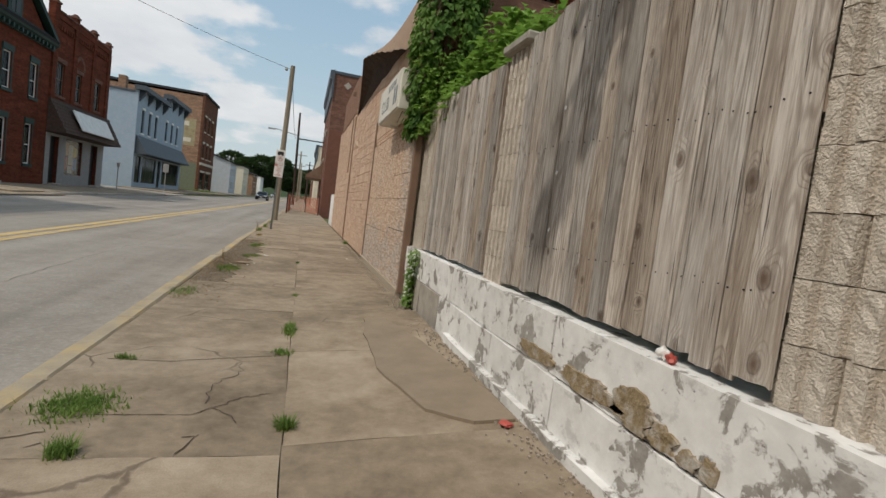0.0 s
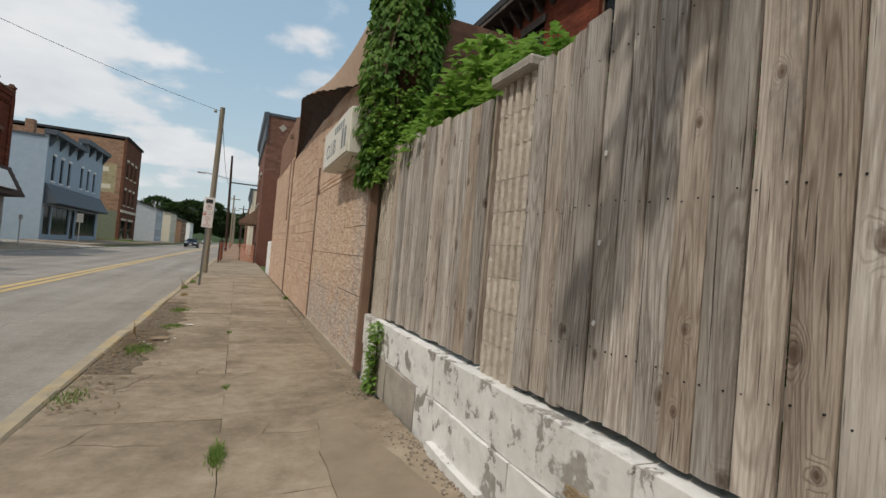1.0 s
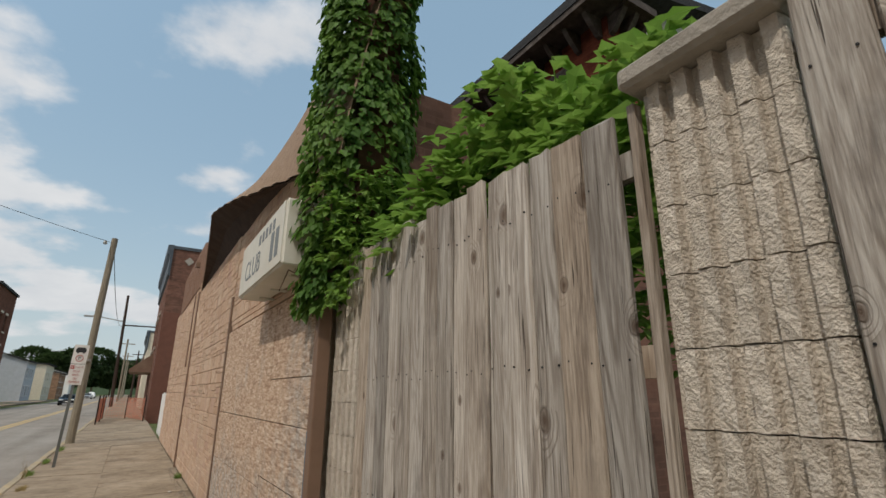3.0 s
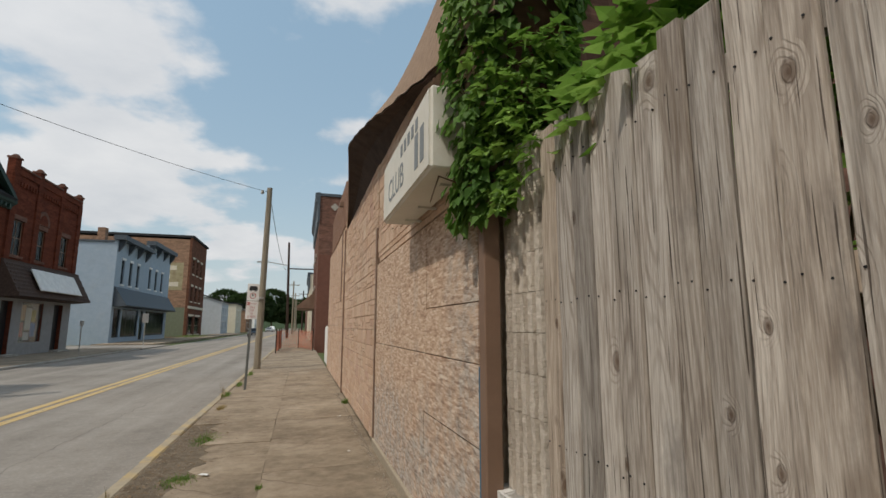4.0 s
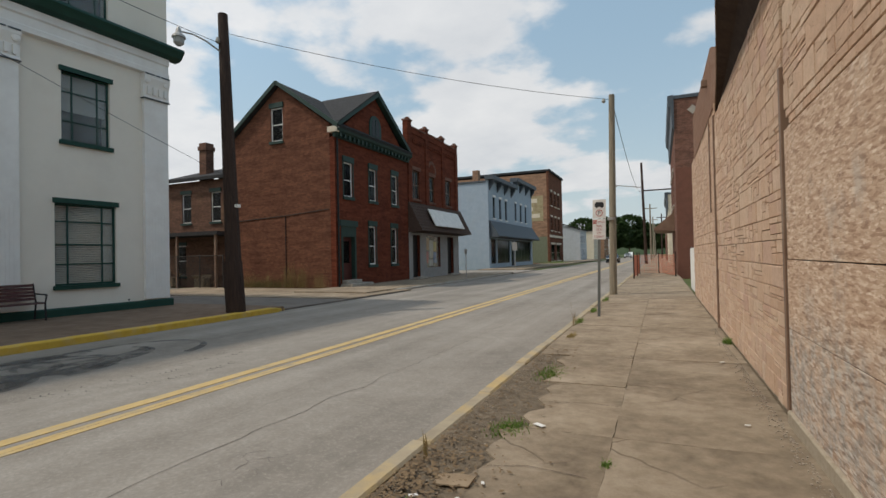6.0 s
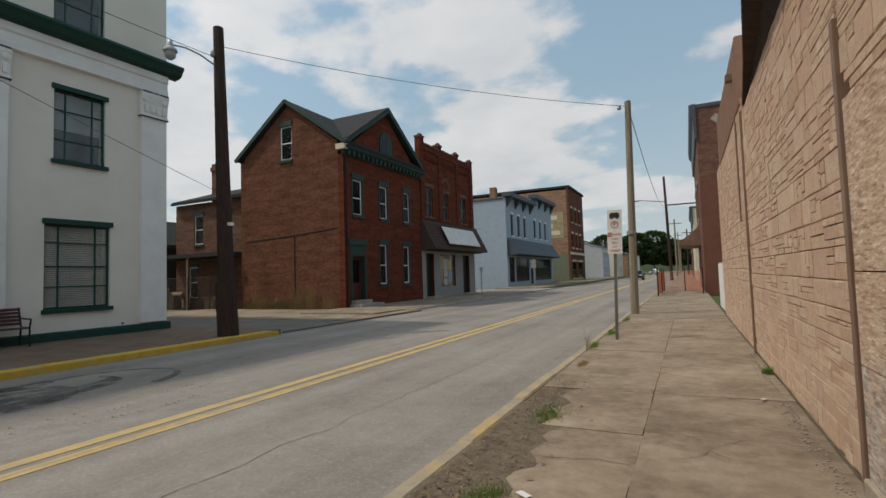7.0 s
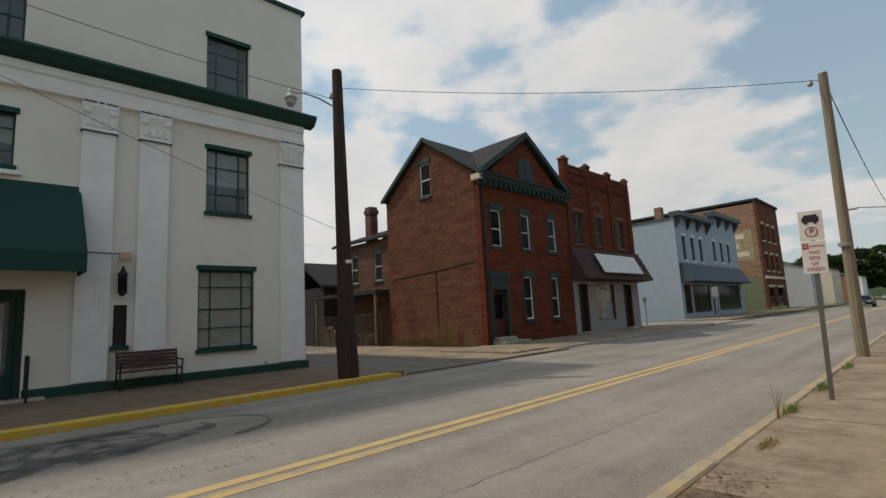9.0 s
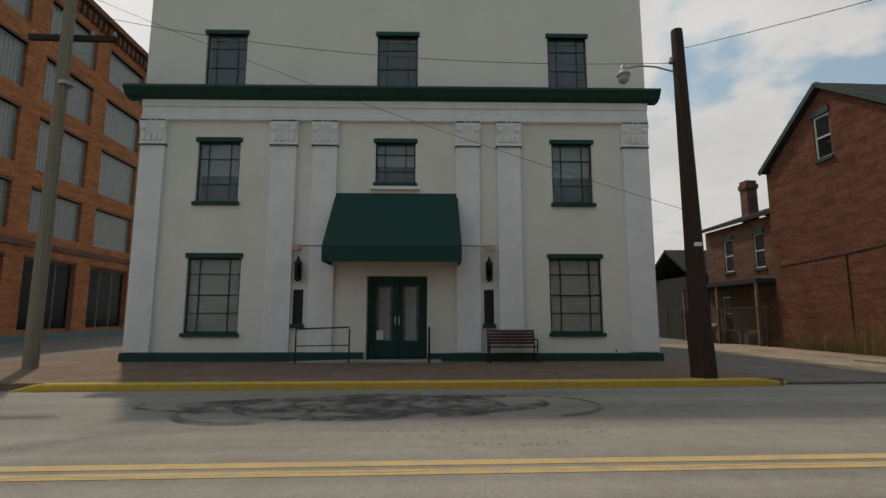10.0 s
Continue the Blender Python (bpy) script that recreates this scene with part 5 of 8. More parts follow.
shade = thing("shrub", "dense green undergrowth close behind the board fence", "shrub", m=pose(1.95, 2.4, -0.1))
bm = bb()
for i in range(900):
    cluster(bm, (rng.uniform(-0.38, 0.5), rng.uniform(-1.1, 1.0), rng.uniform(0.3, 2.45)), 0.13, rng, 4, Vector((-0.6, 0, 0.3)))
part("leaves", bm, M_LEAF, shade)
bm = bb()
for i in range(8):
    p = Vector((rng.uniform(0, 0.3), rng.uniform(-0.9, 0.9), 0.0))
    tube(bm, p, p + Vector((rng.uniform(-0.1, 0.1), rng.uniform(-0.2, 0.2), 2.2)), 0.015, 0.008, 5)
tagged(part("stems", bm, M_STEM, shade), kind="stuff")

tree = thing("overhanging_tree", "young tree with large leaves behind and over the fence", "tree", m=pose(2.6, 2.2, -0.1))
bm = bb()
tube(bm, (0, 0, 0), (-0.1, 0.05, 2.4), 0.07, 0.05)
tube(bm, (-0.1, 0.05, 2.4), (-0.5, 0.15, 3.5), 0.05, 0.03)
tube(bm, (-0.5, 0.15, 3.5), (-1.9, -0.25, 3.8), 0.03, 0.018)
tube(bm, (-1.9, -0.25, 3.8), (-2.75, -0.25, 3.86), 0.018, 0.008)
tube(bm, (-0.3, 0.1, 3.0), (-0.4, 1.0, 4.3), 0.03, 0.012)
tube(bm, (-0.5, 0.15, 3.5), (-0.2, -0.6, 4.6), 0.03, 0.012)
tube(bm, (-0.3, 0.1, 3.0), (-0.88, 0.5, 3.38), 0.02, 0.008)
part("trunk", bm, M_STEM, tree)
bm = bb()
for i in range(400):
    p = Vector((-0.5, 0.15, 3.5)).lerp(Vector((-1.8, -0.22, 3.8)), rng.uniform(0.2, 1.0)) + Vector((rng.gauss(0, 0.14), rng.gauss(0, 0.16), rng.gauss(0, 0.14)))
    cluster(bm, p, 0.18, rng, 3)
for i in range(150):
    p = Vector((-1.8, -0.24, 3.8)).lerp(Vector((-2.8, -0.27, 3.86)), rng.random()) + Vector((rng.gauss(0, 0.04), rng.gauss(0, 0.075), rng.gauss(0, 0.06)))
    cluster(bm, p, 0.11, rng, 3)
for i in range(420):
    p = Vector((-0.3, rng.gauss(0.35, 0.36), 4.25)) + Vector((rng.gauss(0, 0.3), 0, rng.gauss(0, 0.25)))
    cluster(bm, p, 0.18, rng, 3)
for i in range(95):
    p = Vector((-0.9 + rng.gauss(0, 0.09), 0.44 + rng.gauss(0, 0.13), 3.38 + rng.gauss(0, 0.09)))
    cluster(bm, p, 0.14, rng, 3)
part("crown", bm, M_LEAF, tree)

# ---- brick house behind the fence ----
bh = thing("brick_house", "old red brick house with a dark bracketed eave behind the fence", "house", m=pose(8.0, 8.8, 0))
M_EAVE = mat("peeling_dark_eave_paint", (0.045, 0.034, 0.028), (0.085, 0.066, 0.055), 9, 0.85, 0.3, c3=(0.20, 0.17, 0.145), stain=0.5, stain_scale=3)
part("front_wall", wall_holes(Matrix.Rotation(math.pi, 4, "Z") @ FACE_E, -12.0, 0.0, -0.2, 9.9, 0.3, [(-2.5, -1.3, 6.6, 8.9), (-6.2, -5.0, 6.6, 8.9), (-9.6, -8.4, 6.6, 8.9)]), M_RED, bh)
FW = Matrix.Rotation(math.pi, 4, "Z") @ FACE_E
for u in (-2.5, -6.2, -9.6):
    sash(bh, FW, u, u + 1.2, 6.6, 8.9, M_BROWN, M_DGLASS, (("h", 0.5),), 0.25, 0.12, trim_m=M_EAVE)
prism(bm := bb(), [(0.3, -0.2), (12, -0.2), (12, 9.9), (6.2, 11.4), (0.3, 9.9)], 0.0, 0.3, axis="y")
part("side_wall", bm, M_RED, bh)
part("rear_wall", box(bb(), 11.7, 12, 0.3, 12, -0.2, 9.9), M_RED, bh)
part("end_wall", box(bb(), 0.3, 11.7, 11.7, 12, -0.2, 9.9), M_RED, bh)
prism(bm := bb(), [(-0.75, 9.9), (6.2, 11.6), (12.7, 9.9), (12.7, 10.1), (6.2, 11.85), (-0.75, 10.15)], -0.6, 12.6, axis="y")
part("roof", bm, M_SLATE, bh)
part("eave", box(bb(), -0.72, 0.0, -0.58, 12.5, 9.75, 9.9), M_EAVE, bh, "dark wooden eave")
for i in range(19):
    prism(bm := bb(), [(-0.5, 9.75), (0.0, 9.75), (0.0, 9.25), (-0.10, 9.28), (-0.4, 9.6)], 0.15 + i * 0.62, 0.27 + i * 0.62, axis="y")
    part("bracket", bm, M_EAVE, bh)
part("eave_return", box(bb(), 0.0, 1.0, -0.58, 0.0, 9.7, 9.9), M_EAVE, bh, "dark wooden eave turning the corner")
for x in (0.02, 0.42, 0.82):
    prism(bm := bb(), [(-0.45, 9.7), (-0.004, 9.7), (-0.004, 9.25), (-0.10, 9.28), (-0.38, 9.58)], x, x + 0.14, axis="x")
    part("bracket", bm, M_EAVE, bh)
bm = bb()
for i in range(9):
    z = 9.55 + 0.13 * i
    box(bm, max(1.02, (z - 9.9) * 3.2), 10.5 - (z - 9.55) * 2, -0.035, -0.004, z, z + 0.118)
part("gable", bm, M_WHITE, bh, "white sided gable")


# ---- white building across the street; its own y runs along the front, 0 at the corner by the side street ----
WB = thing("white_building", "cream stucco three-storey building with white pilasters and dark green trim", "building", m=pose(-14.38, 16.87, 0, 0, 0, -1.8))
WL = -15.9
F = FACE_E
holes = []


def wy(y):
    return y - 16.87


GW = [(2.66, 4.26, 0.86, 3.10), (13.60, 15.20, 0.86, 3.10)]
SW = [(2.75, 4.05, 4.83, 6.74), (13.78, 15.05, 4.83, 6.74), (8.25, 9.50, 5.45, 6.74)]
TW = [(2.80, 4.08, 8.62, 10.33), (8.25, 9.55, 8.62, 10.33), (13.75, 15.02, 8.62, 10.33)]
SLOT = [(5.86, 6.17, 1.12, 2.15), (11.60, 11.90, 1.12, 2.15)]
DOOR = (8.06, 9.88, 0.1, 2.56)
for a, b, c, d in GW + SW + TW + SLOT + [DOOR]:
    holes.append((wy(a), wy(b), c, d))
part("front_wall", wall_holes(F, WL, 0, -0.2, 12.28, 0.35, holes), M_STUCCO, WB)
part("side_wall", box(bb(), -14, -0.35, -0.35, 0, -0.2, 12.28), M_STUCCO, WB)
part("side_wall", box(bb(), -14, -0.35, WL, WL + 0.35, -0.2, 12.28), M_STUCCO, WB)
part("rear_wall", box(bb(), -14.3, -14, WL, 0, -0.2, 12.28), M_STUCCO, WB)
# unseen floors and a cross sheet, coloured as the rooms' darkness behind the glass
part("floor_slab", box(bb(), -14, -0.36, WL + 0.36, -0.36, 3.9, 4.1), M_NEARBLACK, WB)
part("floor_slab", box(bb(), -14, -0.36, WL + 0.36, -0.36, 7.9, 8.1), M_NEARBLACK, WB)
part("partition", box(bb(), -3.2, -3.0, WL + 0.36, -0.36, 0.0, 11.8), M_NEARBLACK, WB)
part("roof", box(bb(), -14, -0.36, WL + 0.36, -0.36, 11.85, 12.05), M_SLATE, WB)
bm = bb()
box(bm, -0.42, 0.09, WL - 0.08, 0.1, 12.28, 12.41)
box(bm, -14.35, -0.42, -0.4, 0.1, 12.28, 12.41)
part("coping", bm, M_DKGREEN, WB, "dark green metal coping")
# cornice
cprof = [(0.0, 8.42), (0.46, 8.42), (0.48, 8.34), (0.40, 8.24), (0.34, 8.14), (0.20, 8.08), (0.0, 8.06)]
prism(bm := bb(), cprof, WL - 0.42, 0.30, axis="y")
part("cornice", bm, M_DKGREEN, WB, "dark green moulded cornice")
prism(bm := bb(), [(0.0, 8.06), (0.14, 8.06), (0.14, 7.86), (0.09, 7.82), (0.09, 7.6), (0.13, 7.56), (0.13, 7.42), (0.0, 7.38)], WL + 0.02, -0.02, axis="y")
part("frieze", bm, M_WHITE, WB)
prism(bm := bb(), [(0.0, 0.0), (0.13, 0.0), (0.13, 0.26), (0.10, 0.30), (0.0, 0.30)], WL - 0.05, wy(8.0), axis="y")
part("base_band", bm, M_DKGREEN, WB)
prism(bm := bb(), [(0.0, 0.0), (0.13, 0.0), (0.13, 0.24), (0.10, 0.27), (0.0, 0.27)], wy(9.9), 0.05, axis="y")
part("base_band", bm, M_DKGREEN, WB)
for a, b in ((1.0, 1.80), (5.0, 5.84), (6.30, 7.10), (10.74, 11.52), (12.02, 12.80), (15.98, 16.82)):
    w = b - a
    p = part("pilaster", box(bb(), 0.0, 0.13, wy(a) + 0.03, wy(b) - 0.03, 0.31, 6.60), M_WHITE, WB)
    n = 7
    for i in range(n):
        c = wy(a) + 0.08 + (w - 0.16) * (i + 0.5) / n
        part("flute_rib", box(bb(), 0.13, 0.138, c - 0.03, c + 0.03, 0.5, 3.0), M_WHITE, p)
    prism(bm := bb(), [(0.0, 6.60), (0.17, 6.60), (0.17, 6.66), (0.13, 6.70), (0.14, 7.0), (0.22, 7.26), (0.22, 7.38), (0.0, 7.38)], wy(a), wy(b), axis="y")
    cap = part("capital", bm, M_WHITE, p)
    part("necking", box(bb(), 0.0, 0.185, wy(a) - 0.01, wy(b) + 0.01, 6.585, 6.615), M_NAVY, p)
    for s in (0.14, 0.86):
        part("volute", lathe(bb(), [(0.10, -0.03), (0.10, 0.03), (0.05, 0.05)], n=10), M_WHITE, cap).matrix_basis = Matrix.Translation((0.17, wy(a) + w * s, 7.16)) @ pose(0, 0, 0, 0, 90, 0)
    bm = bb()
    for i in range(4):
        box(bm, 0.12, 0.20, wy(a) + w * (0.12 + 0.22 * i), wy(a) + w * (0.22 + 0.22 * i), 6.74, 6.98)
    part("leaf_carving", bm, M_WHITE, cap)
    bm = bb()
    for s0, s1 in ((0.02, 0.38), (0.44, 0.58), (0.64, 0.98)):
        box(bm, 0.0, 0.235, wy(a) + w * s0, wy(a) + w * s1, 7.345, 7.385)
    part("lead_flashing", bm, M_NAVY, cap)
for a, b, c, d in GW:
    sash(WB, F, wy(a), wy(b), c, d, M_DKGREEN, M_GLASS, (("v", 0.22), ("v", 0.78), ("h", 0.26), ("h", 0.78), ("h", 0.5)), 0.14, 0.11, 0.05, 0.08, M_DKGREEN, 0.05, M_BLIND, slats=0.05)
for a, b, c, d in SW:
    sash(WB, F, wy(a), wy(b), c, d, M_DKGREEN, M_GLASS, (("v", 0.24), ("v", 0.76), ("h", 0.30), ("h", 0.72)), 0.13, 0.11, 0.045, 0.08, M_DKGREEN, 0.06, M_CURTAIN)
for a, b, c, d in TW:
    sash(WB, F, wy(a), wy(b), c, d, M_DKGREEN, M_GLASS, (("v", 0.24), ("v", 0.76), ("h", 0.36), ("h", 0.74)), 0.13, None, 0.045, 0.08, M_DKGREEN, 0.05)
part("window_ledge", box(bb(), 0.0, 0.12, wy(8.12), wy(9.65), 5.22, 5.33), M_WHITE, WB, bevel=0.01)
for a, b, c, d in SLOT:
    part("dark_panel", box(bb(), -0.1, -0.05, wy(a), wy(b), c, d), M_BLACK, WB, "narrow black glass panel")
    part("panel_sill", box(bb(), 0.0, 0.08, wy(a) - 0.05, wy(b) + 0.05, c - 0.12, c), M_DKGREEN, WB)
# entrance
part("recess_side", box(bb(), -1.1, -0.35, wy(DOOR[0]) - 0.1, wy(DOOR[0]), 0, 2.64), M_STUCCO, WB)
part("recess_side", box(bb(), -1.1, -0.35, wy(DOOR[1]), wy(DOOR[1]) + 0.1, 0, 2.64), M_STUCCO, WB)
part("recess_top", box(bb(), -1.1, -0.35, wy(DOOR[0]) - 0.1, wy(DOOR[1]) + 0.1, 2.56, 2.64), M_STUCCO, WB)
part("door_frame", wall_holes(Matrix.Translation((-0.3, 0, 0)) @ F, wy(8.08), wy(9.86), 0.1, 2.54, 0.1, [(wy(8.20), wy(8.94), 0.12, 2.42), (wy(9.0), wy(9.74), 0.12, 2.42)]), M_DKGREEN, WB)
for a, b in ((8.21, 8.93), (9.01, 9.73)):
    d = part("door", wall_holes(Matrix.Translation((-0.33, 0, 0)) @ F, wy(a), wy(b), 0.13, 2.41, 0.05, [(wy(a) + 0.12, wy(b) - 0.12, 0.62, 2.28)]), M_DKGREEN, WB, "dark green glazed door leaf")
    part("pane", box(bb(), -0.36, -0.352, wy(a) + 0.115, wy(b) - 0.115, 0.61, 2.29), M_GLASS, d).visible_shadow = False
    part("curtain", box(bb(), -0.43, -0.42, wy(a) + 0.2, wy(b) - 0.2, 0.62, 2.24), M_CURTAIN, d)
    part("handle", tube(bb(), (-0.30, wy(8.97) + (-0.06 if a < 8.5 else 0.06), 1.1), (-0.30, wy(8.97) + (-0.06 if a < 8.5 else 0.06), 1.35), 0.015), M_CHROME, d)
part("notice", box(bb(), -0.349, -0.347, wy(8.34), wy(8.54), 0.65, 0.92), M_SIGNWHITE, WB, "white paper notice taped inside the glass")
part("step", box(bb(), -1.0, 0.55, wy(7.6), wy(10.3), -0.1, 0.10), M_CONC, WB, bevel=0.015)
prism(bm := bb(), [(wy(5.95), 0.02), (wy(7.59), 0.02), (wy(7.59), 0.10), (wy(5.95), 0.052)], 0.14, 0.62, axis="x")
part("ramp", bm, M_CONC, WB, "low concrete ramp beside the step")
# awning
aw = part("awning", bb(), M_CANVAS, WB, "dark green canvas awning")
bm = bb()
a0, a1, b0, b1 = wy(7.06), wy(10.80), wy(6.95), wy(10.86)
p = [bm.verts.new(v) for v in ((0.02, a0, 5.12), (0.02, a1, 5.12), (1.25, b1, 3.32), (1.25, b0, 3.32), (1.25, b1, 2.86), (1.25, b0, 2.86), (0.02, b0 + 0.05, 2.86), (0.02, b1 - 0.05, 2.86), (0.02, b0 + 0.05, 3.32), (0.02, b1 - 0.05, 3.32))]
bm.faces.new((p[0], p[1], p[2], p[3]))
bm.faces.new((p[3], p[2], p[4], p[5]))
bm.faces.new((p[0], p[3], p[8]))
bm.faces.new((p[8], p[3], p[5], p[6]))
bm.faces.new((p[1], p[9], p[2]))
bm.faces.new((p[9], p[7], p[4], p[2]))
bmesh.ops.recalc_face_normals(bm, faces=bm.faces[:])
bmesh.ops.solidify(bm, geom=bm.faces[:], thickness=0.012)
bm.to_mesh(aw.data)
bm.free()
for y in (b0 + 0.02, b1 - 0.02):
    part("awning_rod", tube(bb(), (0.0, y, 2.88), (1.24, y, 2.88), 0.014, n=6), M_BLACK, aw)
for s, y in ((1, 6.02), (1, 11.75)):
    lamp = part("wall_lantern", box(bb(), 0.0, 0.06, wy(y) - 0.06, wy(y) + 0.06, 2.5, 3.0), M_BLACK, WB, "black wall lantern")
    part("lamp_body", lathe(bb(), [(0.04, 0), (0.10, 0.06), (0.10, 0.5), (0.13, 0.54), (0.06, 0.64), (0.02, 0.76)], (0.16, wy(y), 2.38), 8), M_BLACK, lamp)
    part("lamp_glass", lathe(bb(), [(0.105, 0.1), (0.105, 0.46)], (0.16, wy(y), 2.38), 8), M_DGLASS, lamp)
    part("junction_box", box(bb(), 0.13, 0.27, wy(y) - 0.1 - 0.08 * (y < 9), wy(y) + 0.06 + 0.12 * (y > 9), 3.30, 3.48), M_STONE, WB)
part("conduit", tube(bb(), (0.16, wy(6.0), 3.45), (0.16, wy(7.0), 3.47), 0.012, n=6), M_BLACK, WB)
part("conduit", tube(bb(), (0.16, wy(10.8), 3.47), (0.16, wy(11.85), 3.45), 0.012, n=6), M_BLACK, WB)
part("dark_spot", lathe(bb(), [(0.03, 0), (0.02, 0.03)], (0, 0, 0), 8), M_BLACK, WB).matrix_basis = Matrix.Translation((0.0, wy(15.55), 0.33)) @ pose(0, 0, 0, 0, 90, 0)

WBM = pose(-14.38, 16.87, 0, 0, 0, -1.8)


def on_front(u, out, z=0.045, rz=0):
    return WBM @ Matrix.Translation((out, wy(u), z)) @ pose(0, 0, 0, 0, 0, rz)


# handrails
for u, label in ((6.2, "low black steel handrail beside the step"), (9.95, "black steel handrail set end-on to the door")):
    r = thing("handrail", label, "handrail", "handrails", m=on_front(u, 0.75))
    length = (0, 1.45) if u < 9 else (0, 0.0)
    if u < 9:
        for y in (0.0, 1.5):
            part("post", tube(bb(), (0, y, 0), (0, y, 0.95), 0.022), M_BLACK, r)
        part("top_rail", tube(bb(), (0, 0, 0.95), (0, 1.5, 1.0), 0.022), M_BLACK, r)
        part("lower_rail", tube(bb(), (0, 0, 0.48), (0, 1.5, 0.5), 0.016), M_BLACK, r)
    else:
        for x in (0.0, -0.6):
            part("post", tube(bb(), (x, 0, 0), (x, 0, 0.98), 0.03), M_BLACK, r)
        part("top_rail", tube(bb(), (0, 0, 0.98), (-0.6, 0, 0.98), 0.025), M_BLACK, r)
# bench
bench = thing("bench", "maroon slatted bench with curved iron arms against the white building", "bench", m=on_front(12.35, 0.55))
for i in range(5):
    part("seat_slat", box(bb(), -0.25 + i * 0.095, -0.17 + i * 0.095, -0.66, 0.66, 0.42, 0.445), M_MAROON, bench)
for i in range(5):
    part("back_slat", box(bb(), -0.30 - i * 0.02, -0.275 - i * 0.02, -0.66, 0.66, 0.50 + i * 0.085, 0.57 + i * 0.085), M_MAROON, bench)
for y in (-0.68, 0.68):
    bm = bb()
    tube(bm, (0.2, y, 0), (0.17, y, 0.44), 0.022)
    tube(bm, (-0.33, y, 0), (-0.26, y, 0.44), 0.022)
    tube(bm, (-0.26, y, 0.44), (-0.40, y, 0.92), 0.02)
    tube(bm, (0.17, y, 0.44), (-0.26, y, 0.44), 0.02)
    tube(bm, (0.17, y, 0.44), (0.24, y, 0.64), 0.02)
    tube(bm, (0.24, y, 0.64), (-0.32, y, 0.66), 0.02)
    part("end_frame", bm, M_BLACK, bench, "black curved iron end frame")

# ---- red gabled house ----
RH = thing("red_house", "red painted brick house with a slate roof and green-trimmed gables", "house", m=pose(-14.5, 26.1, 0))
FE, FS = FACE_E, FACE_S
rw = [(0.72, 1.52, 4.65, 6.45), (3.14, 3.9, 4.65, 6.45), (5.64, 6.36, 4.65, 6.45), (3.04, 3.76, 1.08, 3.22), (5.5, 6.2, 1.08, 3.22)]
rdoor = (0.42, 1.75, 0.35, 3.1)
part("front_wall", wall_holes(FE, 0, 7.7, -0.2, 7.6, 0.3, rw + [rdoor]), M_RED, RH)
side = bb()
hole = (-4.12, -3.30, 7.75, 9.55)
prism(side, [(-6.75, -0.2), (-0.31, -0.2), (-0.31, 7.75), (-6.75, 7.75)], 0.0, 0.3, axis="y")
zr = lambda x: 8.2 + (2.45 * (x + 6.75) / 3.2 if x < -3.55 else 2.45 * (-0.2 - x) / 3.35)
prism(side, [(-6.75, 7.75), (hole[0], 7.75), (hole[0], zr(hole[0])), (-6.75, 8.2)], 0.0, 0.3, axis="y")
prism(side, [(hole[1], 7.75), (-0.31, 7.75), (-0.31, zr(-0.31)), (hole[1], zr(hole[1]))], 0.0, 0.3, axis="y")
prism(side, [(hole[0], 9.55), (hole[1], 9.55), (hole[1], zr(hole[1])), (-3.55, zr(-3.55)), (hole[0], zr(hole[0]))], 0.0, 0.3, axis="y")
part("side_wall", side, M_REDSIDE, RH)
part("side_wall", box(bb(), -6.75, -0.31, 7.4, 7.7, -0.2, 8.2), M_REDSIDE, RH)
part("rear_wall", box(bb(), -7.05, -6.752, 0, 7.7, -0.2, 8.0), M_REDSIDE, RH)
# added near-black sheets that give the windows their unlit depth by colour
part("dark_floor", box(bb(), -6.7, -0.4, 0.32, 7.38, 3.8, 4.0), M_NEARBLACK, RH)
part("dark_core", box(bb(), -2.2, -2.0, 0.32, 7.38, 0.0, 7.6), M_NEARBLACK, RH)
prism(bm := bb(), [(-7.15, 8.04), (-3.55, 10.72), (0.28, 8.0), (0.34, 8.14), (-3.55, 10.90), (-7.22, 8.18)], -0.22, 7.9, axis="y")
part("roof", bm, M_SLATE, RH, "dark slate roof")
bm = bb()
for s in (-1, 1):
    a = Vector((-3.55, -0.26, 10.83))
    b = Vector((-3.55 + (3.9 if s > 0 else -3.68), -0.26, 8.07))
    q = (b - a).normalized()
    nrm = Vector((q.z, 0, -q.x)) * 0.1
    for lo, hi in ((a, b),):
        v = [bm.verts.new(c) for c in (lo - nrm, hi - nrm, hi + nrm, lo + nrm)]
        w = [bm.verts.new(c.co + Vector((0, 0.06, 0))) for c in v]
        bm.faces.new(v)
        bm.faces.new(w[::-1])
        for i in range(4):
            bm.faces.new((v[i], v[(i + 1) % 4], w[(i + 1) % 4], w[i]))
part("barge_board", bm, M_GREENTRIM, RH)
sash(RH, FS, hole[0], hole[1], hole[2], hole[3], M_WHITE, M_DGLASS, (("h", 0.5),), 0.26, 0.14, 0.07, 0.06, M_GREENTRIM, 0.06)
for a, b, c, d in rw:
    sash(RH, FE, a, b, c, d, M_WHITE, M_DGLASS, (("h", 0.48),), 0.3, 0.16, 0.065, 0.06, M_GREENTRIM, 0.1)
    sash_side = bb()
    box(sash_side, a - 0.09, a - 0.002, -0.03, 0.04, c, d, FE)
    box(sash_side, b + 0.002, b + 0.09, -0.03, 0.04, c, d, FE)
    part("window_surround", sash_side, M_GREENTRIM, RH)
d = part("front_door", wall_holes(Matrix.Translation((-0.2, 0, 0)) @ FE, rdoor[0] + 0.16, rdoor[1] - 0.16, 0.35, 2.55, 0.06, [(rdoor[0] + 0.3, rdoor[1] - 0.3, 1.2, 2.35)]), plain("dark_red_door", (0.07, 0.02, 0.016), 0.5), RH, "dark red front door")
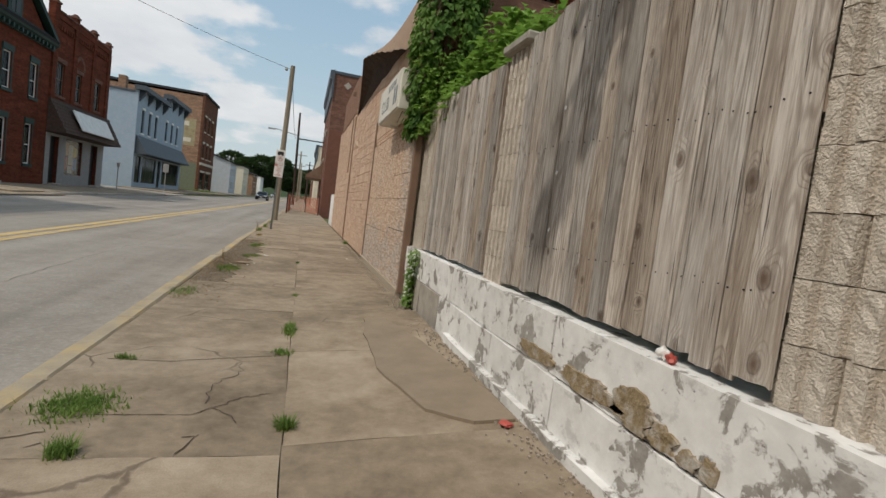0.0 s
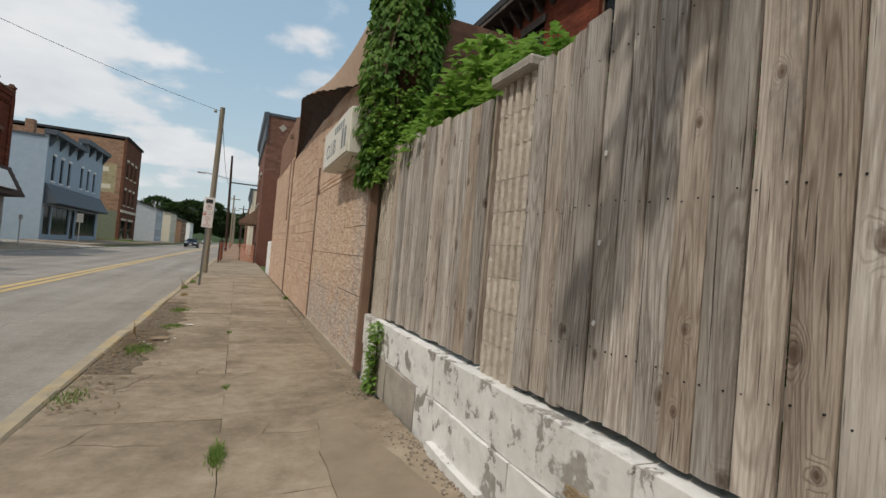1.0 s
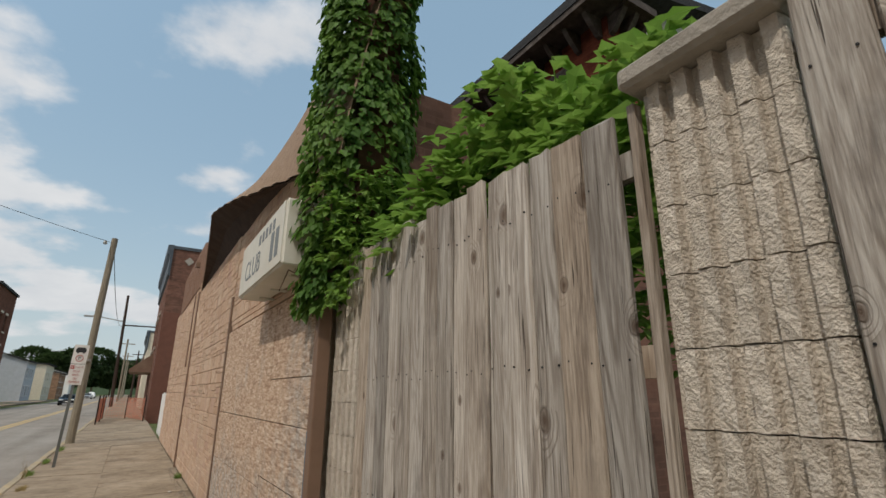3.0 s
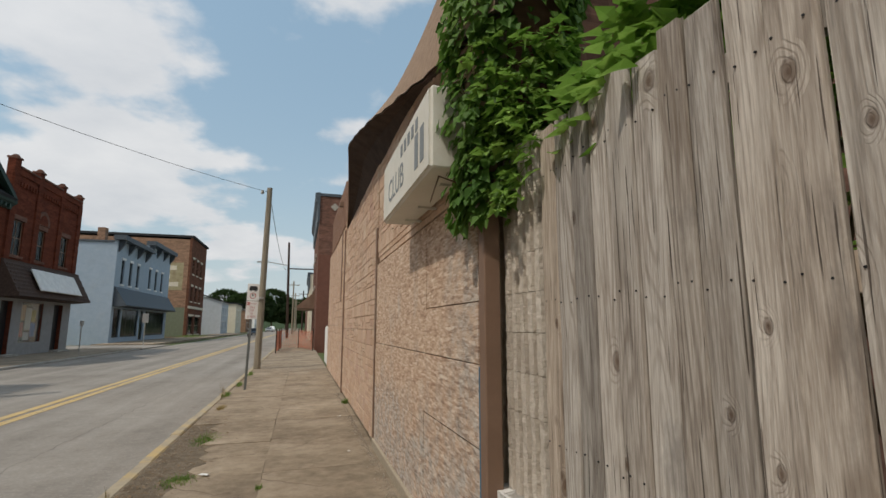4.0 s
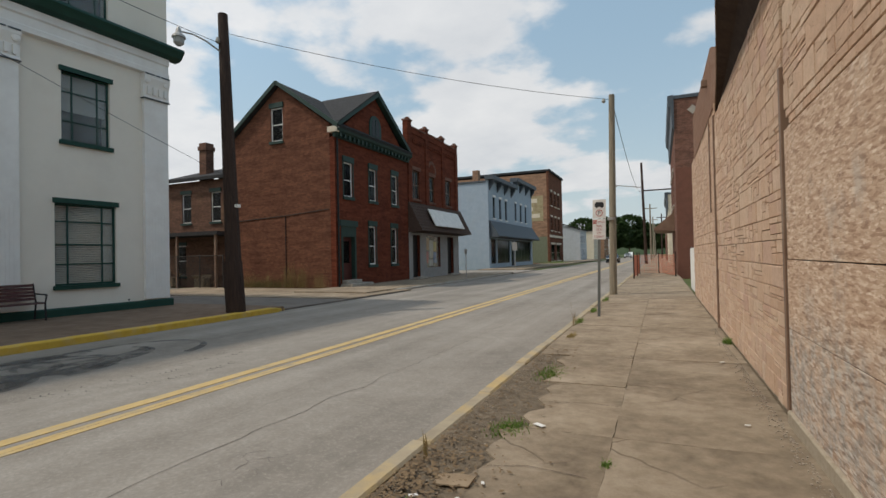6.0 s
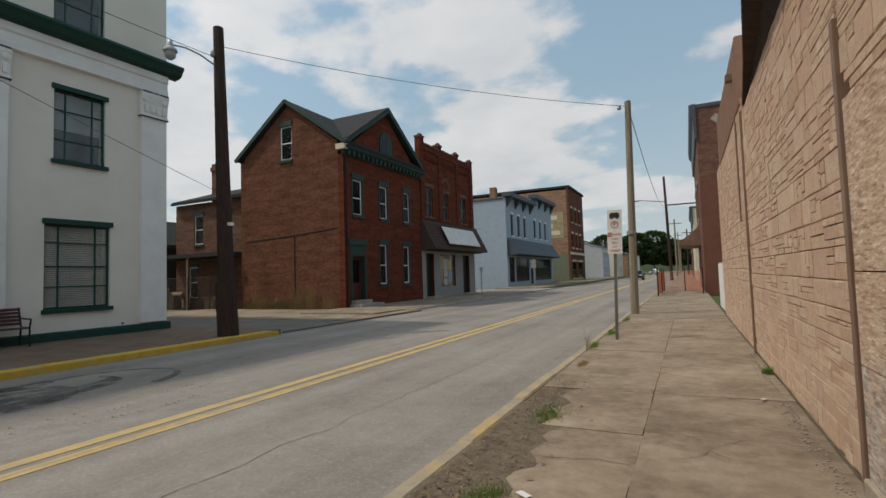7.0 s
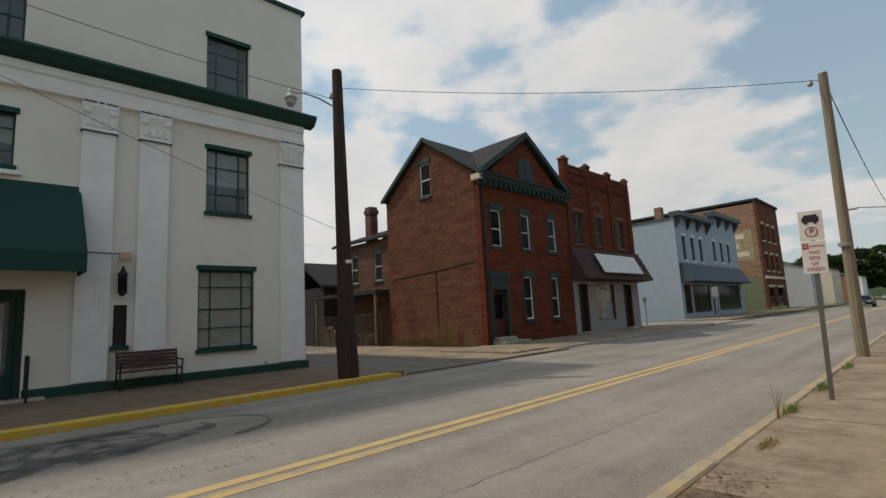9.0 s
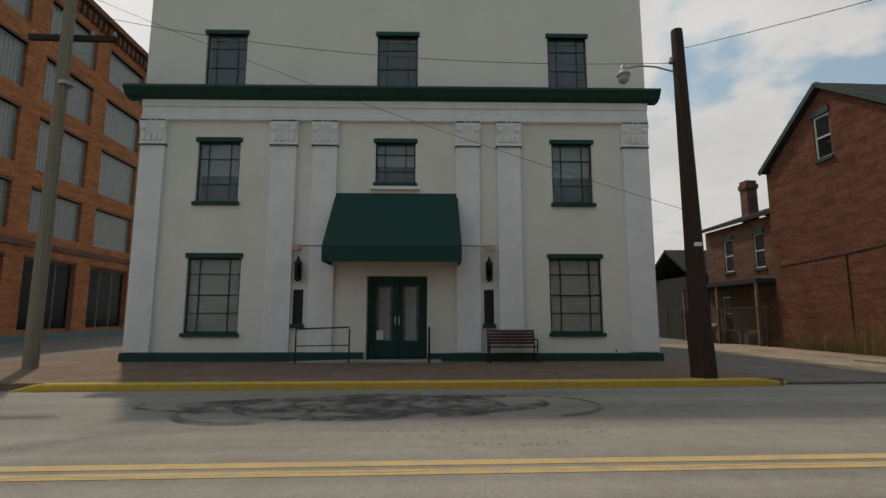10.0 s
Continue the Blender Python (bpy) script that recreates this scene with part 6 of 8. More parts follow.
part("pane", box(bb(), -0.25, -0.24, rdoor[0] + 0.29, rdoor[1] - 0.29, 1.19, 2.36), M_DGLASS, d)
bm = bb()
box(bm, -0.28, 0.03, rdoor[0], rdoor[0] + 0.15, 0.35, 3.1)
box(bm, -0.28, 0.03, rdoor[1] - 0.15, rdoor[1], 0.35, 3.1)
box(bm, -0.28, 0.03, rdoor[0] + 0.15, rdoor[1] - 0.15, 2.56, 3.1)
part("door_surround", bm, M_GREENTRIM, RH)
part("door_lintel", box(bb(), 0.0, 0.08, rdoor[0] - 0.12, rdoor[1] + 0.12, 3.1, 3.42), M_GREENTRIM, RH)
part("doorstep", box(bb(), 0.0, 0.7, rdoor[0] - 0.1, rdoor[1] + 0.6, -0.1, 0.16), M_CONC, RH, bevel=0.02)
part("doorstep", box(bb(), 0.0, 0.36, rdoor[0], rdoor[1], 0.16, 0.34), M_CONC, RH, bevel=0.02)
# front gable with its moulded base
prism(bm := bb(), [(0.3, 7.95), (7.4, 7.95), (3.85, 10.65)], -0.28, 0.0, axis="x")
part("gable", bm, M_RED, RH)
prism(bm := bb(), [(0.0, 7.55), (0.12, 7.55), (0.16, 7.72), (0.34, 7.86), (0.38, 7.97), (0.0, 7.97)], -0.15, 7.8, axis="y")
part("cornice", bm, M_GREENTRIM, RH, "dark green cornice with small brackets")
for i in range(19):
    part("dentil", box(bb(), 0.12, 0.28, 0.1 + i * 0.4, 0.24 + i * 0.4, 7.58, 7.78), M_GREENTRIM, RH)
bm = bb()
for s, y_end in ((-1, -0.15), (1, 7.85)):
    prism(bm, [(3.85, 10.66), (y_end, 7.98), (y_end, 8.2), (3.85, 10.90)], -0.01, 0.3, axis="x")
part("gable_trim", bm, M_GREENTRIM, RH)
bm = bb()
for s, y_end in ((-1, 0.03), (1, 7.68)):
    prism(bm, [(3.85, 10.91), (y_end, 8.31), (y_end, 8.38), (3.85, 10.99)], -3.55, 0.3, axis="x")
part("gable_roof", bm, M_SLATE, RH)
prism(bm := bb(), [(3.85 + 0.62 * math.cos(math.pi * i / 10), 8.95 + 0.62 * math.sin(math.pi * i / 10)) for i in range(11)] + [(3.23, 8.25), (4.47, 8.25)], 0.002, 0.06, axis="x")
aw2 = part("arched_window", bm, M_GREENTRIM, RH, "arched attic window with green trim")
prism(bm := bb(), [(3.85 + 0.4 * math.cos(math.pi * i / 10), 8.95 + 0.42 * math.sin(math.pi * i / 10)) for i in range(11)] + [(3.45, 8.4), (4.25, 8.4)], 0.062, 0.07, axis="x")
part("pane", bm, M_ATTICPANE, aw2)
part("glazing_bar", box(bb(), 0.07, 0.085, 3.83, 3.87, 8.4, 9.36), M_GREENTRIM, aw2)
part("downpipe", tube(bb(), (0.08, 0.12, 0.0), (0.08, 0.12, 7.6), 0.05), M_BLACK, RH)
part("eave_return", box(bb(), -0.25, 0.3, -0.25, -0.005, 7.78, 8.05), M_CREAM, RH, "cream painted eave return")
bm = bb()
tube(bm, (-3.2, -0.02, 0.2), (-3.2, -0.02, 3.75), 0.02, n=6)
tube(bm, (-3.2, -0.02, 3.75), (-0.4, -0.02, 3.95), 0.02, n=6)
tube(bm, (-6.7, -0.02, 3.6), (-3.2, -0.02, 3.75), 0.02, n=6)
part("cable", bm, M_WIRE, RH)

# rear wing
RW = thing("rear_wing", "low brick wing with a porch behind the red house", "house", m=pose(-22.0, 27.2, 0) @ Matrix.Diagonal((1, 1, 1.06, 1)))
part("wall", wall_holes(FS, -6.6, 0, -0.2, 6.0, 0.3, [(-4.9, -4.1, 3.6, 5.3), (-2.4, -1.6, 3.6, 5.3), (-5.4, -4.6, 0.5, 2.3)]), M_WINGBRICK := brick_mat("sooty_brick", (0.115, 0.066, 0.048), (0.175, 0.10, 0.07), (1.0, 1.0, 1.0), c3=(0.2, 0.13, 0.075), stain=0.5), RW)
part("wall", box(bb(), -6.6, -6.3, 0.3, 7, -0.2, 6.0), M_OLDBRICK, RW)
part("rear_wall", box(bb(), -6.6, 0, 7, 7.3, -0.2, 6.0), M_OLDBRICK, RW)
for u, z0, z1 in ((-4.9, 3.6, 5.3), (-2.4, 3.6, 5.3), (-5.4, 0.5, 2.3)):
    sash(RW, FS, u, u + 0.8, z0, z1, M_WHITE, M_DGLASS, (("h", 0.5),), 0.2, 0.12, 0.06, 0.06, M_GREENTRIM, 0.08)
prism(bm := bb(), [(-0.28, 5.99), (3.6, 7.2), (7.6, 5.95), (7.6, 6.15), (3.6, 7.4), (-0.28, 6.19)], -6.64, 0.2, axis="x")
part("roof", bm, M_SLATE, RW)
box(bm := bb(), -4.55, -3.95, 1.0, 1.6, 6.2, 8.5)
box(bm, -4.61, -3.89, 0.94, 1.66, 8.05, 8.3)
part("chimney", bm, M_WINGBRICK, RW, "narrow brick chimney with a corbelled top")
part("gutter", box(bb(), -6.64, 0.2, -0.37, -0.282, 5.99, 6.10), M_SLATE, RW, "dark metal gutter")
part("porch_roof", box(bb(), -6.9, -0.02, -1.7, -0.005, 2.75, 2.95), M_SLATE, RW)
for x in (-6.7, -3.4, -0.3):
    part("porch_post", box(bb(), x - 0.06, x + 0.06, -1.6, -1.48, -0.1, 2.75), M_BROWN, RW)
shed = thing("dark_shed", "dark weathered shed beyond the fence", "shed", m=pose(-30.5, 27.0, 0))
part("timber_body", box(bb(), -5, 0.5, 0, 5, -0.2, 3.9), M_NEARBLACK, shed)
prism(bm := bb(), [(-5.3, 3.8), (-2.2, 5.7), (0.8, 3.8), (0.8, 4.0), (-2.2, 5.9), (-5.3, 4.0)], -0.3, 5.3, axis="y")
part("roof", bm, M_SLATE, shed)

# chain fence of the yard
M_CARTON = mat("brown_cardboard", (0.22, 0.16, 0.10), (0.33, 0.25, 0.165), 5, 0.9, 0.15)
M_FENCEWIRE = plain("dark_rusty_wire", (0.06, 0.05, 0.045), 0.7, 0.3)
cf = thing("chain_link_fence", "dark wire fence across the yard", "fence", m=pose(-21.7, 25.6, 0))
for i in range(7):
    part("post", tube(bb(), (-i * 1.8, 0, -0.2), (-i * 1.8, 0, 1.8), 0.035, n=6), M_FENCEWIRE, cf)
part("top_rail", tube(bb(), (0, 0, 1.75), (-10.8, 0, 1.75), 0.02, n=6), M_FENCEWIRE, cf)
bm = bb()
for i in range(100):
    x = -i * 0.108
    for s in (-1, 1):
        x1 = min(0, max(-10.8, x + s * 1.75))
        z1 = abs(x1 - x)
        tube(bm, (x, 0, 0.0), (x1, 0, z1), 0.0045, n=3)
tagged(part("wire_mesh", bm, M_FENCEWIRE, cf), kind="stuff")

# junk standing in the yard behind the fence
for x, y, w, h, rz in ((-28.2, 26.6, 0.8, 0.75, 12), (-27.3, 26.9, 0.55, 0.5, -20), (-29.3, 26.7, 0.6, 0.95, 30), (-24.3, 26.4, 0.7, 0.45, 5)):
    cb = thing("cardboard_box", "crumpled brown cardboard box in the fenced yard", "box", "yard boxes", m=pose(x, y, 0, 0, 0, rz))
    part("carton", box(bb(), -w / 2, w / 2, -w * 0.35, w * 0.35, -0.1, h), M_CARTON, cb, bevel=0.02)
    for s in (-1, 1):
        prism(bm := bb(), [(s * w * 0.35, h), (s * w * 0.62, h + 0.18), (s * w * 0.62, h + 0.2), (s * w * 0.35, h + 0.02)][::s], -w / 2, w / 2, axis="x")
        part("flap", bm, M_CARTON, cb)

# ---- brick shop ----
SH = thing("brick_shop", "dark red brick shop with a stepped parapet and a shingled canopy", "shop", m=pose(-14.5, 33.85, 0))
sw = [(0.6, 1.7, 5.3, 7.2), (3.1, 4.1, 5.3, 7.1), (6.0, 7.1, 5.3, 7.2), (0.5, 1.6, 0.1, 2.9), (2.5, 4.9, 0.7, 2.9), (6.2, 7.4, 0.1, 2.9)]
part("front_wall", wall_holes(FE, 0, 8.45, -0.2, 9.6, 0.3, sw), M_RED, SH)
part("side_wall", box(bb(), -10, -0.3, 8.15, 8.45, -0.2, 9.4), M_REDSIDE, SH)
part("side_wall", box(bb(), -10, -0.3, 0.0, 0.3, -0.2, 9.4), M_REDSIDE, SH)
part("rear_wall", box(bb(), -10.3, -10, 0.0, 8.45, -0.2, 9.4), M_REDSIDE, SH)
part("roof", box(bb(), -10, -0.3, 0.3, 8.15, 8.9, 9.1), M_SLATE, SH)
# the shop's dim inside, set as a near-black sheet behind the windows
part("dark_core", box(bb(), -2.2, -2, 0.3, 8.15, 0, 8.8), M_NEARBLACK, SH)
for y0, y1, z1 in ((0.0, 0.55, 10.35), (0.55, 2.6, 9.95), (2.6, 3.1, 10.3), (3.1, 5.4, 10.0), (5.4, 5.9, 10.25), (5.9, 8.0, 9.9), (8.0, 8.45, 10.2)):
    part("parapet", box(bb(), -0.3, 0.06, y0, y1, 9.6, z1), M_RED, SH)
    part("parapet_cap", box(bb(), -0.36, 0.12, y0 - 0.02, y1 + 0.02, z1, z1 + 0.1), M_DARKBRICK, SH)
for y in (0.28, 2.85, 5.65, 8.2):
    part("brick_pilaster", box(bb(), 0.0, 0.08, y - 0.25, y + 0.25, 5.0, 9.6), M_RED, SH)
bm = bb()
for i in range(27):
    box(bm, 0.0, 0.1, 0.1 + i * 0.31, 0.26 + i * 0.31, 9.0, 9.25)
tagged(part("corbels", bm, M_RED, SH), kind="stuff")
for a, b, c, d in sw[:3]:
    sash(SH, FE, a, b, c, d, M_BROWN, M_DGLASS, (("v", 0.5), ("h", 0.5)) if b - a > 1.05 else (("h", 0.5),), 0.25, 0.14, 0.06, 0.08, M_DARKBRICK, 0.1)
part("shop_window", box(bb(), -0.1, -0.09, 2.5, 4.9, 0.7, 2.9), M_GLASS, SH)
for y0, y1, z0, z1, rgb in ((2.6, 3.3, 1.9, 2.75, (0.62, 0.30, 0.12)), (2.62, 3.2, 1.0, 1.8, (0.55, 0.05, 0.04)), (3.35, 3.95, 1.35, 2.6, (0.70, 0.66, 0.58)), (4.0, 4.5, 1.0, 1.75, (0.04, 0.22, 0.60)), (4.0, 4.45, 1.85, 2.5, (0.60, 0.45, 0.06)), (3.3, 3.9, 0.8, 1.25, (0.55, 0.57, 0.6))):
    part("poster", box(bb(), -0.14, -0.13, y0, y1, z0, z1), plain("poster_print", rgb, 0.6), SH, "faded coloured poster inside the shop window")
for a, b in ((0.5, 1.6), (6.2, 7.4)):
    part("door", box(bb(), -0.25, -0.2, a, b, 0.1, 2.9), M_BLACK, SH, "black shop door")
part("shop_front", wall_holes(Matrix.Translation((0.03, 0, 0)) @ FE, 0, 8.45, 0, 3.3, 0.025, sw[3:]), plain("grey_shop_paint", (0.30, 0.29, 0.28), 0.8), SH, "grey painted shop front")
for y in (0.4, 6.1):
    part("doorstep", box(bb(), 0.06, 0.55, y, y + 1.4, -0.1, 0.14), M_CONC, SH, bevel=0.02)
cn = part("canopy", prism(bb(), [(0.0, 5.05), (0.05, 5.05), (1.0, 3.15), (0.0, 3.05)], 0.0, 8.9, axis="y"), M_SHCAN := mat("brown_canopy_shingle", (0.055, 0.035, 0.028), (0.11, 0.075, 0.06), 9, 0.9, 0.4), SH, "brown shingled canopy")
bm = bb()
for r in range(9):
    f = r / 9
    x, z = 0.06 + 0.95 * f, 5.03 - 1.9 * f
    for i in range(40):
        y = 0.02 + i * 0.222 + 0.11 * (r % 2)
        if y < 8.7:
            box(bm, x, x + 0.06, y, y + 0.205, z - 0.215, z)
part("shingles", bm, M_SHCAN, cn)
prism(bm := bb(), [(0.32, 4.62), (0.36, 4.66), (0.95, 3.5), (0.91, 3.46)], 1.95, 7.2, axis="y")
s = part("sign_panel", bm, M_SIGNWHITE, SH, "blank white sign panel on the canopy")
s.location = (0.13, 0, 0.04)

for y, z in ((0.28, 10.46), (2.85, 10.41), (5.65, 10.36), (8.2, 10.31)):
    part("finial", lathe(bb(), [(0.20, 0.0), (0.20, 0.05), (0.14, 0.08), (0.15, 0.12), (0.08, 0.15)], (-0.1, y, z), 8), M_DARKBRICK, SH)
prism(bm := bb(), [(3.6 + 0.75 * math.cos(math.pi * i / 10), 7.38 + 0.85 * math.sin(math.pi * i / 10)) for i in range(11)], 0.002, 0.07, axis="x")
arch = part("arch", bm, M_DARKBRICK, SH, "dark brick arch over the middle window")
prism(bm := bb(), [(3.6 + 0.5 * math.cos(math.pi * i / 10), 7.42 + 0.58 * math.sin(math.pi * i / 10)) for i in range(11)], 0.072, 0.078, axis="x")
part("arch_panel", bm, M_RED, arch)

# ---- blue building ----
BB = thing("blue_building", "pale blue-grey two-storey commercial building with dark bracketed cornices", "building", m=pose(-17.0, 57.5, 0))
uw = [(1.6 + 2.4 * i, 2.5 + 2.4 * i, 5.7, 8.1) for i in range(3)] + [(10.8 + 2.6 * i, 11.7 + 2.6 * i, 5.9, 8.2) for i in range(3)]
gwl = [(0.7, 2.6, 0.5, 3.3), (3.0, 8.2, 0.5, 3.3), (8.8, 10.2, 0.1, 3.3), (10.8, 19.0, 0.5, 3.3)]
part("front_wall", wall_holes(FE, 0, 20, -0.2, 10.0, 0.3, uw + gwl), M_BLUEGREY, BB)
part("side_wall", box(bb(), -26, -0.3, 0.0, 0.3, -0.2, 9.6), M_BLUEGREY, BB)
part("side_wall", box(bb(), -26, -0.3, 19.7, 20, -0.2, 9.6), M_BLUEGREY, BB)
part("rear_wall", box(bb(), -26.3, -26, 0, 20, -0.2, 9.6), M_BLUEGREY, BB)
# unseen sheet whose near-black colour stands for shade inside
part("dark_core", box(bb(), -2.6, -2.4, 0.3, 19.7, 0, 9.6), M_NEARBLACK, BB)
part("roof", box(bb(), -26, -0.3, 0.3, 19.7, 9.3, 9.5), M_SLATE, BB)
part("parapet", box(bb(), -0.3, 0.0, 10.0, 20.0, 10.0, 11.0), M_BLUEGREY, BB)
bm = bb()
box(bm, -0.3, 0.75, -0.3, 9.9, 9.85, 10.3)
box(bm, -0.3, 0.75, 9.95, 20.2, 10.9, 11.4)
box(bm, -26.2, -0.3, -0.1, 0.35, 9.6, 9.78)
part("cornice", bm, M_NAVY, BB, "dark slate cornice")
for i in range(8):
    y, z = (0.3 + i * 2.9, 9.85) if i < 4 else (10.2 + (i - 4) * 3.1, 10.9)
    prism(bm := bb(), [(0.0, z), (0.6, z), (0.5, z - 0.35), (0.15, z - 0.9), (0.0, z - 1.1)], y, y + 0.32, axis="y")
    part("bracket", bm, M_NAVY, BB)
for a, b, c, d in uw:
    sash(BB, FE, a, b, c, d, M_NAVY, M_DGLASS, (("h", 0.5),), 0.22, 0.14, 0.07, 0.1, M_WHITE, 0.06)
for a, b, c, d in gwl:
    n = max(1, round((b - a) / 1.6))
    sash(BB, FE, a, b, c, d, M_BLACK, M_DGLASS, tuple(("v", (i + 1) / n) for i in range(n - 1)), None, None, 0.09, 0.1, M_BLACK)
prism(bm := bb(), [(0.0, 5.35), (0.08, 5.35), (1.15, 3.6), (1.1, 3.5), (0.0, 3.45)], 0.2, 19.9, axis="y")
part("awning", bm, M_NAVY, BB, "long dark slate-blue awning")
part("chimney", box(bb(), -2.6, -1.9, 2.2, 2.9, 9.5, 11.4), M_OLDBRICK, BB)

# ---- tan brick building, and smaller houses beyond ----
TB = thing("tan_building", "tall old tan brick building with a faded painted wall sign", "building", m=pose(-17.0, 90.0, 0))
tw = [(1.5 + 3.2 * i, 2.8 + 3.2 * i, z, z + 2.4) for i in range(3) for z in (5.6, 10.0)] + [(1.2, 4.8, 0.3, 3.2), (6.2, 10.2, 0.3, 3.2)]
part("front_wall", wall_holes(FE, 0, 12.5, -0.2, 15.7, 0.35, tw), M_REDSIDE, TB)
for a, b, c, d in tw:
    sash(TB, FE, a, b, c, d, M_BROWN, M_DGLASS, (("h", 0.5),), 0.3, 0.18, 0.1, 0.12, M_CREAM, 0.12)
part("side_wall", box(bb(), -22, -0.35, 0, 0.35, -0.2, 15.4), M_OLDBRICK, TB)
part("side_wall", box(bb(), -22, -0.35, 12.15, 12.5, -0.2, 15.4), M_OLDBRICK, TB)
part("rear_wall", box(bb(), -22.35, -22, 0, 12.5, -0.2, 15.4), M_OLDBRICK, TB)
part("roof", box(bb(), -22, 0.25, -0.1, 12.6, 15.7, 16.05), M_SLATE, TB)
part("painted_sign", box(bb(), -7.6, -1.0, -0.012, -0.004, 7.2, 11.6), M_GHOST, TB, "faded yellow-green painted wall sign")
for z, w in ((10.4, 5.0), (9.0, 4.2), (7.8, 5.4)):
    part("painted_lettering_bar", box(bb(), -7.0, -7.0 + w, -0.02, -0.013, z, z + 0.7), M_CREAM, TB)
part("lower_render", box(bb(), -4.8, -0.4, -0.02, -0.005, 0.0, 4.5), M_GREENWALL, TB, "pale green render")
part("string_course", box(bb(), 0.0, 0.15, 0, 12.5, 4.4, 4.8), M_CREAM, TB)


def small_house(x, y, w, d, h, peak, wall_m, roof_m, label, front_windows=2, gable_side=True):
    hs = thing("house", label, "house", m=pose(x, y, 0))
    hw = [(0.12 * w + i * w * 0.8 / front_windows, 0.12 * w + i * w * 0.8 / front_windows + 0.95, z, z + 1.7) for i in range(front_windows) for z in ([0.9, 3.9] if h > 5 else [0.9])]
    part("front_wall", wall_holes(FE, 0, w, -0.2, h, 0.3, hw), wall_m, hs)
    for a, b, c, e in hw:
        sash(hs, FE, a, b, c, e, M_WHITE, M_DGLASS, (("h", 0.5),), 0.12, 0.1, 0.07, 0.08, M_WHITE, 0.06)
    for y0 in (0, w - 0.3):
        prism(bm := bb(), [(-d, -0.2), (-0.3, -0.2), (-0.3, h), (-d / 2, h + peak), (-d, h)], y0, y0 + 0.3, axis="y")
        part("side_wall", bm, wall_m, hs)
    part("rear_wall", box(bb(), -d - 0.3, -d, 0, w, -0.2, h), wall_m, hs)
    prism(bm := bb(), [(-d - 0.5, h - 0.1), (-d / 2, h + peak), (0.4, h - 0.1), (0.4, h + 0.12), (-d / 2, h + peak + 0.25), (-d - 0.5, h + 0.12)], -0.3, w + 0.3, axis="y")
    part("roof", bm, roof_m, hs)
    return hs


small_house(-16.0, 118.0, 10, 18, 6.8, 2.9, M_PALESIDING, M_SLATE, "pale grey sided house with a dark gabled roof", 3)
small_house(-15.5, 138.0, 12, 14, 7.2, 0.4, M_CREAM, M_SLATE, "cream flat-roofed house far down the street", 3)
small_house(-15.0, 158.0, 14, 14, 6.0, 1.8, M_OLDBRICK, M_SLATE, "brown brick house far down the street", 4)
small_house(-15.0, 186.0, 12, 14, 6.5, 2.0, M_WHITE, M_SLATE, "pale house at the far end of the street", 3)

# ---- dark brick building and others down the near side ----
def near_block(y, w, h, wall_m, label, x=1.25, deep=14, cornice=True):
    nb = thing("brick_building", label, "building", m=pose(x, y, 0))
    FWn = Matrix.Rotation(math.pi, 4, "Z") @ FACE_E
    hw = [(-w + 1.5 + 3.0 * i, -w + 2.7 + 3.0 * i, z, z + 2.2) for i in range(int((w - 2) / 3)) for z in (4.6, 8.4) if z + 2.4 < h]
    part("front_wall", wall_holes(FWn, -w, 0, -0.2, h, 0.35, hw), wall_m, nb)
    for a, b, c, d in hw:
        sash(nb, FWn, a, b, c, d, M_BROWN, M_DGLASS, (("h", 0.5),), 0.25, 0.15, 0.08, 0.12, M_CONC, 0.1)
    part("side_wall", box(bb(), 0.35, deep, 0, 0.35, -0.2, h - 0.2), wall_m, nb)
    part("side_wall", box(bb(), 0.35, deep, w - 0.35, w, -0.2, h - 0.2), wall_m, nb)
    part("rear_wall", box(bb(), deep, deep + 0.35, 0, w, -0.2, h - 0.2), wall_m, nb)
    part("roof", box(bb(), 0.35, deep, 0.35, w - 0.35, h - 0.7, h - 0.5), M_SLATE, nb)
    if cornice:
        prism(bm := bb(), [(0.0, h - 2.0), (-0.12, h - 1.9), (-0.14, h - 0.75), (-0.3, h - 0.5), (-0.34, h), (0.0, h + 0.05)], -0.1, w + 0.1, axis="y")
        part("cornice", bm, M_NAVY, nb, "dark projecting cornice")
        part("coping", box(bb(), 0.0, deep, -0.06, 0.4, h - 0.2, h), M_NAVY, nb)
    return nb


nb = near_block(38.0, 13, 10.7, M_DARKBRICK, "tall dark brick corner building with a dark cornice")
prism(bm := bb(), [(0.0, 4.2), (-1.3, 3.1), (-1.3, 2.95), (0.0, 2.9)], 5.0, 11.0, axis="y")
part("awning", bm, M_BROWN, nb, "brown street awning")
part("painted_brick", box(bb(), 0.003, 14, -0.006, -0.0005, -0.2, 6.4), plain("brown_red_wall_paint", (0.17, 0.075, 0.052), 0.9, c3=(0.12, 0.06, 0.045), stain=0.5), nb, "dull red paint over the lower brickwork")
prism(bm := bb(), [(0.72, 9.78), (1.0, 10.06), (1.28, 9.78), (1.0, 9.50)], -0.03, -0.001, axis="y")
part("wall_anchor", bm, M_CONC, nb, "pale diamond-shaped anchor plate")
near_block(70.0, 14, 8.5, M_CREAM, "cream fronted building beyond the dark brick one", cornice=True)
near_block(92.0, 26, 7.5, M_DARKBRICK, "low brick row far down the near side", cornice=False)

wp = thing("white_panel_fence", "short white painted panel fence beside the pavement", "fence", m=pose(1.5, 24.6, 0))
for i in range(9):
    part("plank", box(bb(), -0.02, 0.02, i * 0.5, i * 0.5 + 0.49, -0.1, 1.55), M_WHITE, wp)
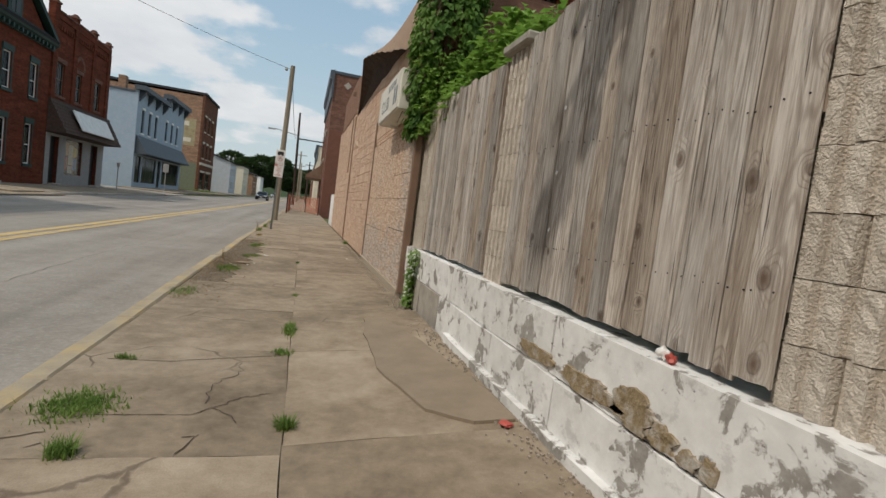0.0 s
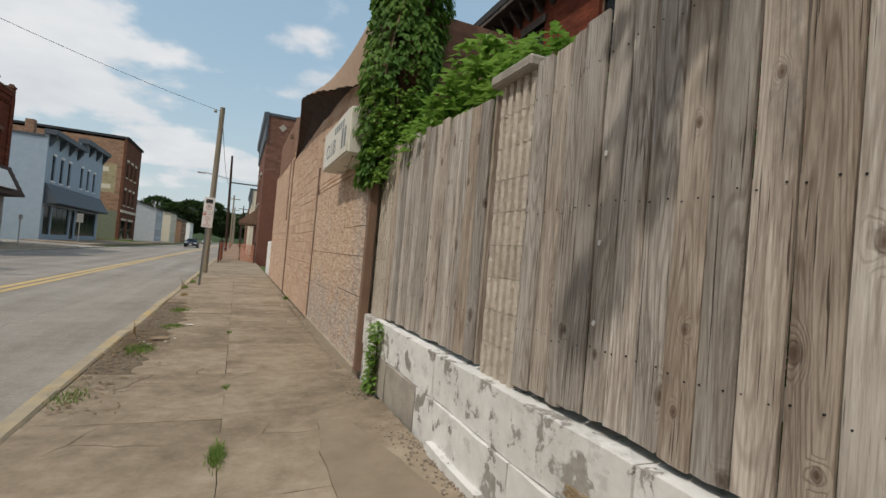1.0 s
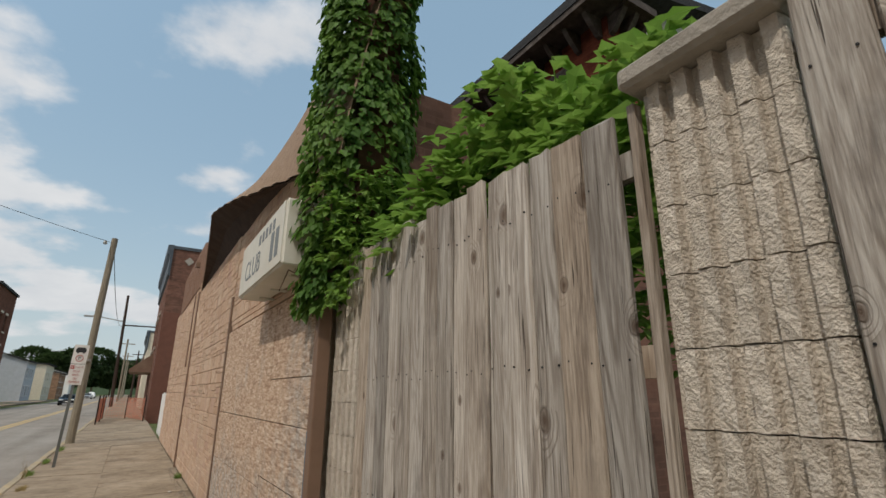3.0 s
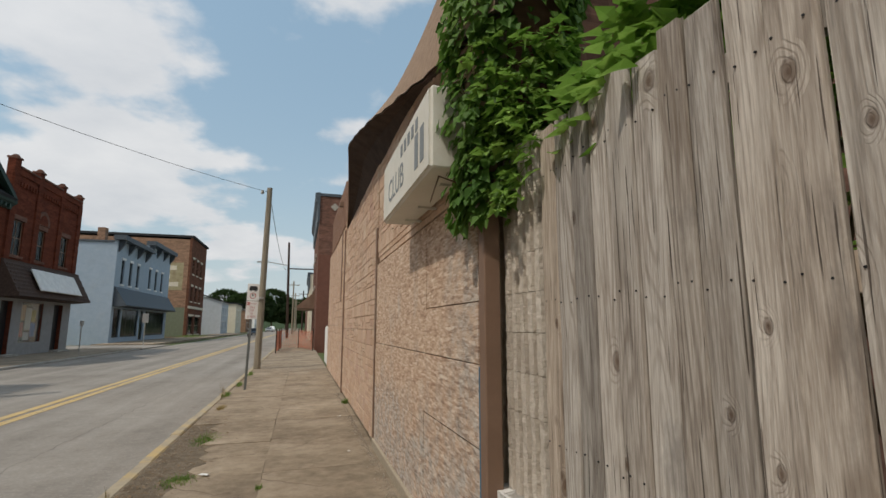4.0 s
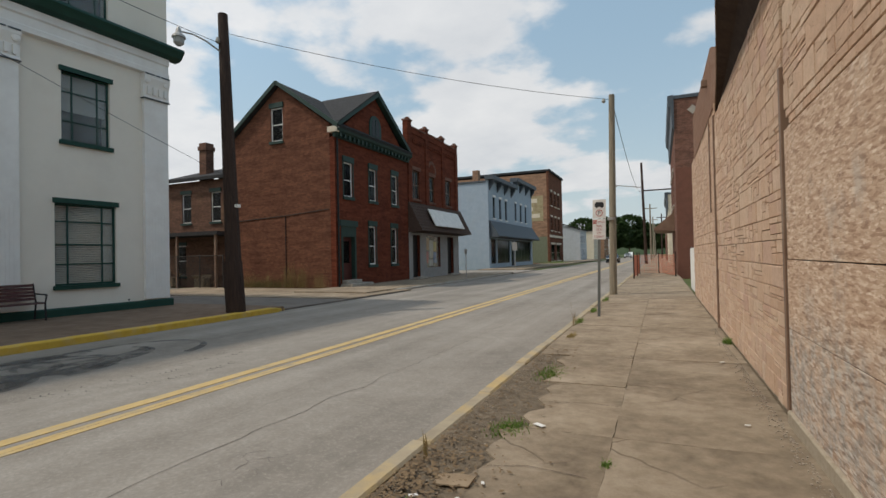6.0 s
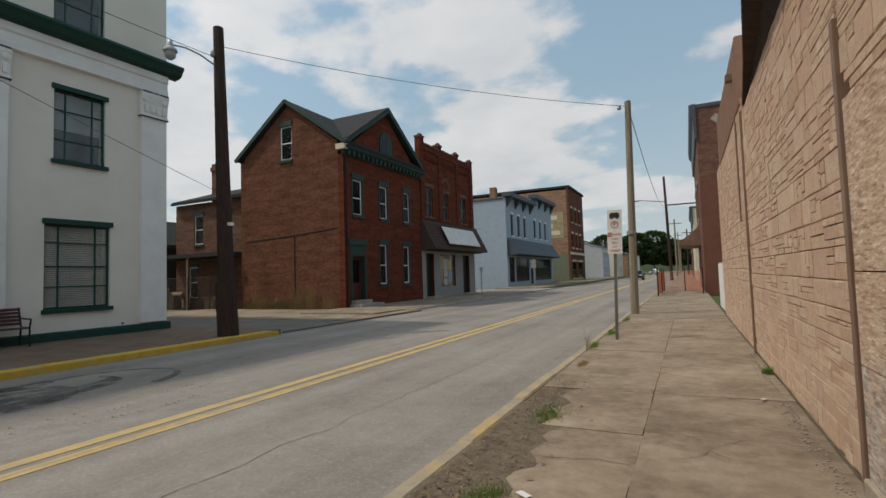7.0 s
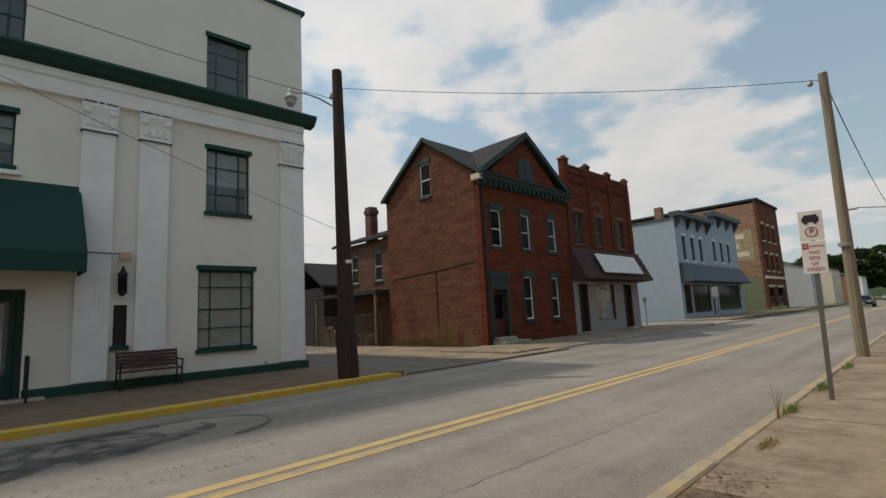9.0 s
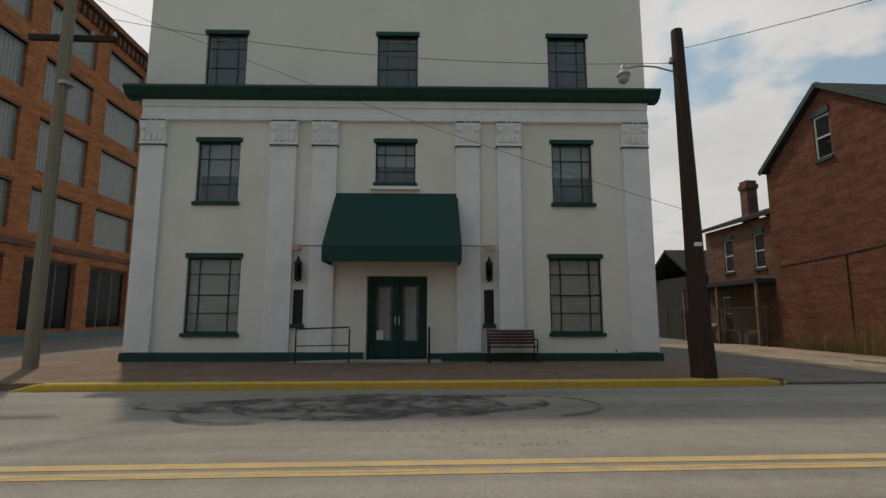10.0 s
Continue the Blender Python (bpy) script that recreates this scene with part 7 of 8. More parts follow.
for i in (0, 2.25, 4.45):
    part("post", box(bb(), 0.021, 0.12, i, i + 0.1, -0.1, 1.6), M_WHITE, wp)

# orange safety netting
on = thing("safety_netting", "orange plastic safety netting strung on posts across the pavement", "safety fence", m=pose(0, 35.0, 0))
pts = [Vector((-1.05, 0.0, 0)), Vector((-1.0, 3.0, 0)), Vector((-1.0, 6.5, 0)), Vector((0.2, 6.8, 0)), Vector((1.1, 2.2, 0))]
for p in pts:
    part("post", tube(bb(), p, p + Vector((0, 0, 1.45)), 0.035, n=6), M_DPOLE, on)
bm = bb()
for a, b in zip(pts, pts[1:]):
    n = max(4, int((b - a).length / 0.14))
    for k in range(13):
        z = 0.12 + k * 0.095
        tube(bm, a + Vector((0, 0, z)), b + Vector((0, 0, z - 0.04)), 0.010, n=4)
    for i in range(n):
        p = a.lerp(b, i / n)
        tube(bm, p + Vector((0, 0, 0.08)), p + Vector((0, 0, 1.28)), 0.007, n=4)
tagged(part("net", bm, M_ORANGE, on), kind="stuff")

# ---- poles, wires, street signs ----
def wire_between(a, b, sag, r=0.008, label="sagging black overhead power cable"):
    bm = bb()
    a, b = Vector(a), Vector(b)
    pipe(bm, [a.lerp(b, i / 16) - Vector((0, 0, 4 * sag * i / 16 * (1 - i / 16))) for i in range(17)], [r] * 17, 5)
    return tagged(part("cable", bm, M_WIRE), label, "cable")


def pole(name, at, top, r0, r1, material, label):
    p = thing(name, label, "utility pole", m=Matrix.Translation(at))
    bm = bb()
    t = Vector(top) - Vector(at)
    pipe(bm, [Vector((0, 0, -0.3))] + [t * (i / 8) for i in range(1, 9)], [r0 + (r1 - r0) * i / 8 for i in range(9)], 10)
    part("shaft", bm, material, p)
    return p


P1 = pole("utility_pole", (-1.21, 23.92, 0), (-1.11, 24.05, 7.03), 0.13, 0.10, M_POLE, "slim weathered grey wooden utility pole by the kerb")
part("band", lathe(bb(), [(0.135, 0), (0.135, 0.09)], (0, 0, 2.6), 10), M_STEEL, P1)
part("insulator", lathe(bb(), [(0.05, 0), (0.07, 0.05), (0.04, 0.14)], (-0.16, 0, 6.75), 8), M_BULB, P1)
P2 = pole("utility_pole", (-10.36, 15.82, 0), (-11.0, 16.10, 8.52), 0.23, 0.14, M_DPOLE, "thick dark creosoted wooden utility pole in the yellow kerb")
part("footing_sleeve", tube(bb(), (0.05, -0.02, -0.1), (-0.07, -0.02, 1.42), 0.265, 0.255, 12), M_DPOLE, P2, "split dark timber splint round the foot")
bm = bb()
arm = [(-0.57, 0.2, 7.36), (-0.58, -0.35, 7.50), (-0.60, -0.75, 7.53), (-0.62, -1.12, 7.46)]
for a, b in zip(arm, arm[1:]):
    tube(bm, a, b, 0.022)
part("lamp_arm", bm, M_STEEL, P2)
lh = part("lamp_head", lathe(bb(), [(0.03, 0.26), (0.06, 0.20), (0.08, 0.10), (0.16, 0.02), (0.17, -0.03)], (-0.62, -1.16, 7.30), 12), M_STEEL, P2)
part("lamp_globe", lathe(bb(), [(0.14, -0.035), (0.125, -0.17), (0.07, -0.23)], (-0.62, -1.16, 7.30), 12), M_GLOBEGLASS, lh)
part("insulator", lathe(bb(), [(0.05, 0), (0.07, 0.05), (0.04, 0.16)], (-0.62, 0.08, 7.62), 8), M_BULB, P2)
part("tag", box(bb(), 0.1, 0.2, -0.08, 0.04, 2.9, 2.98), M_SIGNWHITE, P2)
P3 = pole("utility_pole", (-1.4, 74.0, 0), (-1.7, 74.0, 13.0), 0.2, 0.14, M_DPOLE, "dark utility pole with a street lamp far down the road")
part("crossarm", box(bb(), -0.3, 5.2, -0.06, 0.06, 9.3, 9.45), M_DPOLE, P3)
part("lamp_arm", tube(bb(), (-0.2, 0, 9.8), (-3.4, 0, 10.3), 0.06), M_STEEL, P3)
part("lamp_head", box(bb(), -4.3, -3.3, -0.15, 0.15, 10.1, 10.3), M_STEEL, P3, bevel=0.04)
for y, h in ((112, 11), (150, 11), (190, 11)):
    p = pole("utility_pole", (-1.4, y, 0), (-1.45, y, h), 0.2, 0.14, M_POLE, "utility pole far down the near kerb")
    part("crossarm", box(bb(), -1.2, 1.2, -0.06, 0.06, h - 0.9, h - 0.75), M_POLE, p)
    p = pole("utility_pole", (0.6, y + 14, 0), (0.65, y + 14, h - 1), 0.18, 0.13, M_DPOLE, "dark utility pole far down the near side")
    part("crossarm", box(bb(), -1.0, 1.0, -0.06, 0.06, h - 1.9, h - 1.75), M_DPOLE, p)
P5 = pole("utility_pole", (-13.0, -0.2, 0), (-12.95, -0.15, 13.0), 0.175, 0.14, M_POLE, "tall grey utility pole at the corner of the side street")
part("crossarm", box(bb(), -0.2, -0.08, -1.1, 1.25, 9.02, 9.17), M_DPOLE, P5)
for q in (-1.0, -0.4, 0.6, 1.2):
    part("insulator", lathe(bb(), [(0.04, 0), (0.06, 0.05), (0.03, 0.14)], (-0.14, q, 9.17), 8), M_BULB, P5)
part("pole_band", lathe(bb(), [(0.19, 0), (0.19, 0.1)], (0.03, 0.14, 7.6), 10), M_STEEL, P5)
wire_between((-10.98, 16.08, 8.0), (-1.11, 24.05, 6.86), 0.25)
wire_between((-10.95, 15.95, 7.62), (-12.95, -0.1, 9.8), 0.5, label="black cable running past the white building")
wire_between((-10.72, 15.95, 3.8), (-12.95, 0.0, 10.4), 0.25, 0.006, "slack service cable before the white building")
wire_between((-1.11, 24.05, 6.86), (-1.7, 74.0, 9.4), 1.2, 0.014)
for k in range(4):
    wire_between((-12.9 + 0.3 * k, 0.05, 12.5 - 0.4 * k), (-30, 12 + 3 * k, 18.0), 0.5, 0.014)

post = thing("parking_sign", "white no-parking bus sign pair on a leaning steel post", "street sign", m=pose(-0.98, 17.5, 0))
part("post", box(bb(), -0.03, 0.03, -0.012, 0.012, -0.2, 2.4), M_POSTSTEEL, post).matrix_basis = pose(0, 0, 0, 0, 1.5, 0)
SF = Matrix.Translation((-0.165, -0.03, 0)) @ pose(0, 0, 0, 0, -4.0, 0)
top = part("sign_plate", box(bb(), -0.145, 0.145, 0, 0.006, 2.235, 2.67), M_SIGNWHITE, post, "white bus stop no-parking plate", bevel=0.002)
low = part("sign_plate", box(bb(), -0.145, 0.145, 0, 0.006, 1.76, 2.225), M_SIGNWHITE, post, "white plate with red lettering", bevel=0.002)
for o in (top, low):
    o.matrix_basis = pose(0, -0.02, 0, 0, 1.5, 0)
bm = bb()
box(bm, -0.10, 0.10, -0.003, 0, 2.50, 2.58)
box(bm, -0.08, 0.08, -0.003, 0, 2.58, 2.61)
box(bm, -0.075, -0.035, -0.004, 0, 2.475, 2.50)
box(bm, 0.035, 0.075, -0.004, 0, 2.475, 2.50)
part("bus_symbol", bm, M_SIGNBLACK, top)
bm = bb()
for i in range(24):
    a0, a1 = 2 * math.pi * i / 24, 2 * math.pi * (i + 1) / 24
    v = [bm.verts.new((r * math.cos(a), -0.003, 2.36 + r * math.sin(a))) for a, r in ((a0, 0.062), (a1, 0.062), (a1, 0.078), (a0, 0.078))]
    bm.faces.new(v)
part("ring_symbol", bm, M_SIGNRED, top)
T90 = pose(0, 0, 0, 90, 0, 0)
lettering("P", 0.12, top, M_SIGNBLACK, Matrix.Translation((0, -0.003, 2.36)) @ T90)
part("red_block", box(bb(), -0.135, -0.05, -0.003, 0, 2.115, 2.195), M_SIGNRED, low)
lettering("NO", 0.06, low, M_SIGNWHITE, Matrix.Translation((-0.092, -0.005, 2.155)) @ T90)
lettering("PARKING", 0.038, low, M_SIGNRED, Matrix.Translation((0.045, -0.003, 2.155)) @ T90)
for text, z in (("THIS", 2.06), ("SIDE", 1.98), ("OF", 1.90), ("STREET", 1.82)):
    lettering(text, 0.065, low, M_SIGNRED, Matrix.Translation((0, -0.003, z)) @ T90)
fs = thing("street_sign", "grey back of a small street sign by the far kerb", "street sign", m=pose(-13.0, 53.6, 0))
part("post", box(bb(), -0.03, 0.03, -0.03, 0.03, -0.2, 2.6), M_STEEL, fs)
part("plate", box(bb(), -0.25, 0.25, -0.04, -0.031, 1.9, 2.7), M_STEEL, fs, bevel=0.003)
for (x, y) in ((-11.6, 36.5),):
    mt = thing("parking_meter_post", "thin grey post before the brick shop", "post", m=pose(x, y, 0))
    part("post", tube(bb(), (0, 0, -0.1), (0, 0, 1.6), 0.03), M_STEEL, mt)
    part("head", box(bb(), -0.08, 0.08, -0.08, 0.08, 1.6, 1.9), M_STEEL, mt, bevel=0.02)

# ---- orange brick factory beyond the white building ----
FB = thing("factory_building", "tall orange brick factory with large glass-block windows", "factory", m=pose(-14.0, -13.0, 0))
FN = Matrix.Rotation(math.pi, 4, "Z") @ FACE_S
M_BLOCKGLASS = mat("glass_block", (0.16, 0.175, 0.165), (0.24, 0.26, 0.245), 6, 0.25, 0.3, spec=0.5)
M_BLOCKJOINT = plain("grey_block_joint", (0.13, 0.135, 0.125), 0.9)
ROWS_Z = ((6.2, 8.8), (9.95, 13.1), (14.3, 16.95), (18.3, 20.7))
fh = [(3.4 + 5.8 * i, 7.75 + 5.8 * i, a, b) for i in range(5) for a, b in ROWS_Z] + [(3.4 + 5.8 * i, 7.8 + 5.8 * i, 0.45, 4.7) for i in range(5)]
part("side_wall", wall_holes(FN, 0, 34, -0.3, 22.2, 0.5, fh), M_ORBRICK, FB)
for k, (a, b, c, d) in enumerate(fh):
    if c > 2:
        bm = bb()
        nu, nz = 16, 11
        for i in range(nu):
            for j in range(nz):
                u0, z0 = a + (b - a) * i / nu, c + (d - c) * j / nz
                box(bm, u0 + 0.012, u0 + (b - a) / nu - 0.012, 0.2, 0.3, z0 + 0.012, z0 + (d - c) / nz - 0.012, FN)
        w = part("window", bm, M_BLOCKGLASS, FB)
        part("grid", box(bb(), a, b, 0.22, 0.32, c, d, FN), M_BLOCKJOINT, w)
    else:
        sash(FB, FN, a, b, c, d, M_BROWN, M_DGLASS, (("v", 0.33), ("v", 0.66)), None, None, 0.12, 0.25, M_BROWN)
    part("lintel", box(bb(), a - 0.05, b + 0.05, -0.03, 0.2, d, d + 0.18, FN), M_DARKBRICK, FB)
part("front_wall", box(bb(), -0.5, 0.0, -30, -0.5, -0.3, 22.2), M_ORBRICK, FB)
part("rear_wall", box(bb(), -34, -33.5, -30, -0.5, -0.3, 22.2), M_ORBRICK, FB)
part("end_wall", box(bb(), -33.5, -0.5, -30, -29.5, -0.3, 22.2), M_ORBRICK, FB)
part("roof", box(bb(), -34.3, 0.3, -30, 0.5, 22.2, 22.6), M_DARKBRICK, FB)
part("sill_band", box(bb(), 0.0, 34, -0.12, 0.0, 5.35, 5.7, FN), M_DARKBRICK, FB)
part("base_band", box(bb(), 0.0, 34, -0.05, 0.0, -0.4, 0.3, FN), plain("faded_teal_paint", (0.10, 0.17, 0.155), 0.8), FB, "faded teal painted base")
bm = bb()
for i in range(60):
    box(bm, 0.2 + i * 0.565, 0.45 + i * 0.565, -0.3, 0.0, 21.4, 22.0, FN)
tagged(part("corbels", bm, M_DARKBRICK, FB), kind="stuff")


# ---- trees far down the street ----
def tree_at(x, y, h, r, seed):
    rng = random.Random(seed)
    t = thing("tree", "full dark green broadleaf tree down the street", "tree", "street trees", m=pose(x, y, -0.1))
    bm = bb()
    tube(bm, (0, 0, 0), (0.1, 0, h * 0.45), 0.3, 0.2)
    for k in range(6):
        a = k * 1.05
        tube(bm, (0.1, 0, h * (0.3 + 0.03 * k)), (r * 0.7 * math.cos(a), r * 0.7 * math.sin(a), h * (0.6 + 0.05 * k)), 0.13, 0.04, 6)
    part("trunk", bm, M_STEM, t)
    bm = bb()
    for i in range(2200):
        a, b = rng.uniform(0, 6.28), math.acos(rng.uniform(-1, 1))
        d = Vector((math.sin(b) * math.cos(a), math.sin(b) * math.sin(a), math.cos(b)))
        rr = rng.uniform(0.55, 1.0) * (1 + 0.3 * noise.noise(d * 2.3 + Vector((seed, 0, 0))))
        leaf(bm, Vector((d.x * r, d.y * r, h * 0.64 + d.z * h * 0.36)) * 1.0 + Vector((d.x, d.y, 0)) * r * (rr - 1), 1.7, rng, out=d)
    part("crown", bm, M_TREE, t)


for k, (x, y, h, r) in enumerate([(-17, 210, 15, 7), (-12, 232, 17, 8), (-22, 205, 13, 6), (-7, 262, 15, 8), (4, 255, 15, 8), (11, 236, 14, 7), (18, 225, 15, 7), (-30, 225, 16, 8), (-2, 300, 16, 9), (10, 300, 16, 9)]):
    tree_at(x, y, h, r, k + 1)
bm = bb()
prev = None
rng = random.Random(9)
for i in range(81):
    x = -240 + 6 * i
    z = 9 + 4 * noise.noise(Vector((x * 0.02, 0, 0))) + rng.uniform(-0.8, 0.8)
    c = (bm.verts.new((x, 420, -0.2)), bm.verts.new((x, 424, z)), bm.verts.new((x, 450, z)))
    if prev:
        bm.faces.new((prev[0], prev[1], c[1], c[0]))
        bm.faces.new((prev[1], prev[2], c[2], c[1]))
    prev = c
tagged(part("backdrop", bm, M_HILL), "low wooded rise closing the street's far end", "woods", kind="structure")


# ---- cars ----
def car(at, rz, paint, label, wagon=False):
    """A sedan whose nose points along -y in its own space."""
    c = thing("car", label, "car", m=pose(*at, 0, 0, rz))
    prof = [(-2.3, 0.32), (-2.32, 0.62), (-2.15, 0.80), (-0.95, 0.95), (0.0, 1.38), (0.9, 1.42), (1.6, 1.25), (2.2, 1.02), (2.34, 0.85), (2.32, 0.36)]
    if wagon:
        prof = [(-2.3, 0.35), (-2.3, 0.8), (-2.1, 0.95), (-1.2, 1.05), (-0.6, 1.65), (1.8, 1.7), (2.25, 1.1), (2.3, 0.4)]
    bm = bb()
    rows = []
    for x, s in ((-0.9, 0.0), (-0.82, 1.0), (0.82, 1.0), (0.9, 0.0)):
        row = []
        for y, z in prof:
            zz = min(z, 0.93) if s == 0.0 else z
            xx = x if z < 0.96 else (x * (0.76 if s else 1))
            row.append(bm.verts.new((xx, y * (0.985 if s == 0 else 1), zz)))
        rows.append(row)
    for a, b in zip(rows, rows[1:]):
        for i in range(len(prof)):
            j = (i + 1) % len(prof)
            try:
                bm.faces.new((a[i], a[j], b[j], b[i]))
            except ValueError:
                pass
    bm.faces.new(rows[0])
    bm.faces.new(rows[-1][::-1])
    bmesh.ops.remove_doubles(bm, verts=bm.verts[:], dist=0.001)
    part("body", bm, paint, c, bevel=0.03)
    if not wagon:
        prism(bm := bb(), [(-0.88, 0.985), (-0.05, 1.345), (-0.05, 1.385), (-0.92, 1.02)], -0.60, 0.60, axis="x")
        part("windscreen", bm, M_DGLASS, c)
        for s in (-1, 1):
            prism(bm := bb(), [(-0.7, 0.98), (-0.05, 1.30), (0.85, 1.33), (1.5, 1.17), (1.75, 1.0)], s * 0.66, s * 0.70, axis="x")
            part("side_glass", bm, M_DGLASS, c)
        part("grille", box(bb(), -0.38, 0.38, -2.345, -2.30, 0.38, 0.72), M_BLACK, c, bevel=0.01)
        for i in range(5):
            part("grille_bar", box(bb(), -0.36, 0.36, -2.352, -2.345, 0.42 + i * 0.06, 0.435 + i * 0.06), M_CHROME, c)
        part("plate_bar", box(bb(), -0.16, 0.16, -2.36, -2.352, 0.45, 0.54), M_SIGNWHITE, c)
        for s in (-1, 1):
            part("headlight", box(bb(), s * 0.62 - 0.2, s * 0.62 + 0.2, -2.30, -2.20, 0.66, 0.76), M_LAMPGLASS, c, bevel=0.02)
            part("mirror", box(bb(), s * 0.98 - 0.1, s * 0.98 + 0.1, -0.62, -0.5, 0.95, 1.07), paint, c, bevel=0.03)
    for s in (-1, 1):
        for y in (-1.42, 1.42):
            w = part("wheel", lathe(bb(), [(0.2, -0.1), (0.31, -0.1), (0.33, -0.05), (0.33, 0.05), (0.31, 0.1), (0.2, 0.1)], n=18), M_TYRE, c)
            w.matrix_basis = Matrix.Translation((s * 0.83, y, 0.33)) @ pose(0, 0, 0, 0, 90, 0)
            part("rim", lathe(bb(), [(0.21, -0.08), (0.21, 0.085), (0.05, 0.105)] if s > 0 else [(0.05, -0.105), (0.21, -0.085), (0.21, 0.08)], n=12), M_CHROME, w)
    return c


car((-6.6, 88.0, -0.1), 0, M_CARPAINT, "dark blue sedan with lit-looking clear headlights in the far lane")
car((-8.6, 160.0, -0.1), 0, M_CARGREY, "silver car parked far down the street")
car((-8.7, 176.0, -0.1), 0, M_CARWHITE, "white van parked far down the street", True)


# ---- weeds, litter ----
def tuft(at, r, h, n, seed, material, name="weed_tuft", label="small green weed tuft in a pavement joint", spread=(1, 1), lean=1.0):
    rng = random.Random(seed)
    bm = bb()
    for i in range(n * 2):
        p = Vector((rng.gauss(0, r * 0.5) * spread[0], rng.gauss(0, r * 0.5) * spread[1], 0))
        d = Vector((rng.uniform(-1, 1), rng.uniform(-1, 1), 0)) * h * 0.55 * lean
        hh = h * rng.uniform(0.4, 1.0)
        side = Vector((-d.y, d.x, 0)).normalized() * rng.uniform(0.002, 0.005)
        a, b = bm.verts.new(p - side), bm.verts.new(p + side)
        m1, m2 = bm.verts.new(p - side * 0.8 + d * 0.3 + Vector((0, 0, hh * 0.6))), bm.verts.new(p + side * 0.8 + d * 0.3 + Vector((0, 0, hh * 0.6)))
        t = bm.verts.new(p + d + Vector((0, 0, hh)))
        bm.faces.new((a, b, m2, m1))
        bm.faces.new((m1, m2, t))
    ob = part(name, bm, material)
    ob.location = at
    return tagged(ob, label, "weeds", kind="stuff")


for k, (x, y, r, h, n, sx, sy) in enumerate([(-0.02, 2.62, 0.05, 0.09, 110, 0.8, 1.0), (-0.04, 4.56, 0.09, 0.08, 220, 0.5, 2.0), (-1.03, 2.86, 0.17, 0.06, 900, 1.0, 1.1), (-0.90, 2.36, 0.05, 0.10, 110, 1, 1), (-1.06, 3.62, 0.05, 0.06, 70, 1.2, 0.6), (-0.08, 3.88, 0.07, 0.06, 120, 1.0, 1.0),
                                             (-1.02, 8.0, 0.2, 0.06, 380, 0.8, 1.4), (-0.84, 9.8, 0.16, 0.05, 260, 0.9, 1.2), (-0.90, 11.8, 0.2, 0.05, 330, 0.8, 1.7), (-1.12, 14.6, 0.12, 0.06, 240, 0.6, 2.4),
                                             (-1.2, 6.0, 0.2, 0.06, 120, 0.6, 1.6), (-0.03, 9.3, 0.05, 0.06, 40, 0.6, 1.2), (1.24, 14.4, 0.08, 0.16, 120, 0.7, 1.0), (-0.02, 6.2, 0.05, 0.05, 50, 0.6, 1.4),
                                             (-1.25, 16.4, 0.12, 0.12, 90, 0.5, 2.5), (-1.22, 18.5, 0.12, 0.14, 90, 0.5, 3.0), (-1.22, 21.5, 0.12, 0.14, 90, 0.5, 3.5)]):
    tuft((x, y, -0.02), r, h, n, k, M_GRASS if k not in (9,) else M_DRY, spread=(sx, sy))
for k, (x, y, h) in enumerate([(-1.27, 2.35, 0.42), (-1.24, 9.0, 0.3), (-1.3, 15.9, 0.55), (-1.28, 16.1, 0.35)]):
    tuft((x, y, -0.02), 0.02, h, 5, 60 + k, M_DRY, "dry_stalk", "dry bare weed stalk by the kerb", lean=0.35)
for k, (x, r, h, n) in enumerate(((-15.3, 0.35, 1.0, 60), (-16.4, 0.3, 1.35, 70), (-17.2, 0.4, 1.5, 90), (-18.6, 0.6, 0.9, 80), (-20.0, 0.4, 1.1, 50))):
    tuft((x, 25.75, 0.0), r, h, n, 90 + 7 * k, M_DRY, "tall_weeds", "tall yellowing weeds along the brick side wall", spread=(1.2, 0.5), lean=0.4)
tuft((-19.0, 25.7, 0.0), 1.6, 0.5, 420, 91, M_WILT, "tall_weeds", "low wilting weeds along the brick side wall", spread=(1.4, 0.14), lean=0.6)
tuft((-15.2, 85.0, 0.0), 2.2, 0.5, 700, 92, M_GRASS, "grass_patch", "green grass patch beside the tan building", spread=(1.0, 2.5))

rng = random.Random(41)
ivy = thing("creeper", "small green creeper growing down the painted wall", "weeds", m=pose(1.30, 5.72, 0.0))
bm = bb()
for i in range(230):
    z = rng.uniform(0.0, 0.74)
    cluster(bm, (rng.uniform(-0.07, 0.02), rng.gauss(0, 0.06) - 0.10 * z + 0.03, z), 0.05, rng, 3, Vector((-1, 0, 0.2)))
part("leaves", bm, M_LEAF2, ivy)
bm = bb()
tube(bm, (0, 0, 0), (-0.01, -0.05, 0.75), 0.006, n=5)
part("stems", bm, M_STEM, ivy)

# grit along the wall's foot
me_g = bb()
rng = random.Random(55)
for i in range(1700):
    y = rng.uniform(0.5, 16)
    x = 1.27 - abs(rng.gauss(0, 0.10)) if y < 6.5 else 1.22 - abs(rng.gauss(0, 0.05))
    s = rng.uniform(0.004, 0.013)
    g = (x + 0.03) * math.tan(radians(rise(y)))
    box(me_g, x, x + s, y, y + s * 1.3, g - 0.01, g + s * 0.8)
for i in range(700):
    x, y, s = -1.3 + abs(rng.gauss(0, 0.22)), rng.uniform(6.0, 16), rng.uniform(0.004, 0.012)
    box(me_g, x, x + s, y, y + s * 1.4, -0.02, -0.015 + s * 0.7)
M_GRIT = mat("grit", (0.22, 0.18, 0.135), (0.42, 0.36, 0.29), 50, 0.95, 0.2)
tagged(part("gravel", me_g, M_GRIT), "loose grit and crumbs of stone along the wall", "gravel", kind="stuff")
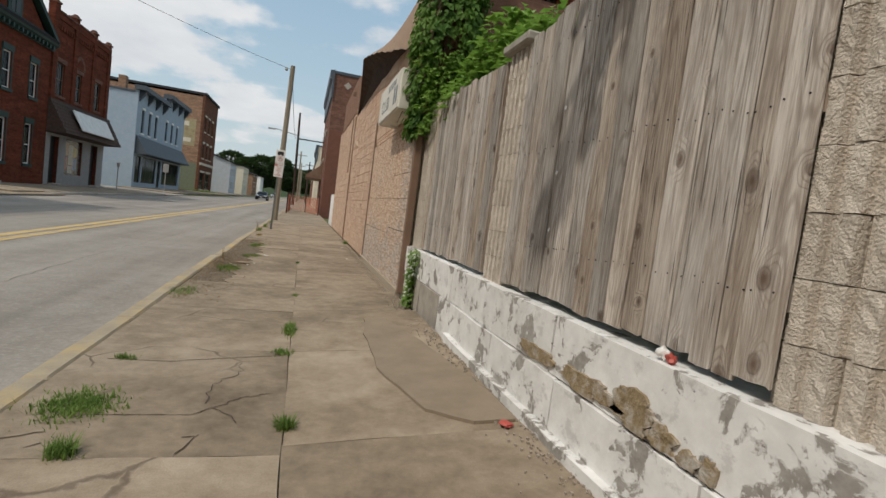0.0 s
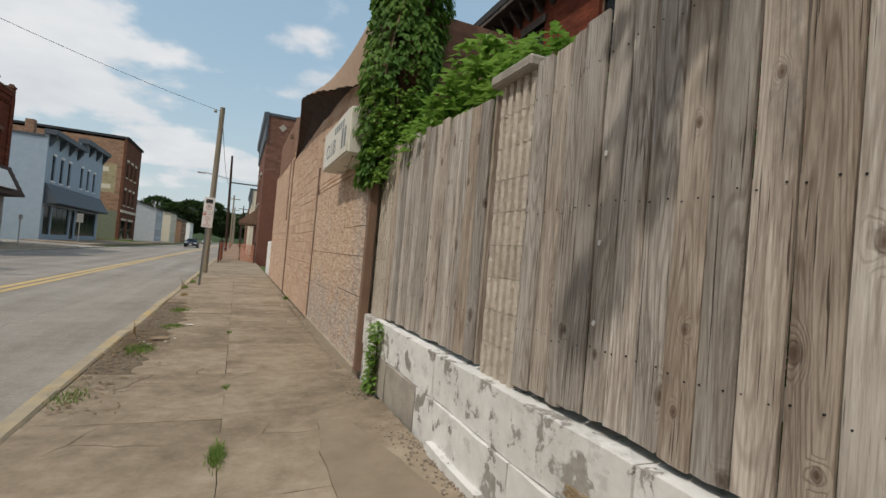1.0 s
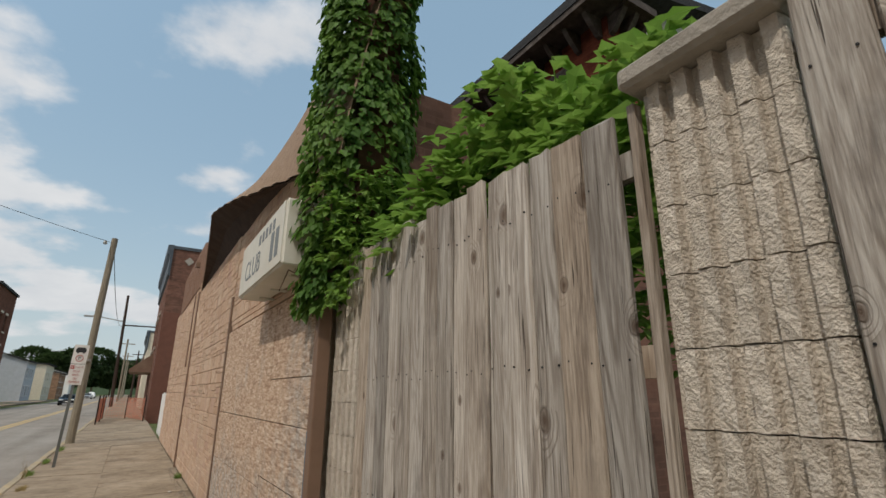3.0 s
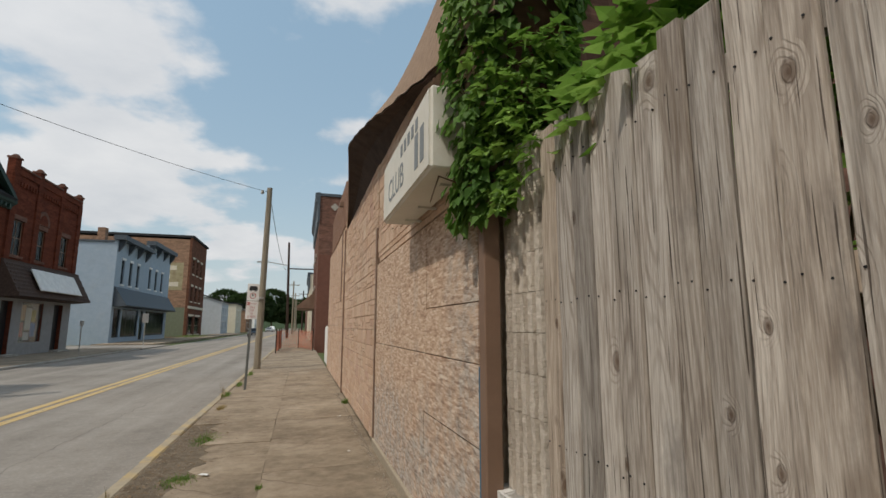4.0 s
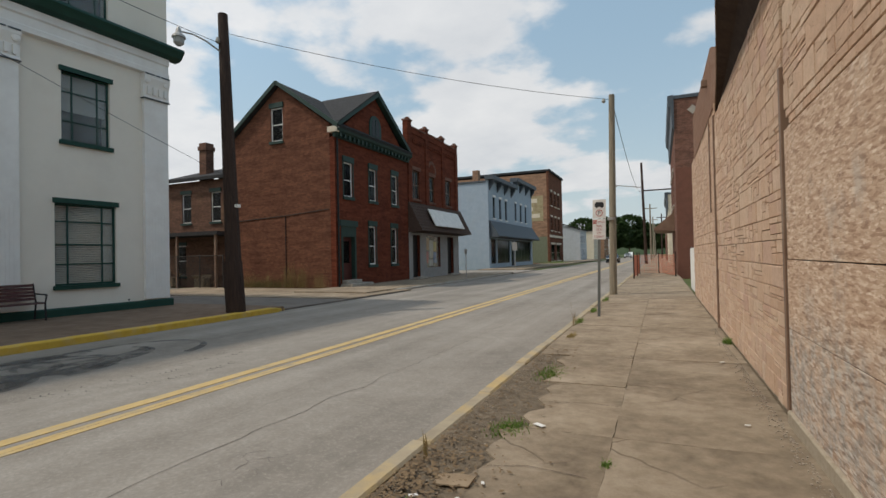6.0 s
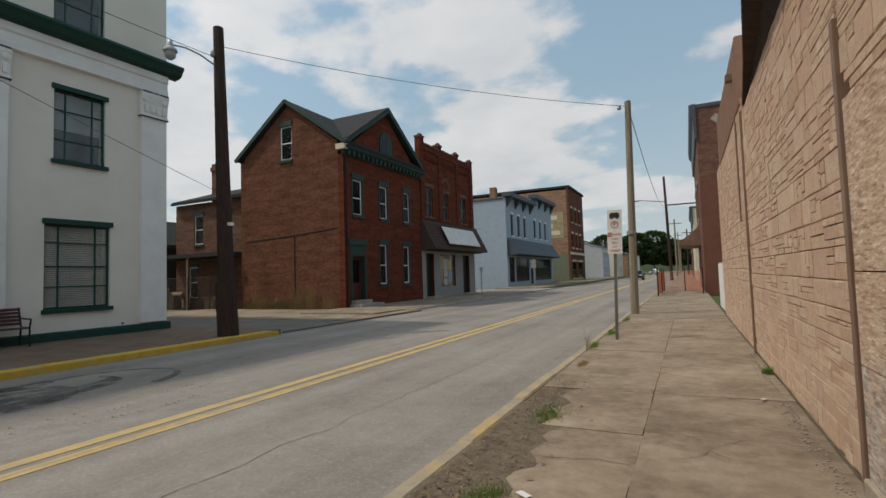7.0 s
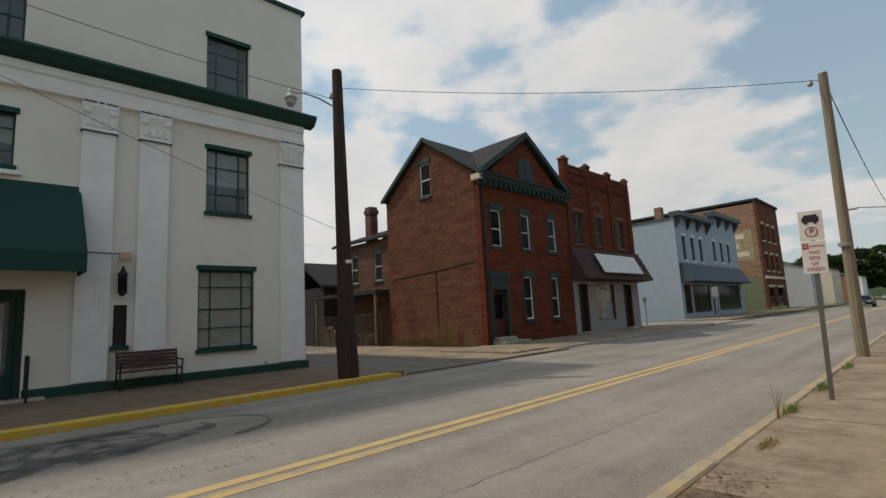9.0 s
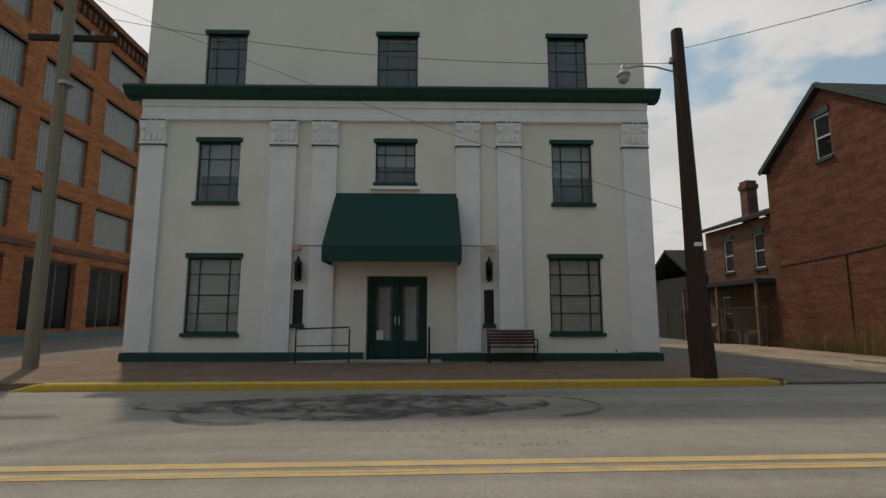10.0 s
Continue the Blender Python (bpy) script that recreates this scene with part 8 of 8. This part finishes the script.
# leaf litter and crumbs along the kerb
bm = bb()
rng = random.Random(63)
for i in range(1900):
    x, y = -1.3 + abs(rng.gauss(0, 0.26)), rng.uniform(5.5, 13.5) if i < 1000 else rng.gauss(8.5, 0.55)
    s, a = rng.uniform(0.008, 0.028), rng.uniform(0, 6.28)
    u, w = Vector((math.cos(a), math.sin(a), rng.uniform(-0.3, 0.3))) * s, Vector((-math.sin(a), math.cos(a), rng.uniform(-0.3, 0.3))) * s * 0.5
    p = Vector((x, y, 0.012))
    bm.faces.new([bm.verts.new(p + q) for q in (-u, w, u, -w)])
tagged(part("leaf_litter", bm, mat("dead_leaf", (0.09, 0.06, 0.035), (0.26, 0.18, 0.10), 30, 0.9, 0.1)), "dead leaves and scraps along the kerb", "leaf litter", kind="stuff")
card = part("cardboard_scrap", prism(bb(), [(-0.13, -0.07), (0.10, -0.09), (0.13, 0.05), (0.02, 0.08), (-0.11, 0.06)], 0.0, 0.008, axis="z"), M_CARTON)
card.matrix_basis = pose(-0.90, 8.72, 0.004, 1.5, -1.0, 12)
tagged(card, "flattened pale cardboard scrap lying on the dirt verge", "cardboard")
for k, (x, y, w) in enumerate(((-0.96, 8.32, 0.035), (-1.06, 8.45, 0.028), (-0.80, 8.5, 0.022), (-0.72, 8.75, 0.02), (-0.62, 9.9, 0.05), (0.95, 10.4, 0.02), (1.02, 12.9, 0.03))):
    bit = part("paper_scrap", box(bb(), -w, w, -w * 0.5, w * 0.5, 0.0, 0.004), M_SIGNWHITE)
    bit.matrix_basis = pose(x, y, (0.0 if x < -0.7 else 0.012 if x < 0 else 0.035), 0, 0, 37 * k)
    tagged(bit, "dirty white paper scrap trodden into the ground", "paper scrap", "paper scraps")
lit = thing("crumpled_wrapper", "crumpled pink and white wrapper on the wall's ledge", "litter", m=pose(1.365, 1.63, 0.765))
bm = bmesh.new()
bmesh.ops.create_icosphere(bm, subdivisions=2, radius=0.03)
for v in bm.verts:
    v.co *= rng.uniform(0.6, 1.1)
part("paper", bm, M_SIGNWHITE, lit)
bm = bmesh.new()
bmesh.ops.create_icosphere(bm, subdivisions=2, radius=0.022)
for v in bm.verts:
    v.co *= rng.uniform(0.5, 1.2)
part("foil", bm, M_SIGNRED, lit).location = (-0.005, -0.05, -0.005)
bm = bmesh.new()
bmesh.ops.create_icosphere(bm, subdivisions=2, radius=0.04)
for v in bm.verts:
    v.co = Vector((v.co.x * rng.uniform(0.6, 1.3), v.co.y * rng.uniform(0.6, 1.3), v.co.z * 0.35))
tagged(part("crumpled_wrapper", bm, M_SIGNRED), "flattened red wrapper lying on the pavement", "litter").location = (1.14, 2.45, 0.105)
for k, (y, z) in enumerate(((2.755, 1.925), (2.75, 1.535), (2.748, 1.19))):
    st = part("paper_scrap", box(bb(), -0.004, 0.0, -0.008, 0.008, -0.011, 0.011), M_SIGNWHITE)
    st.location = (1.392, y, z)
    st.rotation_euler = (0.3 * k, 0, 0)
    tagged(st, "torn white scrap stapled to the fence boards", "paper scrap", "paper scraps")
